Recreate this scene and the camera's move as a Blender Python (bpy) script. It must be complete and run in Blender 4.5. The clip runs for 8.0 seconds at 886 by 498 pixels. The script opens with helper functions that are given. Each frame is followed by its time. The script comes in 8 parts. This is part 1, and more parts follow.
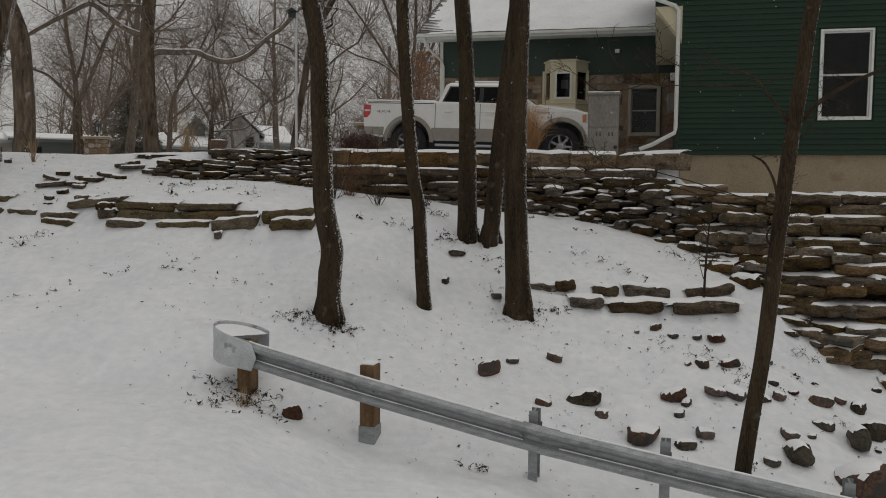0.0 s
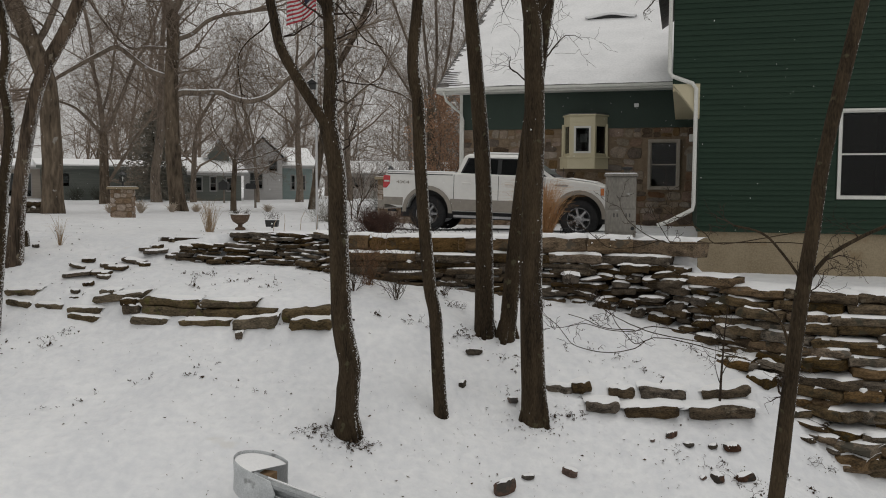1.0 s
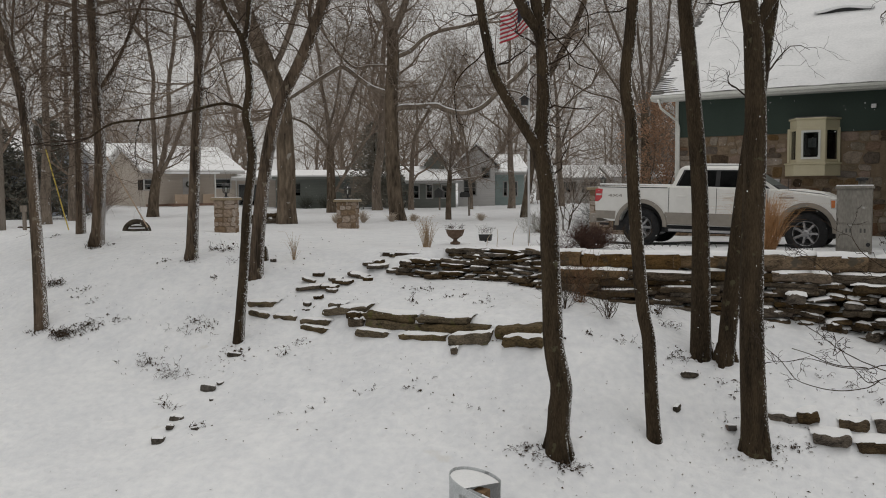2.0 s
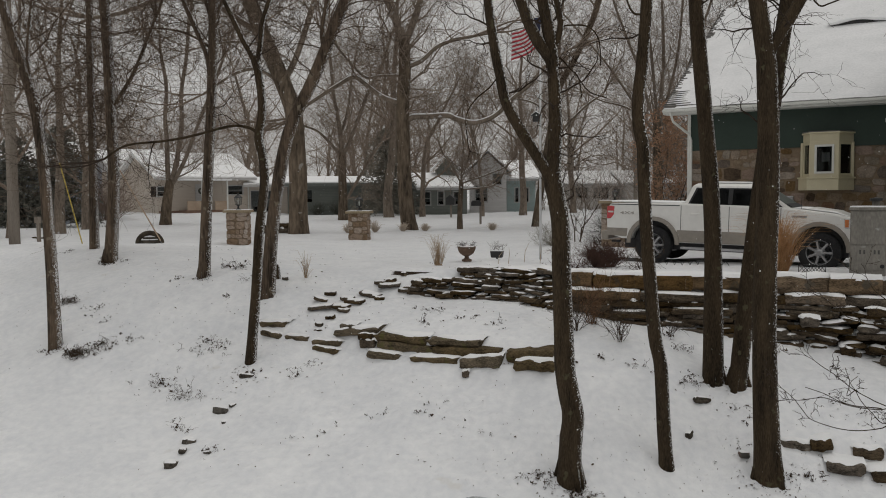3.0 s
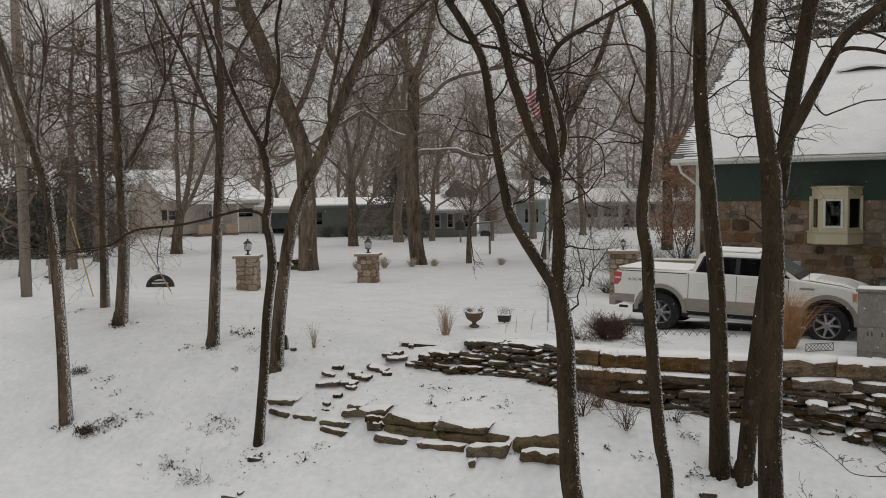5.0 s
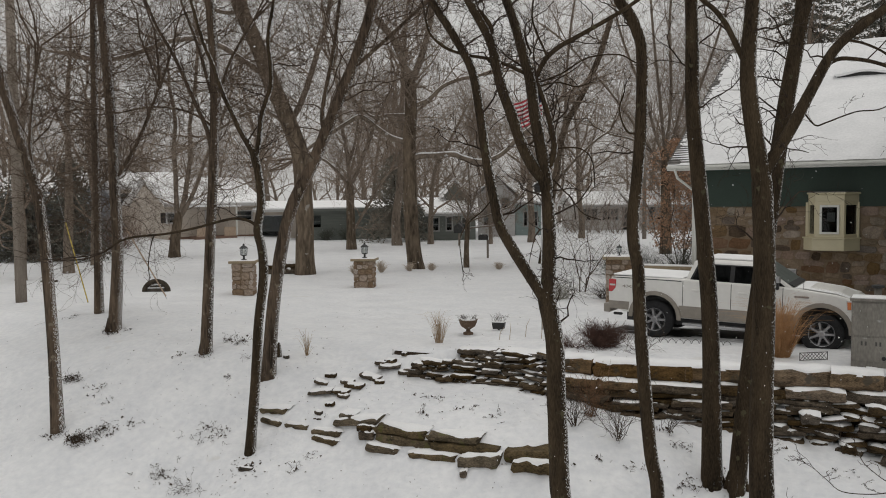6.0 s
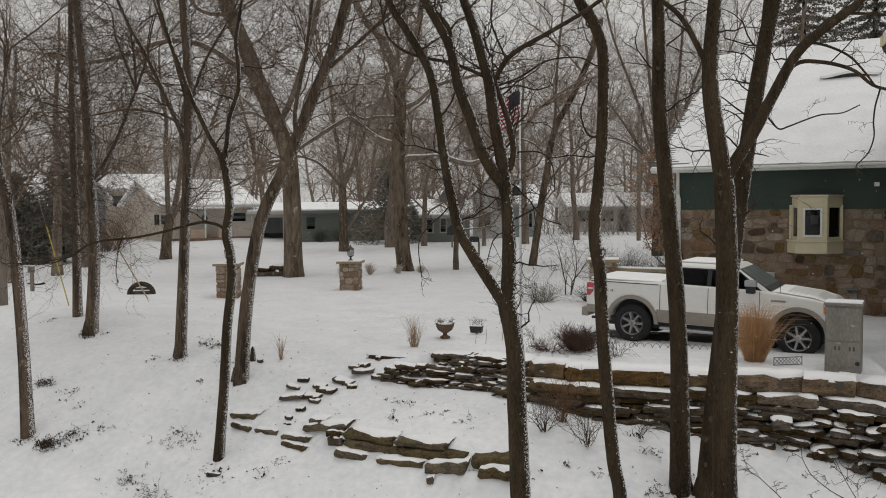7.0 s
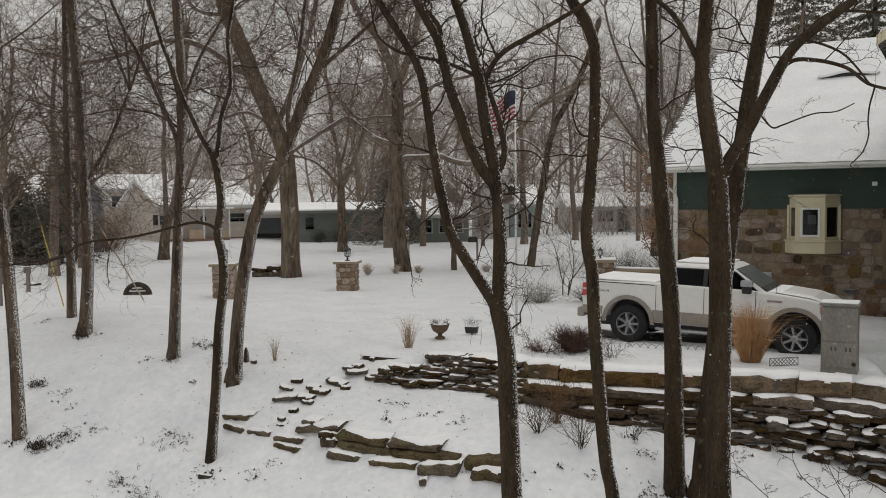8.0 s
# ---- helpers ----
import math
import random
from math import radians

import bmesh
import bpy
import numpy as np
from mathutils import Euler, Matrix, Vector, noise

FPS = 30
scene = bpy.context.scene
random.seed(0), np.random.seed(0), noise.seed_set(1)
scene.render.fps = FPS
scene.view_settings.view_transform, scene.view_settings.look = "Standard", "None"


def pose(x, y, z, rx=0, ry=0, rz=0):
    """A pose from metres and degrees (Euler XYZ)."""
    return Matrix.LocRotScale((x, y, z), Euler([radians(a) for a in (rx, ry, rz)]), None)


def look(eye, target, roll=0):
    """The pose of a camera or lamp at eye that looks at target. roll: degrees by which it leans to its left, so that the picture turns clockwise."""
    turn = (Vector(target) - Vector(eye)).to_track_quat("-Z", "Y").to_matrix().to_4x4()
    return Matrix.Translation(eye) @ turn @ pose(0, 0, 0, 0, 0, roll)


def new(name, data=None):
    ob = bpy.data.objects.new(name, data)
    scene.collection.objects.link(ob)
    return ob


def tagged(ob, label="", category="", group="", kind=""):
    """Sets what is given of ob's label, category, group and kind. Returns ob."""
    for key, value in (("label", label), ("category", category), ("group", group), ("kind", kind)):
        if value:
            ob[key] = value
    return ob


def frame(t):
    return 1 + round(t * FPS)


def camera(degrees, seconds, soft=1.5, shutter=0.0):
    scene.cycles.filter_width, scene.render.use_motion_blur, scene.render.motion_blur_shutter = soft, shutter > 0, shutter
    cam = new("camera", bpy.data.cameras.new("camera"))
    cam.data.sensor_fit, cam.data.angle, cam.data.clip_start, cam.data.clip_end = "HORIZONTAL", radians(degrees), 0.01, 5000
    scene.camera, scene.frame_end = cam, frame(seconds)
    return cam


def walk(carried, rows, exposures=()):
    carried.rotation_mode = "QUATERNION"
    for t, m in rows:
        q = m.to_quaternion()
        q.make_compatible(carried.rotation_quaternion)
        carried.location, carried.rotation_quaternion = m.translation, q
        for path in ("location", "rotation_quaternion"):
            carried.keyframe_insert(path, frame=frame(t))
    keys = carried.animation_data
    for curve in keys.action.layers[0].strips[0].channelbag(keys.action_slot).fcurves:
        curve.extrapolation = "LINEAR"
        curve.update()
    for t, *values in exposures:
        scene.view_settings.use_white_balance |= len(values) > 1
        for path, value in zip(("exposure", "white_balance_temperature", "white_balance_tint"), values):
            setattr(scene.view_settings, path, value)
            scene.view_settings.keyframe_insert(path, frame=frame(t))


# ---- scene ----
cam = camera(54.6, 8.0, soft=1.0)
METRES, EYE, TILT, LEAN, TURN = 5.0, 2.7, -4.0, -0.6, 0.0
ROWS = [
    (0.0, 0.0, 0.0, 0.0, -0.0, 0.0, -0.0),
    (0.5, 0.0108, -0.0133, 0.211, 0.1, 0.08, 0.11),
    (1.0, 0.0212, -0.0338, 0.3302, 1.54, 0.13, 0.15),
    (1.2, 0.0226, -0.045, 0.3440, 5.2, 0.155, 0.09),
    (1.5, 0.0249, -0.0618, 0.3592, 12.53, 0.19, -0.01),
    (1.7, 0.0249, -0.0645, 0.3690, 14.6, 0.215, -0.02),
    (2.2, 0.0249, -0.0665, 0.4030, 15.75, 0.28, -0.04),
    (3.0, 0.0248, -0.0682, 0.465, 16.34, 0.38, -0.07),
    (3.5, 0.0313, -0.0718, 0.5643, 16.73, 0.45, -0.05),
    (4.0, 0.0367, -0.0766, 0.6072, 16.9, 0.52, -0.05),
    (4.5, 0.0421, -0.0787, 0.7135, 17.03, 0.54, 0.04),
    (6.0, 0.0739, -0.0576, 0.8026, 17.12, 0.65, 0.01),
    (6.5, 0.1444, -0.0194, 0.8089, 17.21, 0.69, -0.05),
    (7.0, 0.1835, 0.0034, 0.8139, 17.25, 0.72, 0.01),
    (7.5, 0.2, 0.0203, 0.8155, 17.27, 0.75, 0.03),
    (8.0, 0.2048, 0.0331, 0.8137, 17.31, 0.74, 0.05),
]
walk(cam, [(t, pose(0, 0, EYE, TILT, LEAN, TURN) @ pose(METRES * x, METRES * y, METRES * z, 90 + pitch, roll, yaw)) for t, x, y, z, yaw, pitch, roll in ROWS],
     exposures=[(0.0, -0.34), (0.5, -0.26), (1.0, 0.0), (1.5, 0.05), (3.0, -0.1), (3.5, -0.1), (4.5, -0.05), (6.0, 0.12), (8.0, 0.15)])

# ---- light: an overcast winter sky and a very soft sun behind the cloud ----
world = bpy.data.worlds.new("overcast_sky")
scene.world = world
world.use_nodes = True
wn, wl = world.node_tree.nodes, world.node_tree.links
wn.clear()
sky = wn.new("ShaderNodeTexSky")
sky.sky_type, sky.sun_disc = "NISHITA", False
sky.sun_elevation, sky.sun_rotation = radians(72), radians(140)
sky.dust_density, sky.air_density = 4.0, 1.0
grey = wn.new("ShaderNodeHueSaturation")
grey.inputs["Saturation"].default_value = 0.1
cloud = wn.new("ShaderNodeMixRGB")
cloud.inputs["Fac"].default_value = 0.8
cloud.inputs["Color2"].default_value = (5.68, 5.6, 5.4, 1)
backg = wn.new("ShaderNodeBackground")
backg.inputs["Strength"].default_value = 0.1
wout = wn.new("ShaderNodeOutputWorld")
wl.new(sky.outputs[0], grey.inputs["Color"])
wl.new(grey.outputs[0], cloud.inputs["Color1"])
wl.new(cloud.outputs[0], backg.inputs["Color"])
wl.new(backg.outputs[0], wout.inputs["Surface"])
sun = new("sun", bpy.data.lights.new("sun", "SUN"))
sun.data.energy, sun.data.angle, sun.data.color = 0.6, radians(40), (1.0, 0.97, 0.93)
sun.matrix_world = look((3, 14, 24), (0, 10, 0))


# ---- materials ----
def material(name, one, two, rough=0.8, scale=4.0, fine=40.0, bump=0.3, metal=0.0, stretch=(1, 1, 1), spots=None, each=0.0, depth=0.02, coat=0.0, driven=0.0, laid=False):
    """A surface of two colours mixed by coarse and fine noise, with relief; spots: a third colour in patches; each: how far single pieces differ; laid: grain in the place's own measure, not the piece's."""
    m = bpy.data.materials.new(name)
    m.use_nodes = True
    n, l = m.node_tree.nodes, m.node_tree.links
    b = n["Principled BSDF"]
    b.inputs["Roughness"].default_value, b.inputs["Metallic"].default_value = rough, metal
    b.inputs["Coat Weight"].default_value = coat
    b.inputs["Specular IOR Level"].default_value = 0.2 if rough >= 0.85 else 0.5
    co, mp = n.new("ShaderNodeTexCoord"), n.new("ShaderNodeMapping")
    mp.inputs["Scale"].default_value = stretch
    grain = n.new("ShaderNodeNewGeometry").outputs["Position"] if laid else co.outputs["Object"]
    l.new(grain, mp.inputs["Vector"])
    big, small = n.new("ShaderNodeTexNoise"), n.new("ShaderNodeTexNoise")
    big.inputs["Scale"].default_value, big.inputs["Detail"].default_value = scale, 4
    small.inputs["Scale"].default_value, small.inputs["Detail"].default_value = fine, 3
    l.new(mp.outputs[0], big.inputs["Vector"]), l.new(mp.outputs[0], small.inputs["Vector"])
    add = n.new("ShaderNodeMath")
    add.operation = "MULTIPLY_ADD"
    add.inputs[1].default_value = 0.5
    l.new(small.outputs["Fac"], add.inputs[0])
    half = n.new("ShaderNodeMath")
    half.operation = "MULTIPLY"
    half.inputs[1].default_value = 0.5
    l.new(big.outputs["Fac"], half.inputs[0])
    l.new(half.outputs[0], add.inputs[2])
    ramp = n.new("ShaderNodeValToRGB")
    ramp.color_ramp.elements[0].position, ramp.color_ramp.elements[1].position = 0.36, 0.64
    ramp.color_ramp.elements[0].color, ramp.color_ramp.elements[1].color = (*one, 1), (*two, 1)
    l.new(add.outputs[0], ramp.inputs[0])
    colour = ramp.outputs[0]
    if spots:
        third, edge = n.new("ShaderNodeTexNoise"), n.new("ShaderNodeValToRGB")
        third.inputs["Scale"].default_value, third.inputs["Detail"].default_value = spots[1], 5
        l.new(grain, third.inputs["Vector"])
        edge.color_ramp.elements[0].position, edge.color_ramp.elements[1].position = spots[2], spots[2] + 0.06
        l.new(third.outputs["Fac"], edge.inputs[0])
        mix = n.new("ShaderNodeMixRGB")
        mix.inputs["Color2"].default_value = (*spots[0], 1)
        l.new(edge.outputs[0], mix.inputs["Fac"]), l.new(colour, mix.inputs["Color1"])
        colour = mix.outputs[0]
    if driven:
        # snow plastered on the windward side, in flecks
        geo, dot, flecks, both, cut, snow = n.new("ShaderNodeNewGeometry"), n.new("ShaderNodeVectorMath"), n.new("ShaderNodeTexNoise"), n.new("ShaderNodeMath"), n.new("ShaderNodeValToRGB"), n.new("ShaderNodeMixRGB")
        dot.operation, dot.inputs[1].default_value = "DOT_PRODUCT", (0.97, 0.08, 0.12)
        flecks.inputs["Scale"].default_value, flecks.inputs["Detail"].default_value = 42, 3
        l.new(geo.outputs["Normal"], dot.inputs[0]), l.new(co.outputs["Object"], flecks.inputs["Vector"])
        both.operation = "MULTIPLY_ADD"
        both.inputs[1].default_value = 0.5
        l.new(dot.outputs["Value"], both.inputs[0]), l.new(flecks.outputs["Fac"], both.inputs[2])
        cut.color_ramp.elements[0].position, cut.color_ramp.elements[1].position = 1.14 - driven * 0.17, 1.19 - driven * 0.17
        l.new(both.outputs[0], cut.inputs[0]), l.new(cut.outputs[0], snow.inputs["Fac"])
        snow.inputs["Color2"].default_value = (0.70, 0.70, 0.70, 1)
        l.new(colour, snow.inputs["Color1"])
        colour = snow.outputs[0]
    if each:
        info, hsv, span, warm = n.new("ShaderNodeObjectInfo"), n.new("ShaderNodeHueSaturation"), n.new("ShaderNodeMapRange"), n.new("ShaderNodeMapRange")
        span.inputs["To Min"].default_value, span.inputs["To Max"].default_value = 1 - each, 1 + each
        warm.inputs["To Min"].default_value, warm.inputs["To Max"].default_value = 1 + each, 1 - each * 1.2
        l.new(info.outputs["Random"], span.inputs["Value"]), l.new(span.outputs[0], hsv.inputs["Value"])
        l.new(info.outputs["Random"], warm.inputs["Value"]), l.new(warm.outputs[0], hsv.inputs["Saturation"])
        l.new(colour, hsv.inputs["Color"])
        colour = hsv.outputs[0]
    l.new(colour, b.inputs["Base Color"])
    if bump:
        bp = n.new("ShaderNodeBump")
        bp.inputs["Strength"].default_value, bp.inputs["Distance"].default_value = bump, depth
        l.new(add.outputs[0], bp.inputs["Height"]), l.new(bp.outputs[0], b.inputs["Normal"])
    return m


SNOW = material("snow", (0.69, 0.702, 0.727), (0.832, 0.837, 0.845), 0.7, 0.9, 7, 0.9, depth=0.07, spots=((0.70, 0.695, 0.685), 1.4, 0.69))
SNOW.node_tree.nodes["Principled BSDF"].inputs["Sheen Weight"].default_value = 0.5
ROOF_SNOW = material("thin_roof_snow", (0.65, 0.655, 0.66), (0.78, 0.78, 0.785), 0.75, 1.1, 14, 0.5, depth=0.04)
SNOW_CAP = material("snow_cap", (0.81, 0.815, 0.82), (0.89, 0.89, 0.89), 0.7, 3, 30, 0.3)
BARK = material("bark", (0.0155, 0.0108, 0.0064), (0.072, 0.051, 0.030), 0.95, 7, 70, 1.0, stretch=(1, 1, 0.2), spots=((0.082, 0.072, 0.042), 7, 0.64), depth=0.035, driven=1.05)
BARK_BIG = material("furrowed_bark", (0.042, 0.032, 0.023), (0.20, 0.155, 0.112), 0.95, 2.2, 9, 1.0, stretch=(1, 1, 0.25), spots=((0.3, 0.28, 0.25), 3, 0.66), depth=0.12)
# grey-brown bark and twigs, paled further to carry haze at middle distance
BARK_MID = material("grey_brown_bark", (0.028, 0.021, 0.015), (0.15, 0.11, 0.078), 0.95, 5, 30, 1.0, stretch=(1, 1, 0.14), spots=((0.19, 0.16, 0.12), 6, 0.62), depth=0.04, driven=0.87)
TWIG_MID = material("brown_twigs", (0.05, 0.035, 0.025), (0.125, 0.093, 0.068), 0.95, 6, 40, 0.3)
TWIG = material("twig_bark", (0.022, 0.015, 0.011), (0.06, 0.043, 0.031), 0.95, 6, 40, 0.3)
# far trees: haze painted in as paler twigs and bark; bark spots are snow
TWIG_HAZE = material("hazed_twigs", (0.122, 0.092, 0.069), (0.30, 0.242, 0.196), 0.95, 6, 30, 0.3)
BARK_HAZE = material("hazed_snowy_bark", (0.11, 0.088, 0.069), (0.27, 0.222, 0.178), 0.95, 3, 18, 0.8, stretch=(1, 1, 0.25), spots=((0.5, 0.49, 0.48), 3, 0.64))
ROCK = material("limestone", (0.016, 0.0115, 0.007), (0.125, 0.088, 0.05), 0.9, 5, 30, 1.0, stretch=(1, 1, 2.5), spots=((0.17, 0.14, 0.095), 6, 0.63), each=0.38, laid=True)
TAN_ROCK = material("tan_limestone", (0.046, 0.031, 0.017), (0.22, 0.147, 0.08), 0.9, 4, 26, 1.0, stretch=(1, 1, 2.2), spots=((0.085, 0.07, 0.05), 4, 0.59), each=0.28, laid=True)
RED_ROCK = material("red_granite", (0.06, 0.038, 0.029), (0.19, 0.122, 0.093), 0.9, 3, 30, 0.9, each=0.45, spots=((0.07, 0.062, 0.055), 3, 0.5), laid=True)
FIELDSTONE = material("fieldstone", (0.158, 0.114, 0.074), (0.29, 0.213, 0.142), 0.9, 4, 22, 0.7, each=0.42, laid=True)
RUDDY_STONE = material("ruddy_fieldstone", (0.158, 0.102, 0.07), (0.265, 0.178, 0.126), 0.9, 4, 22, 0.7, each=0.3, laid=True)
PALE_STONE = material("pale_fieldstone", (0.16, 0.128, 0.094), (0.29, 0.235, 0.175), 0.9, 4, 22, 0.7, each=0.25, laid=True)
DARK_STONE = material("dark_fieldstone", (0.07, 0.053, 0.04), (0.16, 0.122, 0.092), 0.9, 4, 22, 0.7, each=0.3, laid=True)
PILLAR_STONE = material("pillar_stone", (0.19, 0.14, 0.105), (0.42, 0.325, 0.245), 0.9, 4, 25, 0.6, each=0.35)
MORTAR = material("mortar", (0.165, 0.121, 0.081), (0.26, 0.196, 0.136), 0.95, 6, 50, 0.5)
GREEN = material("green_siding", (0.0225, 0.0415, 0.0290), (0.0320, 0.0555, 0.0385), 0.9, 1.5, 30, 0.2, stretch=(0.3, 0.3, 3))
GREEN_LIGHT = material("green_panel", (0.0155, 0.034, 0.023), (0.0225, 0.043, 0.0305), 0.6, 1.5, 30, 0.15)
CONCRETE = material("foundation", (0.255, 0.205, 0.135), (0.37, 0.305, 0.21), 0.9, 1.2, 30, 0.3, spots=((0.27, 0.205, 0.13), 1.6, 0.6))
CREAM = material("cream_paint", (0.56, 0.50, 0.34), (0.62, 0.56, 0.39), 0.5, 3, 40, 0.08)
WHITE = material("white_trim", (0.62, 0.62, 0.58), (0.74, 0.74, 0.70), 0.5, 5, 40, 0.08)
SHINGLE = material("shingle", (0.09, 0.085, 0.08), (0.2, 0.19, 0.18), 0.9, 6, 50, 0.6)
STEEL = material("galvanised_steel", (0.20, 0.212, 0.216), (0.37, 0.388, 0.395), 0.5, 7, 60, 0.1, metal=0.2, stretch=(1, 1, 3), spots=((0.2, 0.21, 0.21), 3, 0.6))
TIMBER = material("post_timber", (0.10, 0.06, 0.032), (0.25, 0.16, 0.088), 0.9, 3, 40, 0.6, stretch=(4, 4, 0.5))
PAINT = material("white_car_paint", (0.70, 0.69, 0.66), (0.76, 0.75, 0.72), 0.4, 1, 8, 0.0, coat=0.15)
SAND_PAINT = material("beige_car_paint", (0.22, 0.195, 0.165), (0.28, 0.25, 0.21), 0.35, 2, 10, 0.05, coat=0.3)
RUBBER = material("tyre_rubber", (0.015, 0.015, 0.016), (0.035, 0.035, 0.036), 0.85, 8, 60, 0.3)
DARK = material("dark_plastic", (0.012, 0.012, 0.013), (0.025, 0.025, 0.026), 0.6, 5, 50, 0.1)
CHROME = material("bright_metal", (0.34, 0.34, 0.35), (0.46, 0.46, 0.47), 0.3, 5, 40, 0.0, metal=1.0)
RED_LENS = material("red_lens", (0.42, 0.02, 0.025), (0.50, 0.03, 0.035), 0.2, 8, 40, 0.0, coat=0.5)
CLEAR_LENS = material("headlight_lens", (0.45, 0.43, 0.42), (0.62, 0.6, 0.58), 0.15, 8, 40, 0.0, coat=0.5)
AMBER_LENS = material("amber_lens", (0.5, 0.13, 0.03), (0.6, 0.2, 0.06), 0.2, 8, 40, 0.0, coat=0.5)
CABINET = material("cabinet_metal", (0.148, 0.137, 0.118), (0.25, 0.233, 0.204), 0.55, 2.5, 30, 0.1, stretch=(1, 1, 0.4), spots=((0.38, 0.38, 0.36), 4, 0.64))
STRAW = material("dry_grass", (0.30, 0.215, 0.135), (0.52, 0.40, 0.275), 0.9, 6, 30, 0.0, each=0.15)
# needles of the cedar and far evergreens, paled so the colour holds the haze
CEDAR = material("hazed_cedar_needles", (0.14, 0.132, 0.108), (0.26, 0.245, 0.205), 0.9, 5, 30, 0.0)
HAZY_NEEDLE = material("hazed_needles", (0.095, 0.098, 0.08), (0.185, 0.18, 0.155), 0.9, 5, 30, 0.0)
RUST_GRASS = material("rust_grass", (0.34, 0.185, 0.085), (0.57, 0.35, 0.18), 0.9, 6, 30, 0.0)
MAROON = material("maroon_twigs", (0.055, 0.030, 0.023), (0.12, 0.07, 0.054), 0.9, 8, 30, 0.0)
WEED = material("dead_weed", (0.03, 0.021, 0.014), (0.085, 0.06, 0.04), 0.9, 8, 30, 0.0)
LEAF = material("fallen_leaf", (0.035, 0.024, 0.016), (0.11, 0.07, 0.04), 0.9, 8, 30, 0.0)
NEEDLE = material("conifer_needles", (0.05, 0.054, 0.042), (0.12, 0.124, 0.10), 0.9, 5, 30, 0.0, spots=((0.42, 0.43, 0.42), 2.2, 0.62))
BRICK = material("far_brick", (0.16, 0.10, 0.075), (0.26, 0.17, 0.13), 0.9, 5, 40, 0.3)
BLACK = material("black_iron", (0.012, 0.012, 0.012), (0.03, 0.03, 0.03), 0.5, 6, 50, 0.2)
URN_STONE = material("urn_stone", (0.09, 0.06, 0.042), (0.18, 0.125, 0.09), 0.9, 8, 40, 0.4)
POLE_WOOD = material("weathered_pole", (0.15, 0.125, 0.10), (0.27, 0.235, 0.20), 0.95, 3, 40, 0.5, stretch=(3, 3, 0.2))
YELLOW = material("yellow_plastic", (0.42, 0.32, 0.06), (0.52, 0.40, 0.09), 0.6, 8, 40, 0.0)
FLAG_RED = material("flag_red", (0.38, 0.03, 0.045), (0.46, 0.045, 0.06), 0.8, 8, 60, 0.1)
FLAG_WHITE = material("flag_white", (0.62, 0.60, 0.60), (0.7, 0.68, 0.68), 0.8, 8, 60, 0.1)
FLAG_BLUE = material("flag_blue", (0.018, 0.022, 0.05), (0.03, 0.034, 0.07), 0.8, 8, 60, 0.1)
ALU = material("aluminium_pole", (0.55, 0.55, 0.55), (0.65, 0.65, 0.65), 0.4, 5, 40, 0.0, metal=0.6)
CURTAIN = material("curtain", (0.30, 0.30, 0.30), (0.45, 0.45, 0.45), 0.9, 3, 20, 0.2, stretch=(6, 6, 0.5))
# near-black, so the gloom of unlit rooms is in the colour
ROOM = material("room_gloom_paint", (0.010, 0.009, 0.008), (0.02, 0.018, 0.016), 0.9, 2, 20, 0.0)


def glass(name, tint, rough=0.03, ior=1.3):
    m = bpy.data.materials.new(name)
    m.use_nodes = True
    b = m.node_tree.nodes["Principled BSDF"]
    b.inputs["Base Color"].default_value = (*tint, 1)
    b.inputs["Roughness"].default_value, b.inputs["IOR"].default_value = rough, ior
    b.inputs["Transmission Weight"].default_value = 1.0
    return m


CLEAR_PANE = glass("clear_glass", (0.93, 0.95, 0.95), 0.02, 1.15)
PANE = glass("window_glass", (0.42, 0.45, 0.45))
SCREEN_GLASS = material("dusted_screen_glass", (0.03, 0.042, 0.038), (0.085, 0.10, 0.092), 0.45, 3, 20, 0.0)
CAR_GLASS = glass("tinted_glass", (0.045, 0.055, 0.055), 0.03, 1.22)


# ---- mesh helpers ----
def empty(name, m, label="", category="", group="", kind=""):
    ob = new(name)
    ob.empty_display_size = 0.2
    ob.matrix_world = m
    return tagged(ob, label, category, group, kind)


def mesh_from(name, verts, faces, mats, slots=None, smooth=False):
    me = bpy.data.meshes.new(name)
    me.from_pydata(verts, [], faces)
    for mt in mats if isinstance(mats, (list, tuple)) else [mats]:
        me.materials.append(mt)
    if slots is not None:
        me.polygons.foreach_set("material_index", slots)
    if smooth:
        me.polygons.foreach_set("use_smooth", [True] * len(me.polygons))
    me.update()
    return me


def part(name, bm, mat, parent, label="", bevel=0.0, smooth=False, m=None):
    """Links a bmesh or a mesh as one object under a thing or part."""
    if isinstance(bm, bmesh.types.BMesh):
        bmesh.ops.recalc_face_normals(bm, faces=bm.faces)
        me = bpy.data.meshes.new(name)
        bm.to_mesh(me)
        bm.free()
        me.materials.append(mat)
        if smooth:
            me.polygons.foreach_set("use_smooth", [True] * len(me.polygons))
    else:
        me = bm
    ob = new(name, me)
    ob.parent = parent
    if m is not None:
        ob.matrix_basis = m
    if bevel:
        mod = ob.modifiers.new("bevel", "BEVEL")
        mod.width, mod.segments, mod.limit_method, mod.angle_limit = bevel, 2, "ANGLE", radians(35)
    return tagged(ob, label)


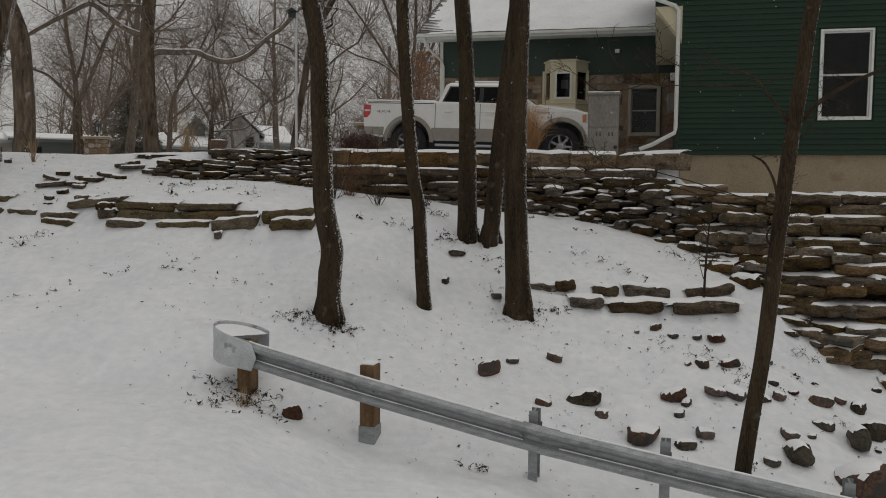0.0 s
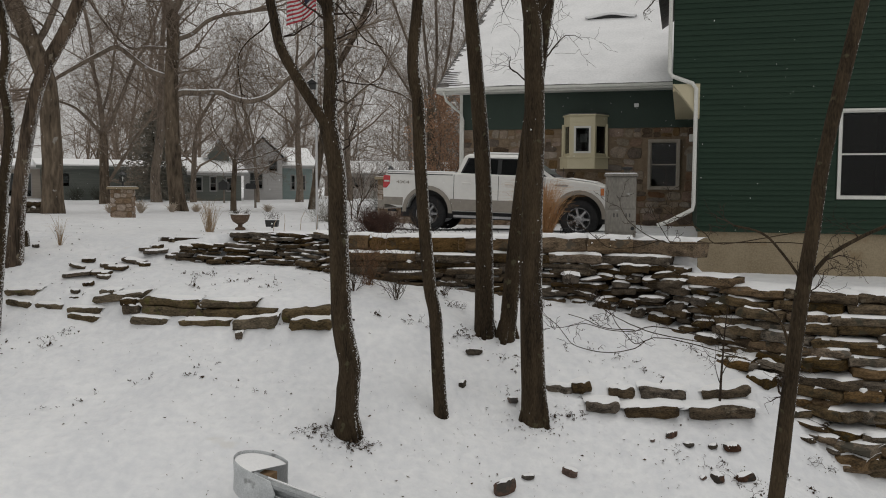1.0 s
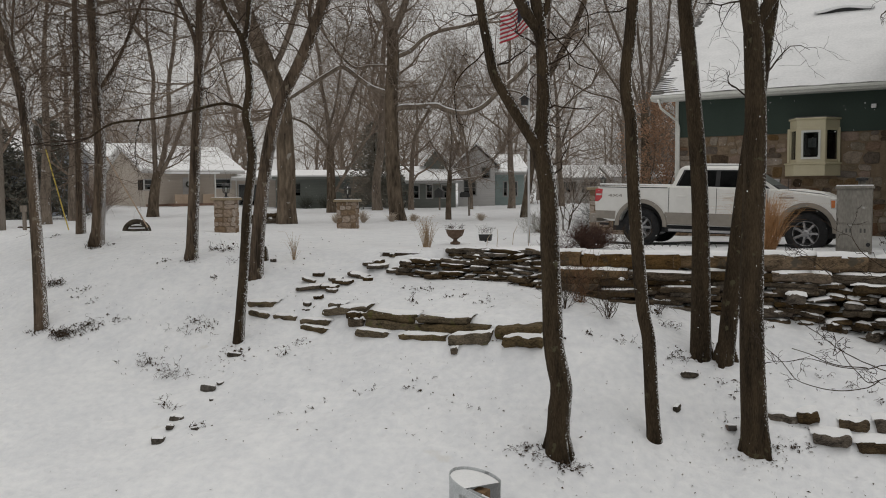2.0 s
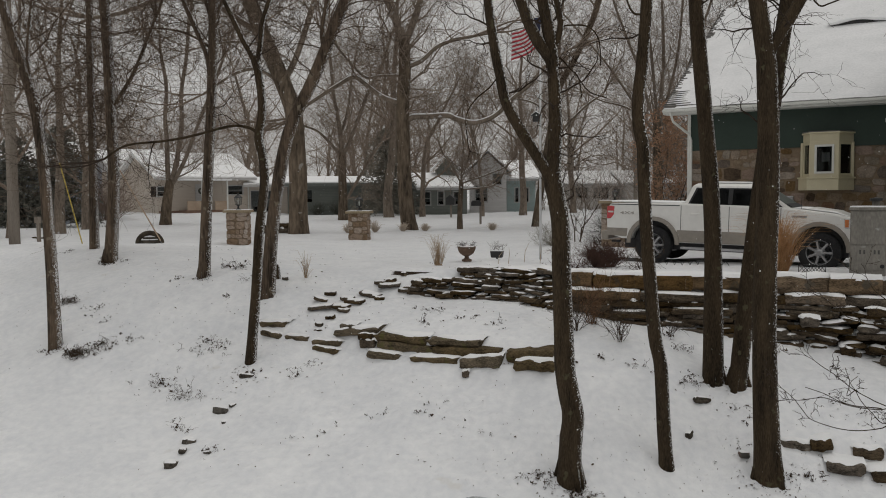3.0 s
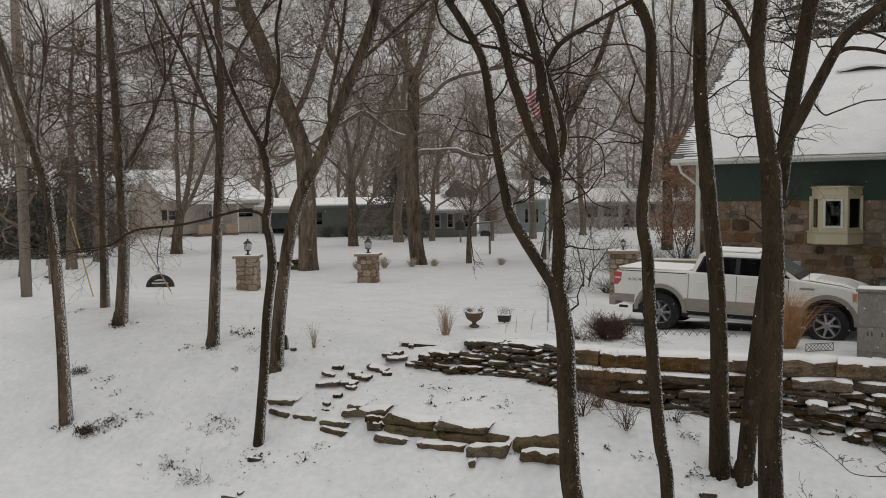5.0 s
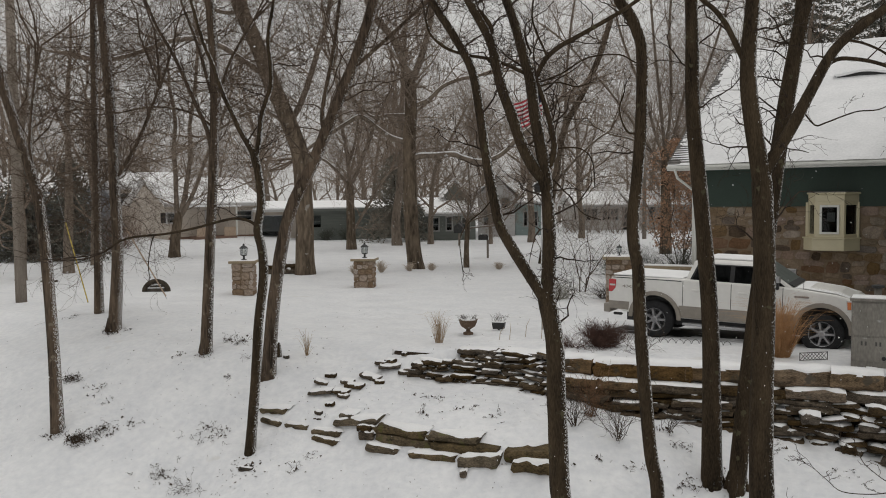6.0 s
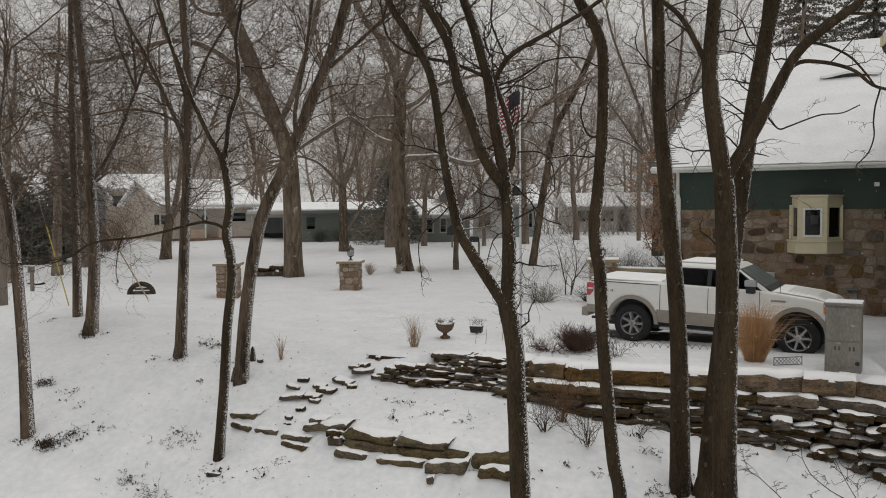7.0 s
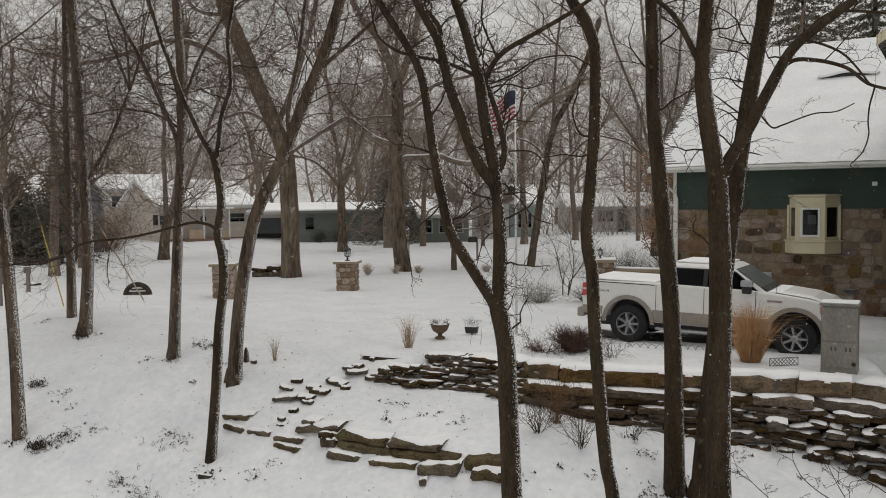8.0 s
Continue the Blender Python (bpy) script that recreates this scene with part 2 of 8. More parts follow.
def boxes(*spans):
    """A bmesh of boxes, each (x0, x1, y0, y1, z0, z1)."""
    bm = bmesh.new()
    for x0, x1, y0, y1, z0, z1 in spans:
        v = [bm.verts.new(p) for p in ((x0, y0, z0), (x1, y0, z0), (x1, y1, z0), (x0, y1, z0), (x0, y0, z1), (x1, y0, z1), (x1, y1, z1), (x0, y1, z1))]
        for f in ((3, 2, 1, 0), (4, 5, 6, 7), (0, 1, 5, 4), (1, 2, 6, 5), (2, 3, 7, 6), (3, 0, 4, 7)):
            bm.faces.new([v[i] for i in f])
    return bm


def prism(outline, y0, y1, inset=0.0):
    """A plate: an outline in x and z, from y0 to y1."""
    bm = bmesh.new()
    a = [bm.verts.new((x, y0, z)) for x, z in outline]
    b = [bm.verts.new((x, y1, z)) for x, z in outline]
    bm.faces.new(a), bm.faces.new(b[::-1])
    k = len(a)
    for i in range(k):
        bm.faces.new((a[i], b[i], b[(i + 1) % k], a[(i + 1) % k]))
    return bm


def lathe(profile, n=16, closed=False):
    """A turned body: (radius, z) pairs round the z axis."""
    bm = bmesh.new()
    rings = [[bm.verts.new((r * math.cos(2 * math.pi * i / n), r * math.sin(2 * math.pi * i / n), z)) for i in range(n)] for r, z in profile]
    for a, b in zip(rings, rings[1:] + ([rings[0]] if closed else [])):
        for i in range(n):
            bm.faces.new((a[i], a[(i + 1) % n], b[(i + 1) % n], b[i]))
    if not closed:
        bm.faces.new(rings[0][::-1]), bm.faces.new(rings[-1])
    return bm


def tube(V, F, pts, rads, n=6, cap=True):
    """Adds a tapered tube along pts to vertex and face lists."""
    pts = [Vector(p) for p in pts]
    start, count = len(V), len(pts)
    for i, p in enumerate(pts):
        d = (pts[min(i + 1, count - 1)] - pts[max(i - 1, 0)]).normalized()
        side = d.cross(Vector((0.31, 0.95, 0.05)))
        if side.length < 0.1:
            side = d.cross(Vector((1, 0, 0)))
        side.normalize()
        up = d.cross(side)
        for k in range(n):
            a = 2 * math.pi * k / n
            V.append(tuple(p + (side * math.cos(a) + up * math.sin(a)) * rads[i]))
    for i in range(count - 1):
        for k in range(n):
            a, b = start + i * n + k, start + i * n + (k + 1) % n
            F.append((a, b, b + n, a + n))
    if cap:
        F.append(tuple(start + (count - 1) * n + k for k in range(n)))


def smooth_line(pts, steps=4):
    """Catmull-Rom points through a line of points."""
    pts = [Vector(p) for p in pts]
    ext = [pts[0] * 2 - pts[1]] + pts + [pts[-1] * 2 - pts[-2]]
    out = []
    for i in range(1, len(ext) - 2):
        a, b, c, d = ext[i - 1:i + 3]
        for s in range(steps):
            t = s / steps
            out.append(0.5 * (2 * b + (c - a) * t + (2 * a - 5 * b + 4 * c - d) * t * t + (3 * b - a - 3 * c + d) * t ** 3))
    return out + [pts[-1]]


# ---- ground ----
def lerp_line(s, pts):
    xs = [p[0] for p in pts]
    return float(np.interp(s, xs, [p[1] for p in pts]))


# cross-sections of the bank below the walls: at x, pairs of y and height
BANK = []


def section_at(x, *heights):
    BANK.append((x, list(heights)))


section_at(-30, (4, 0.3), (12, 0.8), (16, 2.2), (20, 3.4))
section_at(-16, (5, 0.2), (11, 0.6), (14.5, 1.85), (17, 2.95), (20, 3.5))
section_at(-12.5, (5, 0.2), (10, 0.6), (13, 1.3), (14.7, 1.95), (16.5, 2.85), (18, 3.35))
section_at(-9, (5, 0.15), (10, 0.5), (12.3, 0.9), (13.7, 1.33), (14.9, 1.95), (15.25, 2.06), (15.5, 2.36), (17, 3.05), (18.5, 3.35))
section_at(-6.6, (5, 0.1), (10, 0.5), (12.5, 1.05), (14.2, 1.72), (14.8, 1.90), (14.98, 2.0), (15.1, 2.06), (15.28, 2.18), (15.42, 2.42), (16.4, 2.72), (18, 3.1))
section_at(-5.8, (5, 0.1), (10, 0.5), (12.5, 1.05), (14.3, 1.74), (14.74, 1.92), (14.84, 2.04), (15.05, 2.09), (15.2, 2.40), (16.4, 2.72), (18, 3.05))
section_at(-4.5, (5, 0.05), (10.2, 0.38), (12.3, 1.15), (14.0, 1.76), (14.42, 1.88), (14.54, 2.04), (14.82, 2.09), (14.98, 2.39), (16.2, 2.74), (17.5, 2.84))
section_at(-3.0, (5, 0.02), (10.3, 0.25), (12.2, 1.02), (14.0, 1.74), (14.22, 1.82), (14.33, 2.02), (14.56, 2.07), (14.72, 2.30), (15.4, 2.5), (17.2, 2.78))
section_at(-2.2, (5, 0.0), (10.3, 0.15), (12.2, 0.92), (14.12, 1.84), (14.26, 2.0), (14.46, 2.06), (14.62, 2.24), (15.2, 2.4), (17.2, 2.75))
section_at(-1.0, (5, -0.25), (9.8, -0.25), (12.2, 0.72), (13.8, 1.55), (15.3, 2.4), (16.9, 2.6))
section_at(0.5, (5, -0.5), (9.4, -0.45), (11.6, 0.22), (13.3, 0.82), (14.7, 1.68), (15.1, 1.85), (16.9, 2.45))
section_at(2.3, (5, -0.8), (8.8, -0.78), (10.5, -0.35), (12, 0.15), (13.2, 0.65), (13.5, 0.77), (13.66, 0.94), (13.86, 0.93), (14.04, 1.16), (15.5, 1.88), (16.9, 2.25))
section_at(4.5, (5, -1.2), (8.1, -1.1), (10, -0.7), (11.8, -0.05), (13.2, 0.56), (13.42, 0.68), (13.58, 0.87), (13.84, 0.88), (14.04, 1.13), (15.7, 1.65), (16.5, 1.85))
section_at(6.5, (5, -1.5), (7.5, -1.4), (10.0, -1.0), (12.7, -0.2), (13.05, 0.03), (13.6, 0.42), (14.3, 0.95), (15, 1.2))
section_at(9, (5, -1.9), (9, -1.5), (12, -0.6), (14, 0.0))
section_at(30, (5, -3.5), (12, -2.5), (16, -1.5))
# the line of the retaining wall's top, along x
WALL_TOP = [(-7.4, 18.4), (-6.4, 17.65), (-5.6, 17.5), (-4.7, 17.85), (-3.7, 17.9), (-2.7, 17.65), (-1.3, 17.3), (0.7, 17.25), (2.1, 17.3), (3.0, 17.35),
            (3.9, 17.0), (4.5, 16.35), (5.3, 15.55), (6.6, 14.65), (8.3, 14.2), (12, 13.6), (40, 12)]


def bank(x, y):
    x = min(max(x, BANK[0][0]), BANK[-1][0])
    for (xa, pa), (xb, pb) in zip(BANK, BANK[1:]):
        if x <= xb:
            t = (x - xa) / (xb - xa)
            return lerp_line(y, pa) * (1 - t) + lerp_line(y, pb) * t


def terrace(x, y):
    """The upper level: drive, lawn and, lower down, the strip before the wing."""
    z = lerp_line(y, [(14, 3.3), (17.5, 3.40), (19, 3.42), (21, 3.38), (26, 3.3), (36, 3.3), (50, 3.4), (70, 3.55), (130, 3.7), (400, 5)])
    left = min(1, max(0, (-10 - x) / 5)) * min(1, max(0, (27 - y) / 5))
    strip = min(1, max(0, (x - 4.1) / 0.7)) * min(1, max(0, (20.5 - y) / 0.8))
    knoll = min(1, max(0, (-31 - x) / 5)) * min(1, max(0, (y - 48) / 9))
    return (z + 0.24 * left + 0.36 * knoll) * (1 - strip) + 2.6 * strip


def ground_z(x, y, rough=True):
    if x < -7.4:
        edge = 18.4 + (-7.4 - x) * 0.12
    else:
        edge = lerp_line(x, WALL_TOP)
    wide = min(2.5, max(0.16, (-4.9 - x) * 0.9 + 0.16))
    s = min(1, max(0, (y - edge + 0.09 + 0.4 * (wide - 0.16)) / wide))
    s = s * s * (3 - 2 * s)
    lo = bank(x, y)
    z = lo * (1 - s) + terrace(x, y) * s
    if x < -7.4:
        z = max(min(lo, terrace(x, y)), z) if y > edge - 1 else z
    if rough:
        z += 0.055 * noise.noise((x * 0.55, y * 0.55, 0)) + 0.03 * noise.noise((x * 1.9, y * 1.9, 3)) + 0.008 * noise.noise((x * 6, y * 6, 7))
    return z


def axis(lo, hi, fine, far, grow=1.25):
    mid = list(np.arange(lo, hi + fine / 2, fine))
    left, right, step = [], [], fine
    p, q = lo, hi
    while q < far:
        step *= grow
        p, q = p - step, q + step
        left.append(p), right.append(q)
    return left[::-1] + mid + right


gx, gy = axis(-16, 10, 0.115, 900), axis(6, 29, 0.115, 1100)
verts = [(x, y, ground_z(x, y)) for y in gy for x in gx]
w = len(gx)
faces = [(j * w + i, j * w + i + 1, (j + 1) * w + i + 1, (j + 1) * w + i) for j in range(len(gy) - 1) for i in range(w - 1)]
ground = new("ground", mesh_from("ground", verts, faces, SNOW, smooth=True))
tagged(ground, "snow-covered sloping ground with bumps and tracks", "ground", kind="structure")


# ---- the green house: a stone-faced main part behind and a sided wing in front ----
HOUSE = pose(4.95, 19.0, 0, 0, 0, -14.0)
house = empty("house", HOUSE, "dark green house with fieldstone front and snowy roof", "house")


def sheet_with_hole(x0, x1, z0, z1, y0, y1, holes):
    """One wall plate from y0 to y1 with rectangular holes (x0, x1, z0, z1) right through it."""
    xs = sorted({x0, x1, *[h[0] for h in holes], *[h[1] for h in holes]})
    zs = sorted({z0, z1, *[h[2] for h in holes], *[h[3] for h in holes]})
    bm, seen = bmesh.new(), {}

    def v(i, j, y):
        if (i, j, y) not in seen:
            seen[(i, j, y)] = bm.verts.new((xs[i], y, zs[j]))
        return seen[(i, j, y)]

    def free(i, j):
        if not (0 <= i < len(xs) - 1 and 0 <= j < len(zs) - 1):
            return False
        return not any(h[0] <= xs[i] and xs[i + 1] <= h[1] and h[2] <= zs[j] and zs[j + 1] <= h[3] for h in holes)

    for i in range(len(xs) - 1):
        for j in range(len(zs) - 1):
            if not free(i, j):
                continue
            for y in (y0, y1):
                bm.faces.new((v(i, j, y), v(i + 1, j, y), v(i + 1, j + 1, y), v(i, j + 1, y)))
            for di, dj, a, c in ((-1, 0, (i, j), (i, j + 1)), (1, 0, (i + 1, j), (i + 1, j + 1)), (0, -1, (i, j), (i + 1, j)), (0, 1, (i, j + 1), (i + 1, j + 1))):
                if not free(i + di, j + dj):
                    bm.faces.new((v(*a, y0), v(*c, y0), v(*c, y1), v(*a, y1)))
    return bm


def open_box(x0, x1, y0, y1, z0, z1):
    """A box without its front (-y) face."""
    bm = boxes((x0, x1, y0, y1, z0, z1))
    bm.faces.ensure_lookup_table()
    bm.faces.remove(bm.faces[2])
    return bm


def window(parent, x0, x1, y, z0, z1, trim, sash=True, frame_w=0.09, curtain=False, name="window", shade=None):
    """A window in a wall that faces -y: casing, sash bars, pane, near-black box painting the unlit room."""
    w = empty(name, Matrix.Identity(4))
    w.parent = parent
    f = frame_w
    part("frame", sheet_with_hole(x0 - f, x1 + f, z0 - f, z1 + f, y - 0.05, y + 0.12, [(x0, x1, z0, z1)]), trim, w, bevel=0.008)
    part("pane", boxes((x0, x1, y + 0.045, y + 0.053, z0, z1)), PANE, w).visible_shadow = False
    if sash:
        zm = (z0 + z1) / 2
        part("sash", sheet_with_hole(x0, x1, z0, z1, y + 0.012, y + 0.042, [(x0 + 0.03, x1 - 0.03, z0 + 0.03, zm - 0.018), (x0 + 0.03, x1 - 0.03, zm + 0.018, z1 - 0.03)]), trim, w)
    # far panes get an added pale panel that lowers contrast as haze does
    if shade:
        part("blind", boxes((x0, x1, y + 0.1, y + 0.11, z0 + (z1 - z0) * 0.25, z1)), shade, w, "pale panel added behind far glass in place of haze")
    part("room", open_box(x0 - 0.02, x1 + 0.02, y + 0.14, y + 1.4, z0 - 0.02, z1 + 0.02), ROOM, w, "near-black box painting the unlit room behind the glass")
    if curtain:
        part("curtain", boxes((x0, x0 + (x1 - x0) * 0.42, y + 0.1, y + 0.12, z0, z1), (x1 - (x1 - x0) * 0.42, x1, y + 0.1, y + 0.12, z0, z1)), CURTAIN, w, "drawn grey curtains")
    return w


# wing: walls
WING_WIN = (3.08, 4.02, 4.28, 6.07)
part("foundation", boxes((0.27, 9.4, 0.06, 10, 1.5, 3.5)), CONCRETE, house, "tan concrete foundation")
part("wall", sheet_with_hole(0.22, 9.4, 3.5, 6.72, 0.03, 0.23, [(WING_WIN[0] - 0.05, WING_WIN[1] + 0.05, WING_WIN[2] - 0.05, WING_WIN[3] + 0.05)]), GREEN, house)
part("wall", boxes((0.22, 0.42, 0.23, 9, 3.5, 6.72)), GREEN, house)
part("wall", boxes((9.2, 9.4, 0.23, 9, 3.5, 9.8)), GREEN, house)
part("wall", prism([(-0.36, 6.72), (9.4, 6.72), (9.4, 9.8), (4.5, 13.2), (-0.36, 9.8)], 0.03, 0.23), GREEN, house, "overhanging gable wall")
part("wall", boxes((-0.36, -0.16, 0.23, 8.3, 6.72, 9.8)), GREEN, house)
part("bracket", prism([(-0.36, 6.72), (0.22, 6.72), (0.22, 5.98)], 0.0, 0.5), CREAM, house, "cream boxed bracket under the overhang")
part("soffit", boxes((-0.36, 0.22, 0.5, 8.3, 6.62, 6.72)), CREAM, house)
part("roof", prism([(-0.85, 9.62), (-0.85, 9.8), (4.5, 13.55), (9.9, 9.8), (9.9, 9.62), (4.5, 13.35)], -0.45, 9.5), SHINGLE, house, "dark wing roof with boxed eaves")
part("roof_snow", prism([(-0.86, 9.8), (-0.8, 9.92), (4.5, 13.65), (9.8, 9.92), (9.9, 9.8), (4.5, 13.55)], -0.4, 9.5), SNOW_CAP, house)
part("fascia", prism([(-0.87, 9.6), (-0.87, 9.8), (4.5, 13.56), (9.9, 9.8), (9.9, 9.6), (4.5, 13.34)], -0.49, -0.45), CREAM, house)
window(house, *WING_WIN[:2], 0.03, *WING_WIN[2:], WHITE, frame_w=0.05)
# wing: clapboards, each lapped over the one below
rows = [3.5 + 0.115 * i for i in range(60)]
for z in rows:
    top = z + 0.128
    lo = 0.22 if z < 6.70 else -0.36
    hi = 9.4
    if z > 9.7:
        lo, hi = -0.36 + (z - 9.8) * 1.44, 9.4 - (z - 9.8) * 1.44
    spans = [(lo, hi)]
    if WING_WIN[2] - 0.2 < z < WING_WIN[3] + 0.06:
        spans = [(lo, WING_WIN[0] - 0.09), (WING_WIN[1] + 0.09, hi)]
    for a, b in spans:
        me = mesh_from("clapboard", [(a, -0.012, z), (b, -0.012, z), (b, 0.012, top), (a, 0.012, top), (a, 0.03, z), (b, 0.03, z), (b, 0.03, top), (a, 0.03, top)],
                       [(0, 1, 2, 3), (0, 4, 5, 1), (0, 3, 7, 4), (1, 5, 6, 2), (3, 2, 6, 7), (4, 7, 6, 5)], GREEN)
        part("clapboard", me, None, house)
# back and far walls that close the house
part("wall", boxes((0.42, 9.2, 8.8, 9.0, 1.5, 6.72)), GREEN, house)
part("wall", prism([(-0.16, 6.72), (9.2, 6.72), (9.2, 9.8), (4.5, 13.1), (-0.16, 9.8)], 8.8, 9.0), GREEN, house)
part("wall", boxes((-7.0, 3.7, 24.2, 24.5, 2.9, 7.75)), GREEN, house)
part("wall", mesh_from("side", [(3.7, 9.0, 2.9), (3.7, 24.5, 2.9), (3.7, 24.5, 7.75), (3.7, 16.2, 12.1), (3.7, 9.0, 8.2),
                                (3.99, 9.0, 2.9), (3.99, 24.5, 2.9), (3.99, 24.5, 7.75), (3.99, 16.2, 12.1), (3.99, 9.0, 8.2)],
                       [(0, 4, 3, 2, 1), (5, 6, 7, 8, 9), (0, 5, 9, 4), (0, 1, 6, 5), (1, 2, 7, 6), (2, 3, 8, 7), (3, 4, 9, 8)], GREEN), None, house)
# downspout of the wing: down the overhang, out, down the corner and away
V, F = [], []
spout = [(-0.43, -0.05, 9.7), (-0.43, -0.05, 6.98), (-0.36, -0.05, 6.88), (0.06, -0.05, 6.72), (0.14, -0.05, 6.6), (0.14, -0.06, 4.1), (0.12, -0.06, 3.98), (-0.35, -0.10, 3.72), (-0.62, -0.12, 3.62)]
tube(V, F, spout, [0.045] * len(spout), 8)
part("downspout", mesh_from("downspout", V, F, WHITE), None, house, "off-white downspout with a long outlet")

# main part: stone below, green band above
FY = 8.28
BAY = (-3.95, -2.45)
WIN2 = (-1.08, -0.28, 4.52, 5.92)
part("wall", sheet_with_hole(-7.27, 4.0, 2.9, 6.38, FY + 0.04, FY + 0.34, [WIN2, (BAY[0] + 0.12, BAY[1] - 0.12, 5.38, 6.38)]), MORTAR, house, "mortared fieldstone wall")
part("wall", boxes((-7.27, 4.0, FY, FY + 0.3, 6.38, 7.75)), GREEN_LIGHT, house, "green upper band")
part("wall", mesh_from("side", [(-7.27, FY + 0.34, 2.9), (-7.27, 24.5, 2.9), (-7.27, 24.5, 7.75), (-7.27, 16.2, 12.1), (-7.27, FY + 0.34, 7.75),
                                (-7.0, FY + 0.34, 2.9), (-7.0, 24.5, 2.9), (-7.0, 24.5, 7.75), (-7.0, 16.2, 12.1), (-7.0, FY + 0.34, 7.75)],
                       [(0, 4, 3, 2, 1), (5, 6, 7, 8, 9), (0, 5, 9, 4), (0, 1, 6, 5), (1, 2, 7, 6), (2, 3, 8, 7), (3, 4, 9, 8)], GREEN), None, house)
ROOF_L, ROOF_R, EV, EZ, RV, RZ = -7.95, 4.0, 7.72, 7.74, 16.2, 12.4


def roof_slab(x0, x1, lift, thick, ins=0.0):
    """The front roof plane from eave to ridge, and the back one."""
    s = (RZ - EZ) / (RV - EV)
    pts = [(EV + ins, EZ + ins * s + lift), (RV, RZ + lift), (2 * RV - EV, EZ + lift), (2 * RV - EV, EZ + lift - thick), (RV, RZ + lift - thick), (EV + ins, EZ + ins * s + lift - thick)]
    bm = bmesh.new()
    a, b = [bm.verts.new((x0, y, z)) for y, z in pts], [bm.verts.new((x1, y, z)) for y, z in pts]
    bm.faces.new(a[::-1]), bm.faces.new(b)
    for i in range(6):
        bm.faces.new((a[i], a[(i + 1) % 6], b[(i + 1) % 6], b[i]))
    return bm


part("roof", roof_slab(ROOF_L, ROOF_R, 0, 0.16), SHINGLE, house, "asphalt shingles under snow")
part("fascia", boxes((ROOF_L, ROOF_R, EV - 0.02, EV, EZ - 0.2, EZ - 0.02)), WHITE, house)
part("gutter", boxes((ROOF_L, ROOF_R, EV - 0.12, EV - 0.02, EZ - 0.14, EZ - 0.06)), WHITE, house, "white gutter", bevel=0.02)
part("soffit", boxes((ROOF_L, ROOF_R, EV, FY, EZ - 0.2, EZ - 0.18)), WHITE, house)
# snow on the roof: one uneven blanket, thin along the rake so that the shingle edges show
n1, n2 = 70, 44
sv, sf = [], []
for j in range(n2 + 1):
    for i in range(n1 + 1):
        a, b = i / n1, j / n2
        x, y = ROOF_L + 0.03 + (ROOF_R - ROOF_L - 0.03) * a, EV - 0.06 + (RV - EV + 0.06) * b
        t = 0.085 * min(1, (x - ROOF_L) / 1.3) * min(1, 0.25 + b * 5) + 0.02 * noise.noise((x * 1.5, y * 1.5, 2)) + 0.012 * noise.noise((x * 5, y * 5, 4))
        sv.append((x, y, EZ + (y - EV) * (RZ - EZ) / (RV - EV) + t))
for j in range(n2):
    for i in range(n1):
        k = j * (n1 + 1) + i
        sf.append((k, k + 1, k + n1 + 2, k + n1 + 1))
part("roof_snow", mesh_from("roof_snow", sv, sf, ROOF_SNOW, smooth=True), None, house, "white snow blanket on the roof")
# shingle courses that show through at the rake
rake_rng = random.Random(12)
for i in range(58):
    y = EV + 0.08 + i * 0.143
    z = EZ + (y - EV) * (RZ - EZ) / (RV - EV)
    ln = 0.35 + 0.5 * rake_rng.random() + 0.9 * rake_rng.random() if i < 8 else 0.05 + 0.2 * rake_rng.random()
    me = mesh_from("shingle_course", [(ROOF_L - 0.02, y, z + 0.03), (ROOF_L + ln, y, z + 0.03), (ROOF_L + ln, y + 0.05, z + 0.052), (ROOF_L - 0.02, y + 0.05, z + 0.052),
                                      (ROOF_L - 0.02, y, z), (ROOF_L + ln, y, z), (ROOF_L + ln, y + 0.05, z + 0.02), (ROOF_L - 0.02, y + 0.05, z + 0.02)],
                   [(0, 1, 2, 3), (4, 7, 6, 5), (0, 4, 5, 1), (1, 5, 6, 2), (2, 6, 7, 3), (3, 7, 4, 0)], SHINGLE)
    part("shingle", me, None, house)
# eyebrow vent in the roof
ey = 13.35
ez = EZ + (ey - EV) * (RZ - EZ) / (RV - EV)
arch = [(-0.85 + 1.7 * i / 18, 0.11 * math.sin(math.pi * i / 18) ** 2) for i in range(19)]
vent = part("roof_vent", prism([(x, z) for x, z in arch] + [(0.8, -0.05), (-0.8, -0.05)], 0.0, 0.06), BLACK, house, "dark louvred eyebrow vent", m=pose(-2.8, ey - 0.3, ez - 0.06))
part("hood", prism([(x * 1.12, z + 0.07) for x, z in arch] + [(x, z + 0.0) for x, z in arch[::-1]], -0.1, 0.9), SNOW_CAP, house, m=pose(-2.8, ey - 0.3, ez - 0.06))
# left corner: trim and downspout
part("corner_trim", boxes((-7.3, -7.2, FY - 0.03, FY + 0.1, 2.9, 7.6)), WHITE, house)
V, F = [], []
spout = [(-7.7, EV - 0.08, 7.6), (-7.62, EV - 0.02, 7.3), (-7.22, FY - 0.12, 6.9), (-7.16, FY - 0.12, 6.7), (-7.16, FY - 0.12, 3.3)]
tube(V, F, spout, [0.04] * 5, 8)
part("downspout", mesh_from("downspout", V, F, WHITE), None, house)
window(house, *WIN2[:2], FY - 0.02, *WIN2[2:], material("brown_trim", (0.27, 0.24, 0.2), (0.36, 0.32, 0.27), 0.7, 5, 40, 0.1), curtain=False)

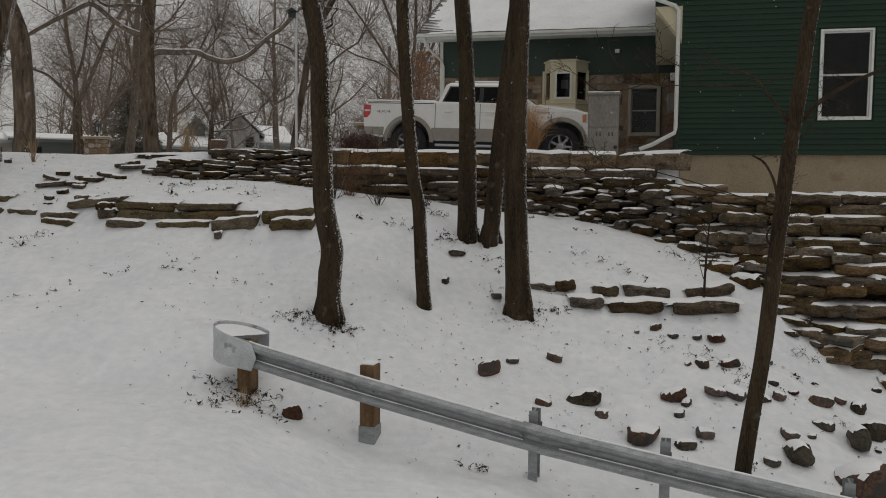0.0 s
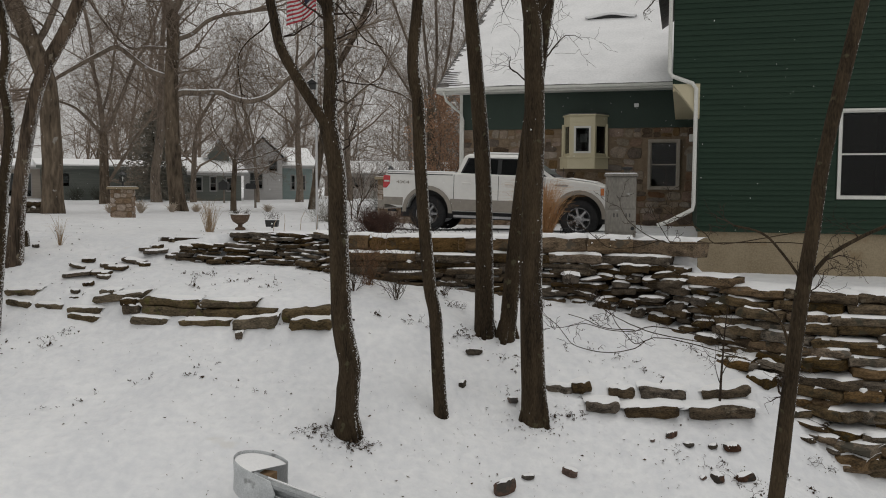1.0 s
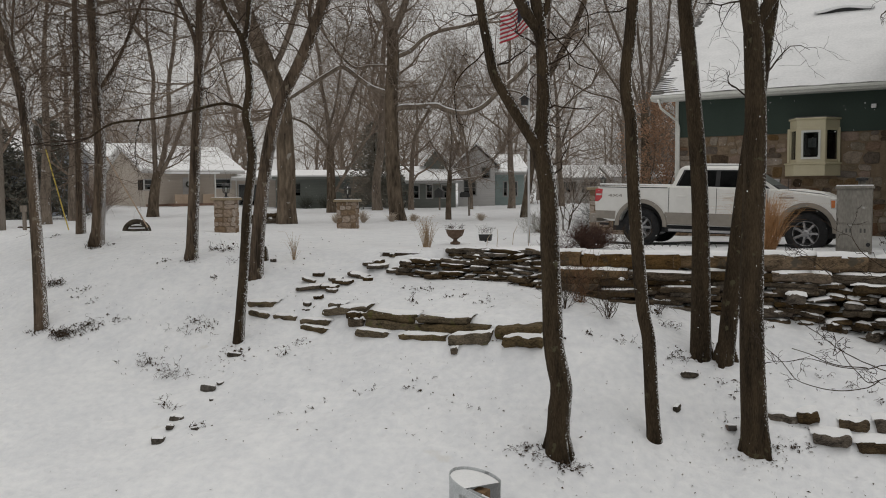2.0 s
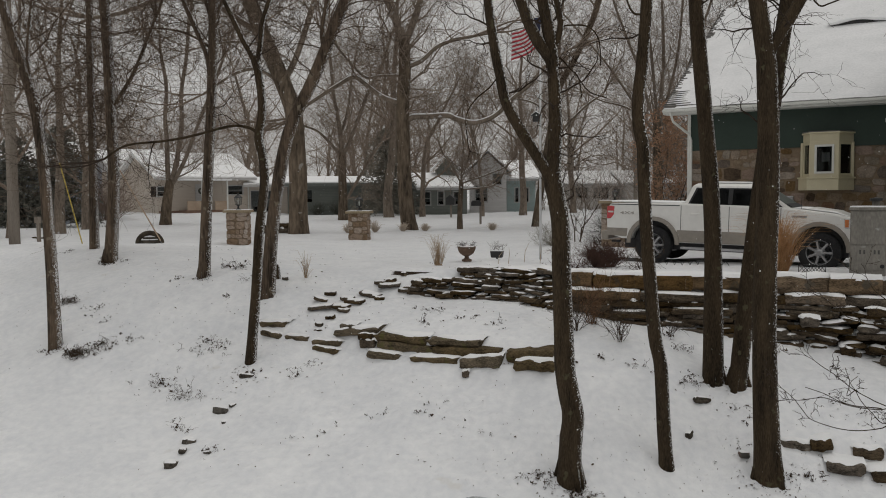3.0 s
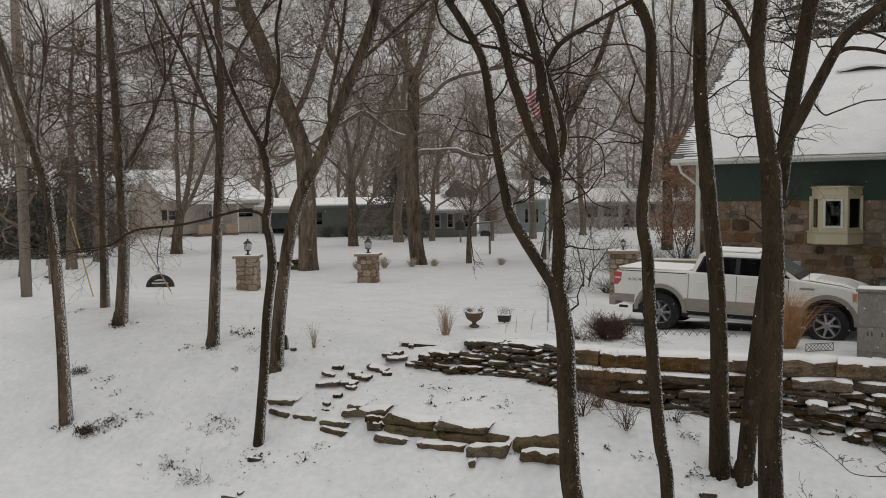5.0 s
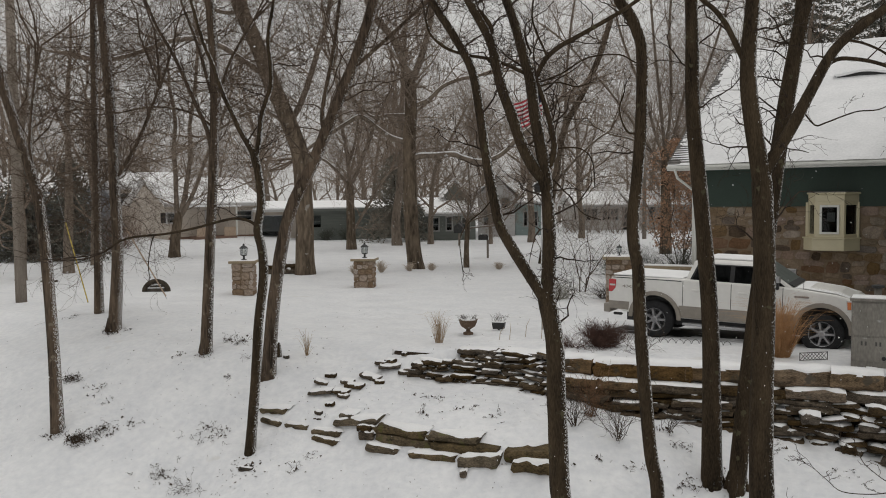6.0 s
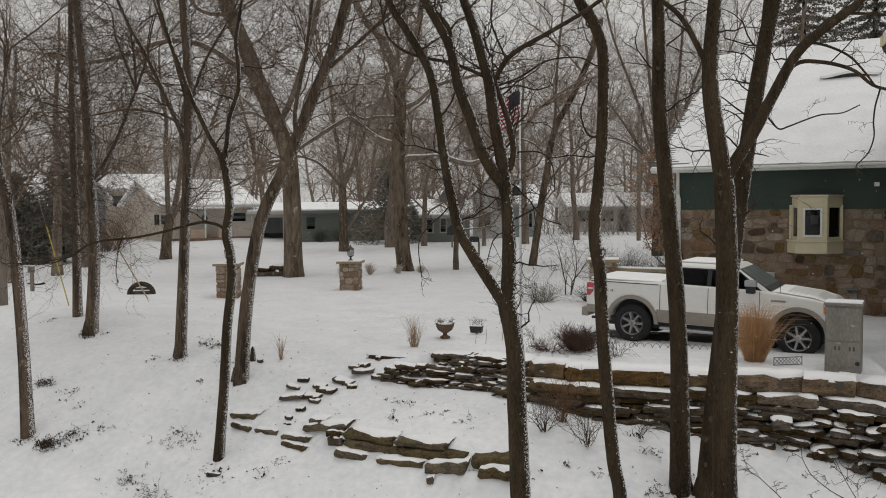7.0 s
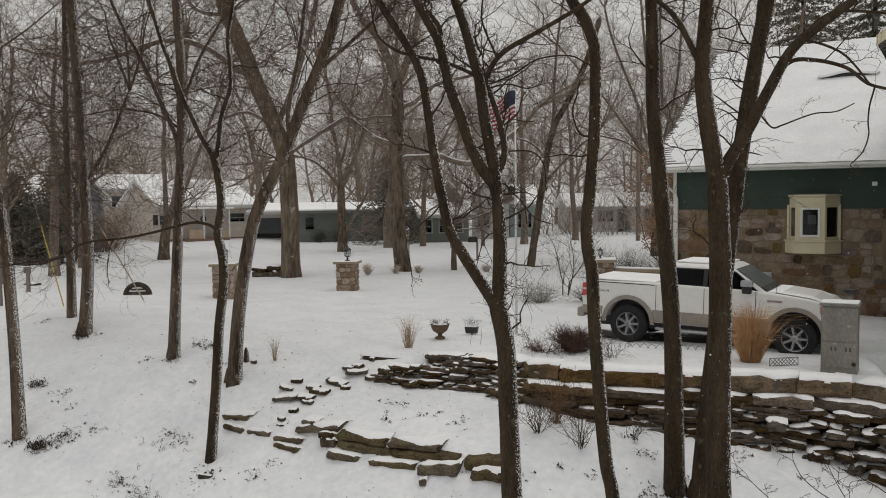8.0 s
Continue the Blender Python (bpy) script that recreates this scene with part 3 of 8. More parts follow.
# bay window: three faces on a boxed base
bay = empty("bay_window", pose((BAY[0] + BAY[1]) / 2, FY, 0))
bay.parent = house
tagged(bay, "cream bay window with three dark lights")
bd = 0.52
plan = [(-0.63, 0.0), (-0.37, -bd), (0.42, -bd), (0.76, 0.0)]
foot_plan = [(-0.75, 0.0), (-0.44, -bd), (0.42, -bd), (0.80, 0.0)]


def ring(z0, z1, grow, line):
    bm = bmesh.new()
    pts = [(x * grow, y * grow) for x, y in line]
    a, b = [bm.verts.new((x, y, z0)) for x, y in pts], [bm.verts.new((x, y, z1)) for x, y in pts]
    bm.faces.new(a[::-1]), bm.faces.new(b)
    for i in range(4):
        bm.faces.new((a[i], a[(i + 1) % 4], b[(i + 1) % 4], b[i]))
    return bm


part("base", ring(5.08, 5.42, 1.0, foot_plan), CREAM, bay, bevel=0.01)
part("sill", ring(5.42, 5.47, 1.05, foot_plan), CREAM, bay, bevel=0.01)
part("head", ring(6.52, 6.74, 1.0, plan), CREAM, bay, bevel=0.01)
part("roof", ring(6.74, 6.79, 1.07, plan), CREAM, bay, bevel=0.015)
part("roof_cover", ring(6.79, 6.82, 1.04, plan), SHINGLE, bay, "dark strip of shingles over the bay")
for x in (-0.69, 0.71):
    part("side_trim", boxes((x, x + 0.07, -0.05, 0.03, 5.47, 6.5)), CREAM, bay, bevel=0.008)
for i in range(3):
    (xa, ya), (xb, yb) = plan[i], plan[i + 1]
    ln = math.hypot(xb - xa, yb - ya)
    m = pose(xa, ya, 0, 0, 0, math.degrees(math.atan2(yb - ya, xb - xa)))
    e = 0.13 if i == 1 else 0.08
    light = empty("light", m)
    light.parent = bay
    part("frame", sheet_with_hole(0, ln, 5.47, 6.52, 0, 0.06, [(e, ln - e, 5.57, 6.42)]), CREAM, light, bevel=0.01)
    if i == 1:
        part("sash", sheet_with_hole(e, ln - e, 5.57, 6.42, -0.02, 0.03, [(e + 0.06, ln - e - 0.06, 5.63, 6.36)]), WHITE, light, "white inner sash")
    part("pane", boxes((e, ln - e, 0.03, 0.036, 5.57, 6.42)), PANE, light).visible_shadow = False
part("blind", boxes((-0.08, 0.14, -0.2, -0.19, 5.93, 6.2)), CURTAIN, bay, "pale card behind the glass")
# box behind the bay, its unlit gloom painted near-black
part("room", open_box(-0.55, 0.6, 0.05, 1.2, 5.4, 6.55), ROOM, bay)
# small lamp on the green band, meter box by the corner
part("flood_light", boxes((-1.62, -1.48, FY - 0.1, FY, 7.02, 7.14)), ALU, house, "small square flood light", bevel=0.01)
part("meter_box", boxes((0.0, 0.215, 5.6, 5.9, 4.95, 5.45)), CABINET, house, "grey electric meter box", bevel=0.015)
part("lamp_box", boxes((0.05, 0.215, 5.0, 5.2, 5.75, 5.95)), WHITE, house, "small wall lamp", bevel=0.015)


# ---- pickup truck ----
def arc(cx, cz, r, a0, a1, k=10):
    return [(cx + r * math.cos(radians(a0 + (a1 - a0) * i / k)), cz + r * math.sin(radians(a0 + (a1 - a0) * i / k))) for i in range(k + 1)]


def build_truck(m):
    """A crew-cab pickup: x forward from the rear bumper, near side at -y, z up from the tyre's foot."""
    truck = empty("pickup_truck", m, "white four-door pickup truck with beige lower sides", "pickup truck")
    RX, FX, WR, HW = 1.26, 4.94, 0.425, 0.98
    body = [(0.12, 0.66), (0.10, 1.00), (0.13, 1.30), (0.20, 1.40), (1.88, 1.43), (4.05, 1.40), (4.55, 1.36), (5.2, 1.29), (5.52, 1.22), (5.68, 1.10), (5.74, 0.90), (5.76, 0.62), (5.55, 0.50)]
    body += arc(FX, 0.47, 0.54, 8, 172) + [(4.35, 0.50), (1.9, 0.50)] + arc(RX, 0.47, 0.54, 8, 172) + [(0.5, 0.55)]
    part("body", prism(body, -HW, HW), PAINT, truck, "white painted body", bevel=0.05)
    # beige lower side, 4 mm proud
    for s in (-1, 1):
        y0, y1 = (-HW - 0.006, -HW + 0.02) if s < 0 else (HW - 0.02, HW + 0.006)
        part("lower_panel", prism([(1.83, 0.52), (4.37, 0.52), (4.37, 0.80), (1.83, 0.80)], y0, y1), SAND_PAINT, truck, "beige lower door panel")
        for cx in (RX, FX):
            outer, inner = arc(cx, 0.47, 0.635, -2, 182, 14), arc(cx, 0.47, 0.535, 182, -2, 14)
            part("wheel_arch", prism(outer + inner, -HW - 0.03 if s < 0 else HW - 0.02, -HW + 0.02 if s < 0 else HW + 0.03), SAND_PAINT, truck, "beige wheel arch trim", bevel=0.01)
        part("rear_quarter", prism([(0.13, 0.62), (0.62, 0.60), (0.64, 0.80), (0.13, 0.80)], y0, y1), SAND_PAINT, truck)
        part("side_step", boxes((1.95, 4.25, s * HW - 0.11 if s < 0 else HW - 0.03, s * HW + 0.03 if s < 0 else HW + 0.11, 0.36, 0.42)), CHROME, truck, "bright side step with snow", bevel=0.015)
    # cab
    bz = 1.40
    bm = bmesh.new()
    rings = []
    for x0, x1, hw, z in ((1.95, 4.32, 0.94, bz - 0.02), (2.12, 3.62, 0.80, 1.84), (2.22, 3.50, 0.74, 1.90), (2.5, 3.3, 0.5, 1.93)):
        rings.append([bm.verts.new(p) for p in ((x0, -hw, z), (x1, -hw, z), (x1, hw, z), (x0, hw, z))])
    for a, b in zip(rings, rings[1:]):
        for i in range(4):
            bm.faces.new((a[i], a[(i + 1) % 4], b[(i + 1) % 4], b[i]))
    bm.faces.new(rings[-1])
    part("cab", bm, PAINT, truck, "white cab with snow on the roof", bevel=0.02)
    part("roof_snow", boxes((2.3, 3.42, -0.68, 0.68, 1.915, 1.955)), SNOW_CAP, truck, bevel=0.02)

    def on_side(s, pts, out, mat, name, label=""):
        """A thin plate on the sloping cab side: pts are x and height share from belt to roof."""
        bm = bmesh.new()
        f, b = [], []
        for x, h in pts:
            z = bz + h * 0.44
            hw = 0.94 - (z - bz + 0.02) / 0.46 * 0.14
            f.append(bm.verts.new((x, s * (hw + out), z))), b.append(bm.verts.new((x, s * (hw - 0.02), z)))
        bm.faces.new(f), bm.faces.new(b[::-1])
        for i in range(len(f)):
            bm.faces.new((f[i], b[i], b[(i + 1) % len(f)], f[(i + 1) % len(f)]))
        return part(name, bm, mat, truck, label)

    for s in (-1, 1):
        # black surround whose middle paints the unlit cabin behind the side glass
        on_side(s, [(2.05, -0.01), (4.16, -0.01), (3.66, 0.87), (3.56, 0.92), (2.22, 0.92)], 0.002, DARK, "seal_backing", "black window surround and backing that paints the dark cabin")
        on_side(s, [(2.10, 0.03), (2.96, 0.03), (2.96, 0.86), (2.26, 0.86)], 0.006, CAR_GLASS, "side_window", "dark tinted rear door glass")
        on_side(s, [(3.06, 0.03), (4.10, 0.03), (3.66, 0.80), (3.56, 0.86), (3.06, 0.86)], 0.006, CAR_GLASS, "side_window", "front door glass")
        on_side(s, [(2.97, 0.0), (3.05, 0.0), (3.05, 0.9), (2.97, 0.9)], 0.009, DARK, "pillar", "black door pillar")
        y0, y1 = (-HW - 0.004, -HW + 0.01) if s < 0 else (HW - 0.01, HW + 0.004)
        for x in (1.915, 3.01, 4.12):
            part("door_seam", boxes((x - 0.006, x + 0.006, y0, y1, 0.54, 1.38)), DARK, truck)
        part("bed_seam", boxes((0.22, 1.88, y0, y1, 1.365, 1.385)), DARK, truck)
        for x in (2.14, 3.17):
            part("door_handle", boxes((x, x + 0.2, -HW - 0.035 if s < 0 else HW, -HW if s < 0 else HW + 0.035, 1.17, 1.21)), PAINT, truck, bevel=0.01)
        mir = part("mirror", boxes((3.86, 4.06, s * 1.02 - 0.06 - (0.12 if s < 0 else -0.12), s * 1.02 + 0.06 - (0.12 if s < 0 else -0.12), 1.34, 1.58)), DARK, truck, "black door mirror", bevel=0.03)
        part("mirror_cap", boxes((3.84, 4.08, s * 1.14 - 0.10, s * 1.14 + 0.10, 1.50, 1.63)), CHROME, mir, "bright mirror cap", bevel=0.015)
        tl = part("tail_light", prism([(0.115, 1.02), (0.115, 1.32), (0.19, 1.335), (0.30, 1.32), (0.285, 1.12), (0.20, 1.02)], *((-HW - 0.012, -HW + 0.05) if s < 0 else (HW - 0.05, HW + 0.012))), RED_LENS, truck, "red tail light", bevel=0.012)
        part("reverse_lamp", boxes((0.14, 0.28, y0 - (0.012 if s < 0 else -0.012), y1, 1.17, 1.21)), CLEAR_LENS, tl)
        hl = part("headlight", prism([(5.42, 0.98), (5.40, 1.19), (5.56, 1.19), (5.70, 1.08), (5.725, 0.96)], *((-HW - 0.012, -HW + 0.05) if s < 0 else (HW - 0.05, HW + 0.012))), CLEAR_LENS, truck, "clear headlight", bevel=0.012)
        part("turn_lamp", prism([(5.43, 1.0), (5.42, 1.16), (5.50, 1.16), (5.50, 1.0)], *((-HW - 0.018, -HW + 0.03) if s < 0 else (HW - 0.03, HW + 0.018))), AMBER_LENS, hl, "amber side lamp")
        part("badge", boxes((4.36, 4.66, y0 - (0.008 if s < 0 else -0.008), y1, 1.18, 1.22)), CHROME, truck, "narrow bright fender badge")
        for cx in (RX, FX):
            part("wheel_well", prism(arc(cx, 0.47, 0.54, -4, 184, 14), *((-HW + 0.30, -HW + 0.34) if s < 0 else (HW - 0.34, HW - 0.30))), DARK, truck)
            wheel = empty("wheel", pose(cx, s * (HW - 0.13), WR, 90 if s < 0 else -90, 0, 0))
            wheel.parent = truck
            part("tyre", lathe([(0.255, -0.13), (0.37, -0.14), (0.435, -0.11), (0.447, -0.06), (0.447, 0.06), (0.435, 0.11), (0.37, 0.14), (0.255, 0.13)], 40, True), RUBBER, wheel, smooth=True)
            rim = part("rim", lathe([(0.02, -0.02), (0.20, -0.02), (0.225, 0.06), (0.255, 0.125), (0.272, 0.138), (0.275, 0.10), (0.255, -0.1), (0.02, -0.1)], 32), CHROME, wheel, "bright alloy rim", smooth=False)
            part("hub", lathe([(0.075, 0.03), (0.075, 0.12), (0.05, 0.135), (0.0, 0.135)], 16), CHROME, rim)
            for i in range(7):
                sp = boxes((0.05, 0.26, -0.026, 0.026, 0.06, 0.115))
                bmesh.ops.rotate(sp, verts=sp.verts, cent=(0, 0, 0), matrix=Matrix.Rotation(2 * math.pi * i / 7, 3, "Z"))
                part("spoke", sp, CHROME, rim, bevel=0.012)
            for i in range(7):
                gap = lathe([(0.056, -0.018), (0.056, 0.0), (0.001, 0.0)], 8)
                bmesh.ops.translate(gap, verts=gap.verts, vec=(0.17 * math.cos((i + 0.5) * 2 * math.pi / 7), 0.17 * math.sin((i + 0.5) * 2 * math.pi / 7), 0))
                part("opening", gap, DARK, rim, "dark gap between spokes")
    # four-by-four lettering on the bed side
    cu = bpy.data.curves.new("bed_lettering", "FONT")
    cu.body, cu.size, cu.extrude, cu.align_x = "4X4", 0.13, 0.003, "CENTER"
    cu.materials.append(SAND_PAINT)
    tx = new("bed_lettering", cu)
    tx.parent = truck
    tx.matrix_basis = pose(0.62, -HW - 0.005, 1.14, 90, 0, 0) @ Matrix.Diagonal((1.6, 0.75, 1, 1))
    # glass front and back, bumpers, grille, bed cover, wipers, exhaust, underside
    def slope_plate(xa, za, xb, zb, ha, hb, out, mat, name, label):
        v = [(xa, -ha, za), (xa, ha, za), (xb, hb, zb), (xb, -hb, zb)]
        n = (Vector(v[1]) - Vector(v[0])).cross(Vector(v[3]) - Vector(v[0])).normalized() * out
        vv = v + [tuple(Vector(p) + n) for p in v]
        return part(name, mesh_from(name, vv, [(0, 1, 2, 3), (7, 6, 5, 4), (0, 4, 5, 1), (1, 5, 6, 2), (2, 6, 7, 3), (3, 7, 4, 0)], mat), None, truck, label)
    # surrounds run on under the glass as dark sheets for the unlit cabin
    slope_plate(4.31, 1.395, 3.645, 1.835, 0.88, 0.77, 0.003, DARK, "screen_seal_backing", "black screen surround and backing that paints the dark cabin")
    slope_plate(1.955, 1.44, 2.105, 1.82, 0.80, 0.72, -0.003, DARK, "rear_seal_backing", "black rear window surround and backing that paints the dark cabin")
    slope_plate(4.29, 1.405, 3.66, 1.825, 0.86, 0.75, 0.009, SCREEN_GLASS, "windscreen", "sloping windscreen")
    slope_plate(1.965, 1.45, 2.10, 1.80, 0.78, 0.70, -0.009, CAR_GLASS, "rear_window", "dark rear window")
    slope_plate(4.33, 1.395, 4.20, 1.46, 0.84, 0.82, 0.02, DARK, "cowl", "black cowl and wipers")
    part("rear_bumper", boxes((-0.02, 0.16, -0.96, 0.96, 0.50, 0.72)), SAND_PAINT, truck, "beige rear bumper", bevel=0.03)
    part("front_bumper", boxes((5.55, 5.89, -0.95, 0.95, 0.45, 0.74)), SAND_PAINT, truck, "beige front bumper", bevel=0.06)
    part("grille", boxes((5.68, 5.78, -0.55, 0.55, 0.78, 1.12)), CHROME, truck, "bright grille", bevel=0.02)
    part("tonneau_cover", boxes((0.2, 1.9, -0.93, 0.93, 1.425, 1.46)), SNOW_CAP, truck, "snow-covered bed cover", bevel=0.02)
    part("bonnet_snow", prism([(4.36, 1.375), (4.55, 1.375), (5.2, 1.305), (5.45, 1.24), (5.2, 1.318), (4.55, 1.39), (4.36, 1.39)], -0.86, 0.86), SNOW_CAP, truck, "thin snow on the bonnet")
    part("bonnet_bulge", prism([(4.5, 1.36), (4.7, 1.40), (5.25, 1.33), (5.5, 1.22)], -0.6, 0.6), PAINT, truck, bevel=0.04)
    part("exhaust", boxes((0.2, 0.42, -0.86, -0.78, 0.44, 0.50)), DARK, truck, bevel=0.02)
    part("underbody", boxes((0.5, 5.5, -0.7, 0.7, 0.32, 0.56), (1.1, 1.4, -0.75, 0.75, 0.34, 0.5), (4.8, 5.1, -0.75, 0.75, 0.34, 0.5)), DARK, truck, "dark axles and frame")
    part("antenna", boxes((4.52, 4.53, -0.86, -0.85, 1.36, 1.62)), DARK, truck)
    return truck


TRUCK_YAW = -13.6
tm = pose(-0.87, 20.9, 3.38, 0, 0, TRUCK_YAW) @ pose(0, 0, 0, 0, 1.5, 0) @ pose(-1.26, 0.98 - 0.0, 0)
build_truck(tm)

# a dark, snow-flecked patch laid on the drive below the truck
V, F = [], []
for i in range(25):
    for j in range(7):
        x, y = -1.5 + 5.6 * i / 24, -0.9 + 2.0 * j / 6
        p = pose(-0.87, 20.9, 0, 0, 0, TRUCK_YAW) @ Vector((x, y + 1.0, 0))
        edge = 0.0 if 0 < i < 24 and 0 < j < 6 else -0.08
        V.append((p.x + 0.1 * noise.noise((i, j, 1)), p.y + 0.1 * noise.noise((i, j, 5)), ground_z(p.x, p.y) + 0.012 + edge))
for i in range(24):
    for j in range(6):
        k = i * 7 + j
        F.append((k, k + 7, k + 8, k + 1))
DRIVE_DARK = material("dark_drive", (0.03, 0.03, 0.032), (0.075, 0.075, 0.078), 0.6, 3, 60, 0.3, spots=((0.6, 0.6, 0.62), 2.2, 0.6))
tagged(new("drive_patch", mesh_from("drive_patch", V, F, DRIVE_DARK, smooth=True)), "dark snow-flecked patch of the drive below the truck", "driveway", kind="structure")


# ---- guardrail ----
RAIL_A, RAIL_B = Vector((-2.40, 10.30, 0.735)), Vector((2.36, 8.76, -0.17))
rail_dir = (RAIL_B - RAIL_A).normalized()
rail_flat = Vector((rail_dir.x, rail_dir.y, 0)).normalized()
rail_out = Vector((rail_flat.y, -rail_flat.x, 0))
guardrail = empty("guardrail", Matrix.Identity(4), "galvanised steel guardrail with curled end on timber posts", "guardrail")


def rail_mid(s):
    """The rail's middle at s metres from the first post; it sags as the bank flattens."""
    z = lerp_line(s, [(-0.6, 0.86), (0, 0.735), (1.62, 0.395), (3.6, 0.03), (5.0, -0.17), (6.3, -0.34), (9, -0.7), (14, -1.35)])
    return Vector((RAIL_A.x, RAIL_A.y, 0)) + rail_flat * s + Vector((0, 0, z))


FROSTED_STEEL = material("frosted_steel", (0.42, 0.44, 0.45), (0.62, 0.64, 0.65), 0.55, 5, 50, 0.15, metal=0.1, spots=((0.28, 0.29, 0.29), 4, 0.62))
SLOT = material("dark_slot", (0.05, 0.045, 0.04), (0.10, 0.09, 0.08), 0.9, 8, 40, 0.1)
section = [(-0.155, 0.0), (-0.15, 0.022), (-0.118, 0.092), (-0.085, 0.098), (-0.06, 0.078), (-0.022, 0.0), (0.022, 0.0), (0.06, 0.078), (0.085, 0.098), (0.118, 0.092), (0.15, 0.022), (0.155, 0.0)]


def beam(stations):
    """A W-shaped beam through (place, outward) stations, 4 mm thick."""
    V, F = [], []
    k = len(section)
    for p, o in stations:
        for h, d in section:
            V.append(tuple(p + o * d + Vector((0, 0, h))))
        for h, d in section:
            V.append(tuple(p + o * (d - 0.005) + Vector((0, 0, h))))
    for i in range(len(stations) - 1):
        for j in range(k - 1):
            a = i * 2 * k + j
            F.append((a, a + 1, a + 2 * k + 1, a + 2 * k))
            b = a + k
            F.append((b, b + 2 * k, b + 2 * k + 1, b + 1))
        for j in (0, k - 1):
            a = i * 2 * k + j
            F.append((a, a + k, a + 3 * k, a + 2 * k))
    return mesh_from("beam", V, F, STEEL)


for a, b in ((-0.05, 3.75), (3.62, 7.6), (7.5, 12.0)):
    off = 0.006 if a > 0 and a < 7 else 0
    part("beam", beam([(rail_mid(a + (b - a) * i / 8) + rail_out * (0.10 + off), rail_out) for i in range(9)]), None, guardrail)
for a, b in ((0.15, 3.5), (3.9, 7.4), (7.7, 11.8)):
    V, F = [], []
    tube(V, F, [rail_mid(a + (b - a) * i / 24) + rail_out * 0.118 + Vector((0, 0, 0.153 + 0.004 * noise.noise((i * 1.3, a, 0)))) for i in range(25)], [0.013 + 0.008 * noise.noise((i * 0.9, a, 3)) for i in range(25)], 6)
    tube(V, F, [rail_mid(a + (b - a) * i / 24) + rail_out * 0.142 + Vector((0, 0, -0.034)) for i in range(25)], [0.007 + 0.007 * noise.noise((i * 1.1, a, 8)) for i in range(25)], 6)
    part("rail_snow", mesh_from("rail_snow", V, F, SNOW_CAP, smooth=True), None, guardrail)
# the curled end: a broad loop folded back behind the first post
V, F = [], []
k = 30
c = rail_mid(-0.08) - rail_out * 0.125
for i in range(k + 1):
    # a straight lap over the beam, then the loop round and back
    if i < 5:
        along, out = 0.30 * (1 - i / 5), 0.325
    else:
        a = math.pi * 1.2 * (i - 5) / (k - 5)
        along, out = -0.36 * math.sin(a), 0.325 * math.cos(a)
    lift = -0.22 * along
    tall = 0.8 + 0.2 * min(1, i / 8)
    point = 0.07 if i == 0 else 0.0
    for h, s in ((-0.205, 1), (-0.19, 1.02), (0.0, 1.0), (0.19, 1.02), (0.205, 1.0)):
        V.append(tuple(c + rail_flat * (along * s + point * (1 - abs(h) / 0.205)) + rail_out * out * s + Vector((0, 0, h * tall + lift))))
for i in range(k):
    for j in range(4):
        a = i * 5 + j
        F.append((a, a + 1, a + 6, a + 5))
end = part("end_terminal", mesh_from("end_terminal", V, F, FROSTED_STEEL, smooth=True), None, guardrail, "broad curled steel end piece")
mod = end.modifiers.new("thick", "SOLIDIFY")
mod.thickness = 0.006
loop = [V[i * 5 + 2] for i in range(5, k + 1)]
ctr = Vector((sum(p[0] for p in loop) / len(loop), sum(p[1] for p in loop) / len(loop), 0))
cap = [(ctr.x + (p[0] - ctr.x) * 0.96, ctr.y + (p[1] - ctr.y) * 0.96, p[2] + 0.165) for p in loop]
part("end_snow", mesh_from("end_snow", cap + [(ctr.x, ctr.y, sum(p[2] for p in cap) / len(cap) + 0.05)], [(i, i + 1, len(cap)) for i in range(len(cap) - 1)] + [(len(cap) - 1, 0, len(cap))], SNOW_CAP, smooth=True), None, guardrail)
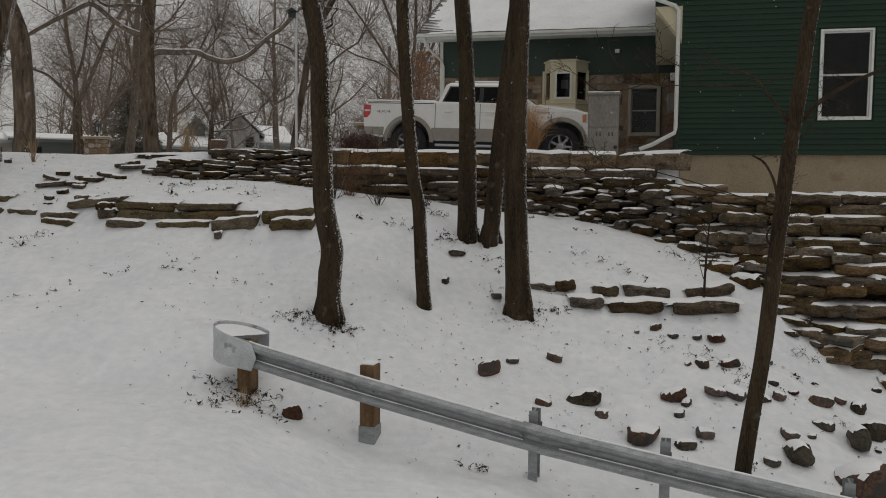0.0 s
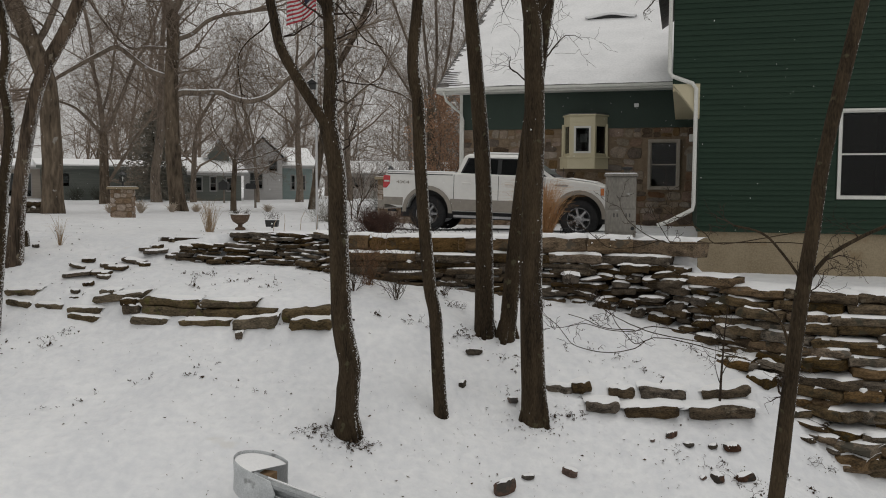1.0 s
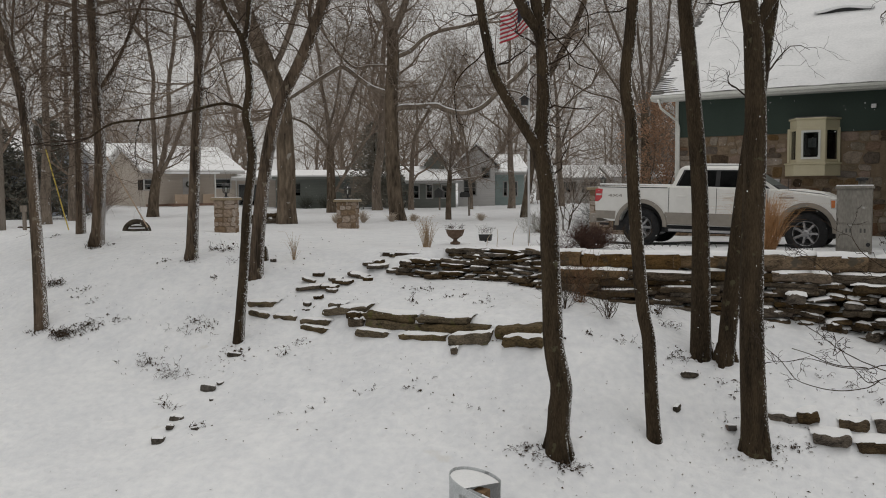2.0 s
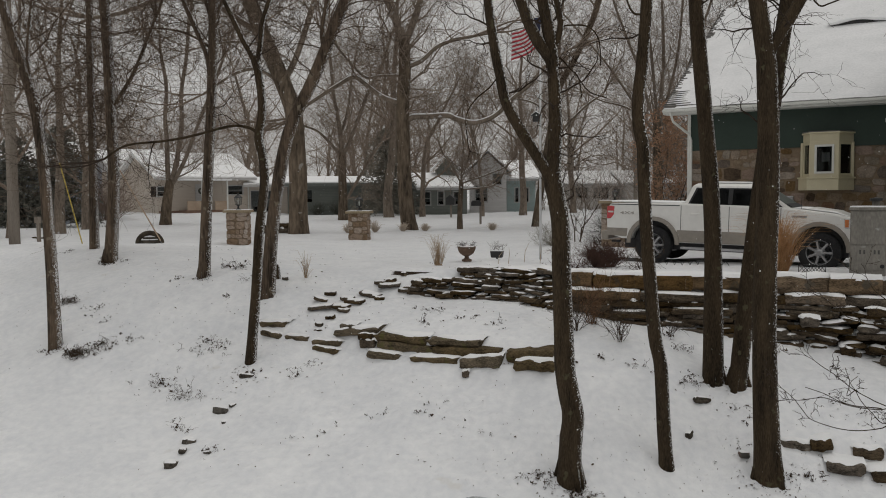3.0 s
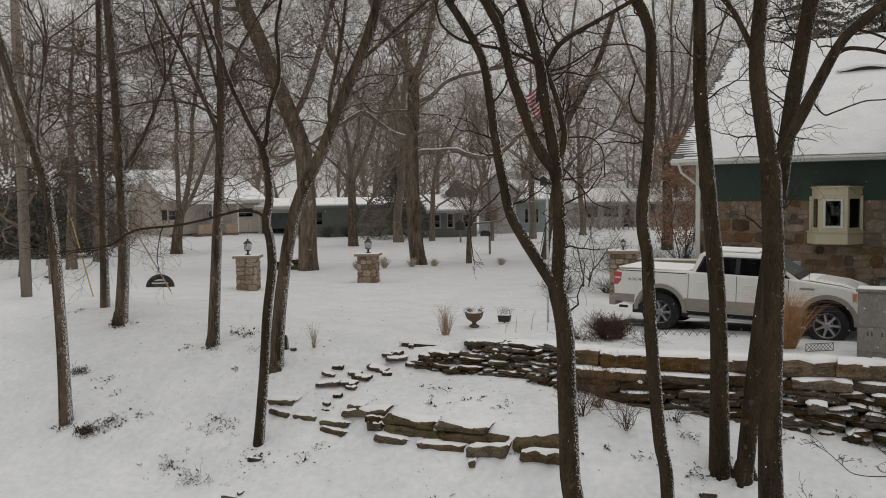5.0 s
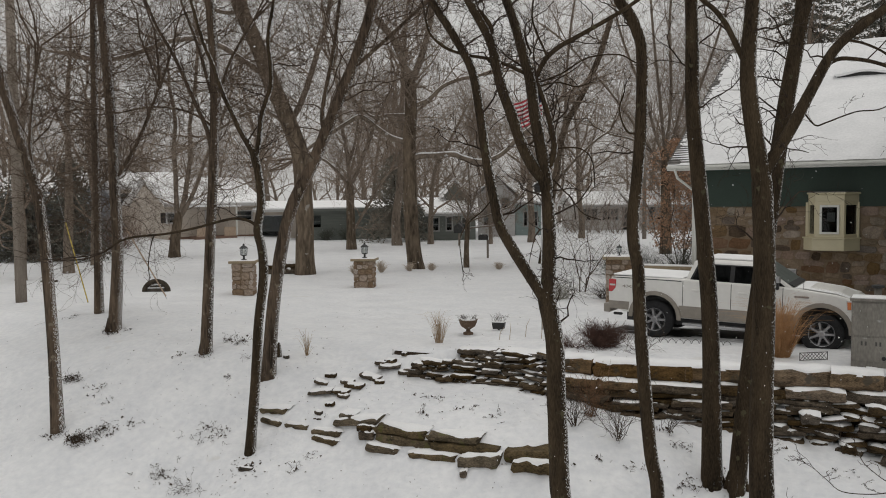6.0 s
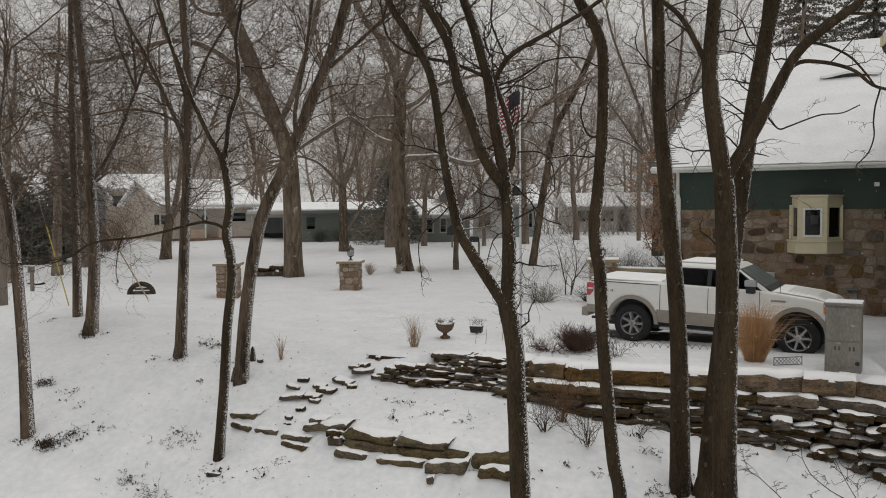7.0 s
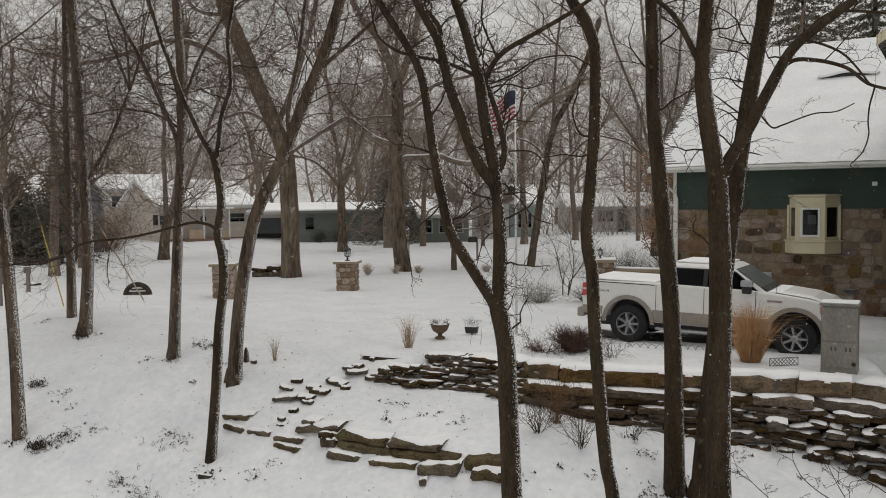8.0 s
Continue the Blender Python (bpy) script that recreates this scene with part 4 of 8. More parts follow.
for i, s in enumerate((0.0, 1.62, 3.58, 4.98, 6.75, 8.6)):
    p = rail_mid(s) - rail_out * 0.10
    gz = ground_z(p.x, p.y)
    top = p.z + (0.26 if i != 0 else 0.1)
    yaw = math.degrees(math.atan2(rail_flat.y, rail_flat.x))
    if i < 2:
        part("post", boxes((-0.09, 0.09, -0.1, 0.1, gz - 0.4 - p.z, top - p.z)), TIMBER, guardrail, "weathered brown timber post", bevel=0.008, m=pose(p.x, p.y, p.z, 0, 0, yaw))
        if i == 1:
            part("post_snow", boxes((-0.08, 0.08, -0.09, 0.09, top - p.z, top - p.z + 0.025)), SNOW_CAP, guardrail, bevel=0.012, m=pose(p.x, p.y, p.z, 0, 0, yaw))
            part("foot_sleeve", boxes((-0.098, 0.098, -0.108, 0.108, gz - 0.05 - p.z, gz + 0.16 - p.z)), STEEL, guardrail, "grey sleeve at the post's foot", m=pose(p.x, p.y, p.z, 0, 0, yaw))
    else:
        part("post", boxes((-0.008, 0.008, -0.075, 0.075, gz - 0.4 - p.z, top - p.z), (-0.05, 0.05, -0.083, -0.075, gz - 0.4 - p.z, top - p.z), (-0.05, 0.05, 0.075, 0.083, gz - 0.4 - p.z, top - p.z)), STEEL, guardrail, "steel I-section post", m=pose(p.x, p.y, p.z, 0, 0, yaw))
        part("block", boxes((-0.06, 0.06, 0.09, 0.12, -0.1, 0.1)), TIMBER, guardrail, m=pose(p.x, p.y, p.z, 0, 0, yaw))
    for ds in (-0.1, 0.12):
        q = rail_mid(s + ds) + rail_out * 0.118
        part("bolt", lathe([(0.018, 0), (0.016, 0.012), (0.0, 0.016)], 8), STEEL, guardrail, m=Matrix.Translation(q) @ rail_out.to_track_quat("Z", "Y").to_matrix().to_4x4())


# slots of the splice, in two rows, each drawn as a small dark block
for row in (-0.012, 0.012):
    for j in range(6):
        q = rail_mid(0.96 + 0.055 * j) + rail_out * 0.103 + Vector((0, 0, row))
        part("slot", boxes((-0.013, 0.013, -0.004, 0.004, -0.005, 0.005)), SLOT, guardrail, m=Matrix.Translation(q) @ Matrix.Rotation(math.atan2(rail_flat.y, rail_flat.x), 4, "Z"))


# ---- stone gate pillars with lanterns ----
def stone_plate(rng, k=7):
    """A rough flat-faced stone about one unit across, 0.12 deep, front towards -y."""
    n = rng.randint(8, 11)
    pts = []
    skew = rng.uniform(-0.14, 0.14)
    for i in range(n):
        a = 2 * math.pi * (i + 0.5 * (rng.random() - 0.5)) / n
        c, s = math.cos(a), math.sin(a)
        q = 0.5 / (abs(c) ** 5 + abs(s) ** 5) ** 0.2 * (0.86 + 0.16 * rng.random())
        pts.append((c * q + skew * s * q, s * q))
    V = [(x, 0.5, z) for x, z in pts] + [(x, 0.0, z) for x, z in pts] + [(x * 0.9, -0.5 - 0.25 * rng.random(), z * 0.9) for x, z in pts]
    F = [tuple(range(2 * n, 3 * n))]
    for r in range(2):
        for i in range(n):
            a, b = r * n + i, r * n + (i + 1) % n
            F.append((a, b, b + n, a + n))
    return V, F


rng = random.Random(5)
PLATES = {}


def plate_mesh(mat, i):
    key = (mat.name, i)
    if key not in PLATES:
        V, F = stone_plate(random.Random(100 + i))
        PLATES[key] = mesh_from("stone", V, F, mat)
    return PLATES[key]


def stone_face(parent, m, width, height, size, mat, depth=0.05, holes=()):
    """Stones laid in rough courses over a face in its x and z, pressed into the mortar; a tall course here and there holds two small ones."""
    def one(cx, cz, ln, h):
        if not any(a - ln * 0.3 < cx < b + ln * 0.3 and c - h * 0.3 < cz < d + h * 0.3 for a, b, c, d in holes):
            kind = rng.choice(mat) if isinstance(mat, tuple) else mat
            part("stone", plate_mesh(kind, rng.randint(0, 17)), None, parent,
                 m=m @ pose(cx, 0, cz, 0, 12 * (rng.random() - 0.5), 0) @ Matrix.Diagonal((ln, depth * (0.8 + 0.5 * rng.random()), h, 1)))

    z = 0.0
    while z < height - 0.02:
        h = min(size * (0.65 + 0.85 * rng.random()), height - z)
        if height - z - h < size * 0.35:
            h = height - z
        x = 0.0
        while x < width - 0.02:
            ln = min(h * (0.7 + 1.2 * rng.random()), width - x)
            if width - x - ln < size * 0.35:
                ln = width - x
            dz = size * 0.14 * (rng.random() - 0.5)
            if h > size and rng.random() < 0.4:
                cut = rng.uniform(0.38, 0.62)
                one(x + ln / 2, z + dz + h * cut / 2, ln, h * cut * 1.02)
                one(x + ln * 0.5, z + dz + h * (1 + cut) / 2, ln * rng.uniform(0.85, 1.0), h * (1 - cut) * 1.02)
            else:
                one(x + ln / 2, z + dz + h / 2, ln * 1.01, h * rng.uniform(0.92, 1.06))
            x += ln
        z += h


def lantern(m, scale=1.0):
    lamp = empty("lantern", m @ Matrix.Scale(scale, 4), "black iron lantern with clear panes", "lantern", "pillar lanterns")
    part("foot", lathe([(0.09, 0), (0.09, 0.02), (0.035, 0.04), (0.03, 0.12), (0.075, 0.14), (0.10, 0.16)], 8), BLACK, lamp)
    for i in range(6):
        a = 2 * math.pi * i / 6
        V, F = [], []
        tube(V, F, [(0.095 * math.cos(a), 0.095 * math.sin(a), 0.15), (0.115 * math.cos(a), 0.115 * math.sin(a), 0.37)], [0.009, 0.009], 4)
        part("bar", mesh_from("bar", V, F, BLACK), None, lamp)
    part("pane", lathe([(0.085, 0.16), (0.105, 0.37), (0.102, 0.37), (0.082, 0.16)], 6, True), CLEAR_PANE, lamp).visible_shadow = False
    part("bulb", lathe([(0.0, 0.17), (0.018, 0.18), (0.02, 0.26), (0.028, 0.29), (0.0, 0.33)], 10), WHITE, lamp, "white frosted bulb", smooth=True)
    part("cap", lathe([(0.135, 0.37), (0.14, 0.385), (0.08, 0.44), (0.03, 0.47), (0.03, 0.51), (0.0, 0.53)], 8), BLACK, lamp)
    return lamp


def pillar(x, y, wide, high, yaw, sides=(0, 3), lamp=True, light=1.0):
    z = ground_z(x, y) - 0.05
    pil = empty("stone_pillar", pose(x, y, z, 0, 0, yaw), "tan fieldstone gate pillar with a flat cap", "stone pillar", "gate pillars")
    h = wide / 2
    part("core", boxes((-h + 0.03, h - 0.03, -h + 0.03, h - 0.03, -0.3, high)), MORTAR, pil)
    for k in sides:
        stone_face(pil, pose(0, 0, 0, 0, 0, 90 * k) @ pose(-h, -h + 0.02, 0), wide, high, 0.22, PILLAR_STONE, 0.032)
    part("cap", boxes((-h - 0.1, h + 0.1, -h - 0.1, h + 0.1, high, high + 0.09)), CONCRETE, pil, "flat stone cap", bevel=0.015)
    part("cap_snow", boxes((-h - 0.07, h + 0.07, -h - 0.07, h + 0.07, high + 0.09, high + 0.105)), SNOW_CAP, pil, bevel=0.007)
    if lamp:
        lantern(pose(x, y, z + high + 0.1, 0, 0, yaw), light)


pillar(-15.95, 27.95, 0.77, 1.2, 20, (0, 1, 3), light=1.15)
pillar(-12.5, 31.2, 0.76, 1.1, 12, (0, 1, 3), light=1.15)
pillar(-2.4, 28.4, 0.85, 1.45, 5, (0, 1, 3), light=0.7)
low_wall = empty("garden_wall", pose(-2.0, 28.2, 3.3, 0, 0, -12), "low fieldstone wall with a long snowy cap", "garden wall", kind="structure")
part("core", boxes((0.05, 3.7, 0.03, 0.42, -0.3, 1.12)), MORTAR, low_wall)
stone_face(low_wall, pose(0.05, 0.03, 0.0), 3.6, 1.1, 0.24, PILLAR_STONE, 0.05)
part("cap", boxes((-0.02, 3.75, -0.06, 0.5, 1.12, 1.22)), CONCRETE, low_wall, bevel=0.015)
part("cap_snow", boxes((0.0, 3.73, -0.03, 0.47, 1.22, 1.25)), SNOW_CAP, low_wall, bevel=0.012)
front_wall = empty("garden_wall", pose(-2.1, 27.5, 3.3, 0, 0, -12), "lower fieldstone wall with a long pale cap", "garden wall", kind="structure")
part("core", boxes((0.05, 4.2, 0.03, 0.38, -0.3, 0.78)), MORTAR, front_wall)
stone_face(front_wall, pose(0.05, 0.03, 0.0), 4.1, 0.76, 0.22, PILLAR_STONE, 0.05)
part("cap", boxes((-0.02, 4.25, -0.06, 0.46, 0.78, 0.88)), CONCRETE, front_wall, bevel=0.015)
part("cap_snow", boxes((0.0, 4.23, -0.03, 0.43, 0.88, 0.905)), SNOW_CAP, front_wall, bevel=0.012)

# ---- grey utility cabinet on its pad ----
VENT = material("vent_shadow", (0.06, 0.058, 0.054), (0.09, 0.088, 0.082), 0.8, 5, 40, 0.1)
cab = empty("utility_cabinet", pose(3.42, 18.2, 3.50, 0, 0, -12), "grey weathered metal utility cabinet with snow on top", "utility cabinet")
part("body", boxes((-0.37, 0.26, -0.26, 0.26, -0.2, 1.18)), CABINET, cab, bevel=0.012)
part("door", boxes((-0.355, 0.245, -0.275, -0.262, 0.52, 1.15)), CABINET, cab, bevel=0.006)
part("plinth_panel", boxes((-0.355, 0.245, -0.272, -0.262, 0.02, 0.49)), CABINET, cab, bevel=0.006)
part("lid", boxes((-0.40, 0.29, -0.29, 0.29, 1.18, 1.23)), CABINET, cab, bevel=0.01)
part("lid_snow", boxes((-0.38, 0.27, -0.27, 0.27, 1.23, 1.255)), SNOW_CAP, cab, bevel=0.01)
for x in (-0.2, -0.13, 0.05, 0.12):
    part("vent", boxes((x, x + 0.032, -0.276, -0.27, 0.33, 0.41)), VENT, cab)
part("knock_out", lathe([(0.04, 0), (0.04, 0.02), (0, 0.02)], 12), DARK, cab, m=pose(0.2, -0.27, 0.1, 90, 0, 0))
bollard = empty("pipe_bollard", pose(3.63, 19.0, ground_z(3.6, 19.0)), "grey capped pipe behind the cabinet", "pipe")
part("pipe", lathe([(0.07, -0.1), (0.07, 1.42)], 14), CABINET, bollard, smooth=True)
part("cap", lathe([(0.12, 1.42), (0.12, 1.47), (0.0, 1.49)], 14), BLACK, bollard)


# ---- trees ----
def twigs(V, F, rng, p, d, ln, r, level, spread=0.75, kids=(5, 5, 4), lift=0.12, droop=0.0, least=0.0035):
    """A branch with its side branches, level by level, down to the twigs."""
    k = (7, 6, 4, 3)[min(level, 3)] if droop else 5 if level == 0 else 4 if level == 1 else 3 if level < len(kids) else 1 if least > 0.008 else 2
    pts, rads = [p.copy()], [r]
    q, dd = p.copy(), d.normalized()
    spots = []
    for i in range(k):
        wild = 0.34 if droop else 0.26
        dd = (dd + Vector((rng.gauss(0, wild), rng.gauss(0, wild), rng.gauss(0, wild * 0.8) + lift - droop * i / k))).normalized()
        q = q + dd * (ln / k)
        pts.append(q.copy())
        rads.append(max(r * (1 - 0.78 * (i + 1) / k), least * 0.6))
        spots.append((q.copy(), dd.copy(), rads[-1]))
    tube(V, F, pts, rads, 5 if level == 0 else 4 if level == 1 and r > 0.02 else 3, cap=False)
    if level >= len(kids):
        return
    n = kids[level]
    for j in range(n):
        s = (j + 0.6 + 0.5 * rng.random()) / n * k
        i = min(int(s), k - 1)
        o, od, orr = spots[i]
        o = pts[i].lerp(pts[i + 1], s - int(s)) if i + 1 < len(pts) else o
        side = od.cross(Vector((rng.gauss(0, 1), rng.gauss(0, 1), rng.gauss(0, 1)))).normalized()
        nd = (od * (1 - spread * 0.45) + side * spread + Vector((0, 0, lift))).normalized()
        twigs(V, F, rng, o, nd, ln * (0.42 + 0.25 * rng.random()), max(orr * 0.7, least), level + 1, spread, kids, lift, droop, least)


def trunk_tube(V, F, pts, r0, r1, n=12, flare=True, seed=0, crotch=False):
    pts = smooth_line(pts, 4)
    total = len(pts) - 1
    rads = []
    for i in range(len(pts)):
        f = i / total
        r = r0 + (r1 - r0) * f
        if flare and i < 4:
            r *= 1 + 0.24 * (1 - i / 4) ** 2
        rads.append(r * (1 + 0.06 * noise.noise((i * 0.7, seed, 0))))
    if crotch:
        d = (pts[-1] - pts[-2]).normalized()
        tube(V, F, pts + [pts[-1] + d * r1 * 0.8, pts[-1] + d * r1 * 1.5], rads + [r1 * 0.82, r1 * 0.3], n)
    else:
        tube(V, F, pts, rads, n)
    return pts, rads


def limb(r, *line):
    return r, list(line)


GROWN = []


def grow(label, r, boughs, line_pts, *stems, far_one=False, mid_haze=False, sparse=False, steep=False, tiers=0):
    """A bare tree: its trunk's middle line, its great limbs; boughs: how many side branches, how long, from which share of the trunk upwards."""
    ti = len(GROWN)
    GROWN.append(label)
    trng = random.Random(40 + ti)
    base = line_pts[0]
    tree = empty("tree", Matrix.Identity(4), label, "tree", "bare trees on the bank")
    foot = ground_z(base[0], base[1])
    pts0 = [(base[0], base[1], min(base[2], foot) - 0.25)] + [p for p in line_pts if p[2] > foot + 0.1]
    V, F = [], []
    end_r = r * (0.62 if not stems else 0.74)
    pts, rads = trunk_tube(V, F, pts0, r, end_r, 16, True, ti, bool(stems))
    if not far_one and r > 0.12:
        # short root flares at the foot
        for k in range(5):
            a = trng.uniform(0, 6.28)
            d = Vector((math.cos(a), math.sin(a), 0))
            p = Vector((base[0], base[1], foot))
            q = p + d * r * 1.3
            tube(V, F, [p + Vector((0, 0, r * 1.9)) + d * r * 0.55, p + d * r * 1.0 + Vector((0, 0, r * 0.45)), (q.x, q.y, ground_z(q.x, q.y) - 0.05)], [r * 0.42, r * 0.36, r * 0.26], 8)
    part("trunk", mesh_from("trunk", V, F, BARK_BIG if far_one else BARK_MID if mid_haze else BARK, smooth=True), None, tree)
    V, F = [], []
    lines = [(pts, rads)]
    for sr, sp in stems:
        # root each limb inside the stem that bears it
        first = Vector(sp[0])
        bearer = min(lines, key=lambda q: min((p - first).length for p in q[0]))[0]
        near = min(range(len(bearer)), key=lambda i: (bearer[i] - first).length)
        inner = bearer[max(0, near - 1)]
        if (bearer[near] - first).length < 0.7 and (inner - first).length > 0.02:
            away = inner - first
            sp = [tuple(first + away.normalized() * min(0.45, away.length))] + list(sp)
        V2, F2 = [], []
        ps, rs = trunk_tube(V2, F2, sp, sr, sr * 0.6, 9, False, ti + 9)
        part("limb", mesh_from("limb", V2, F2, BARK_HAZE if far_one else BARK_MID if mid_haze else BARK, smooth=True), None, tree)
        lines.append((ps, rs))
        if far_one:
            # snow lying along the flatter stretches of the limb
            V3, F3 = [], []
            run = []
            for a, b, ra in zip(ps, ps[1:], rs):
                if abs((b - a).normalized().z) < 0.72:
                    run.append((a + Vector((0, 0, ra * 0.72)), ra * 0.62))
                elif len(run) > 1:
                    tube(V3, F3, [q[0] for q in run], [q[1] for q in run], 6)
                    run = []
            if len(run) > 1:
                tube(V3, F3, [q[0] for q in run], [q[1] for q in run], 6)
            if V3:
                part("limb_snow", mesh_from("limb_snow", V3, F3, SNOW_CAP, smooth=True), None, tree, "snow lying along the limb")
    count, length, low = boughs
    thickest = 0.05 if far_one else 0.017
    least = 0.0055 if far_one else 0.0042 if mid_haze else 0.0035
    for li, (ps, rs) in enumerate(lines):
        thin = rs[0] < 0.03
        m = len(ps) - 1
        n = 2 if thin or sparse and li == 0 and stems else count if li == 0 or sparse else 7
        for j in range(n):
            start = low if li == 0 else 0.25
            f = start + (1 - start) * (j + trng.random() * 0.8) / n
            i = min(int(f * m), m - 1)
            a = trng.uniform(0, 2 * math.pi)
            d = Vector((math.cos(a), math.sin(a), 0.35 + 0.5 * trng.random()))
            if steep:
                d = (ps[i + 1] - ps[i]).normalized() * 1.5 + d * 0.55
            twigs(V, F, trng, ps[i], d, (length if not thin else 0.26) * (0.6 + 0.7 * trng.random()), min(rs[i] * 0.36, thickest), 0, 0.85, (6, 5, 4) if far_one else (3, 2) if thin else (5, 4) if sparse else (6, 5, 3), 0.05, 0.0 if far_one else 0.2, least)
        if not (li == 0 and stems) and not any((Vector(sp[0]) - ps[-1]).length < 0.5 for _, sp in stems):
            d = (ps[-1] - ps[-2]).normalized()
            for j in range(2 if sparse else 3):
                twigs(V, F, trng, ps[-1], d + Vector((trng.gauss(0, 0.3), trng.gauss(0, 0.3), 0.1)), (length * 1.5 if not thin else 0.25), rs[-1] * 0.8, 0, 0.7, (3, 2) if thin else (5, 4) if sparse else (6, 5, 4), 0.08, 0.0, least)
    # level side branches in tiers up the trunk
    ps, rs = lines[0]
    for j in range(tiers):
        i = int((0.2 + 0.78 * j / tiers) * (len(ps) - 1))
        a = trng.uniform(0, 2 * math.pi)
        twigs(V, F, trng, ps[i].lerp(ps[min(i + 1, len(ps) - 1)], trng.random()), Vector((math.cos(a), math.sin(a), trng.uniform(-0.12, 0.22))), trng.uniform(1.2, 2.5), 0.013, 0, 0.6, (6, 4), 0.0, 0.1, least)
    part("crown", mesh_from("crown", V, F, TWIG_HAZE if far_one else TWIG_MID if mid_haze else TWIG), None, tree, "fine bare branches and twigs")


grow("dark bare forked tree standing on the snowy bank", 0.172, (7, 0.95, 0.9),
     [(-1.63, 12.2, 0.82), (-1.61, 12.2, 1.35), (-1.57, 12.2, 1.8), (-1.63, 12.2, 2.12), (-1.69, 12.2, 2.5), (-1.71, 12.2, 3.1), (-1.74, 12.2, 3.9), (-1.76, 12.19, 4.66), (-1.88, 12.19, 5.29)],
     limb(0.085, (-1.93, 12.1, 5.34), (-2.27, 12.0, 5.91), (-2.49, 11.93, 6.33), (-2.57, 11.91, 6.71), (-2.64, 11.89, 7.08), (-2.7, 11.87, 7.49), (-2.75, 11.85, 7.9), (-2.85, 11.82, 8.51), (-3.06, 11.76, 8.95), (-3.33, 11.68, 9.4), (-3.42, 11.65, 9.6), (-3.53, 11.61, 9.88)),
     limb(0.125, (-1.86, 12.17, 5.25), (-1.82, 12.13, 6.0), (-1.84, 12.13, 6.6), (-1.88, 12.12, 7.05)),
     limb(0.095, (-1.88, 12.12, 6.95), (-2.05, 12.07, 7.19), (-2.2, 12.02, 7.51), (-2.31, 11.99, 7.86), (-2.46, 11.94, 8.29), (-2.53, 11.92, 8.61), (-2.6, 11.9, 8.92), (-2.75, 11.85, 9.23), (-2.92, 11.8, 9.55), (-3.04, 11.76, 9.86)),
     limb(0.1, (-1.87, 12.13, 6.99), (-1.91, 12.11, 7.32), (-2.01, 12.08, 7.89), (-2.07, 12.06, 8.38), (-2.16, 12.03, 8.74), (-2.28, 12, 9.19), (-2.39, 11.96, 9.51), (-2.51, 11.93, 9.87)),
     limb(0.055, (-1.86, 12.13, 7.07), (-1.75, 12.16, 7.4), (-1.8, 12.15, 7.76), (-1.89, 12.12, 8.09), (-1.99, 12.09, 8.36), (-2.06, 12.07, 8.42)),
     limb(0.042, (-2.03, 12.08, 8.3), (-1.89, 12.12, 8.64), (-1.69, 12.18, 8.84), (-1.38, 12.28, 9.02), (-0.88, 12.43, 9.31), (-0.62, 12.51, 9.49), (-0.37, 12.59, 9.69)),
     limb(0.02, (-1.85, 12.13, 8.72), (-1.97, 12.09, 9.02), (-2.04, 12.07, 9.26), (-2.02, 12.08, 9.58)),
     limb(0.03, (-2.07, 12.06, 8.44), (-2.18, 12.03, 8.5), (-2.36, 11.97, 8.59), (-2.63, 11.89, 8.69), (-2.94, 11.79, 8.75), (-3.21, 11.71, 8.85), (-3.41, 11.65, 9.04), (-3.48, 11.63, 9.28)),
     limb(0.045, (-2.59, 11.9, 9.11), (-2.72, 11.86, 9.31), (-2.88, 11.81, 9.49), (-2.97, 11.78, 9.71)),
     limb(0.016, (-2, 12.09, 8.34), (-1.85, 12.13, 8.39), (-1.62, 12.2, 8.49), (-1.3, 12.3, 8.69), (-0.88, 12.43, 8.73), (-0.66, 12.5, 8.62)),
     limb(0.014, (-1.97, 12.09, 8.29), (-1.7, 12.18, 8.35), (-1.46, 12.25, 8.29), (-1.29, 12.31, 8.33)),
     limb(0.014, (-1.76, 12.16, 7.4), (-1.62, 12.2, 7.43), (-1.38, 12.28, 7.41), (-1.23, 12.32, 7.23), (-1.2, 12.33, 6.86)),
     limb(0.014, (-1.76, 12.16, 6.97), (-1.62, 12.2, 6.82), (-1.5, 12.24, 6.68), (-1.46, 12.25, 6.41)),
     limb(0.012, (-1.5, 12.24, 6.68), (-1.35, 12.29, 6.49), (-1.11, 12.36, 6.4)),
     limb(0.012, (-2.59, 11.9, 6.71), (-2.73, 11.86, 6.55), (-2.92, 11.8, 6.38), (-3.04, 11.76, 6.14), (-3.01, 11.77, 5.72)),
     sparse=True)
grow("slim bare tree with a crooked trunk", 0.105, (6, 1.1, 0.62),
     [(-0.25, 13, 1.0), (-0.31, 12.98, 1.5), (-0.34, 12.97, 2.1), (-0.37, 12.96, 2.5), (-0.45, 12.94, 2.9), (-0.53, 12.91, 3.8), (-0.59, 12.9, 4.6), (-0.62, 12.88, 5.22), (-0.64, 12.88, 5.71), (-0.7, 12.86, 6.04), (-0.71, 12.85, 6.45), (-0.66, 12.87, 6.93), (-0.6, 12.89, 7.82), (-0.59, 12.89, 8.78), (-0.65, 12.87, 9.09), (-0.77, 12.84, 9.37), (-0.91, 12.79, 9.57), (-1.05, 12.77, 10.1)],
     limb(0.02, (-0.66, 12.87, 7.62), (-0.77, 12.83, 7.66), (-0.85, 12.81, 7.78), (-0.9, 12.8, 8.02), (-0.83, 12.82, 8.26)),
     sparse=True)
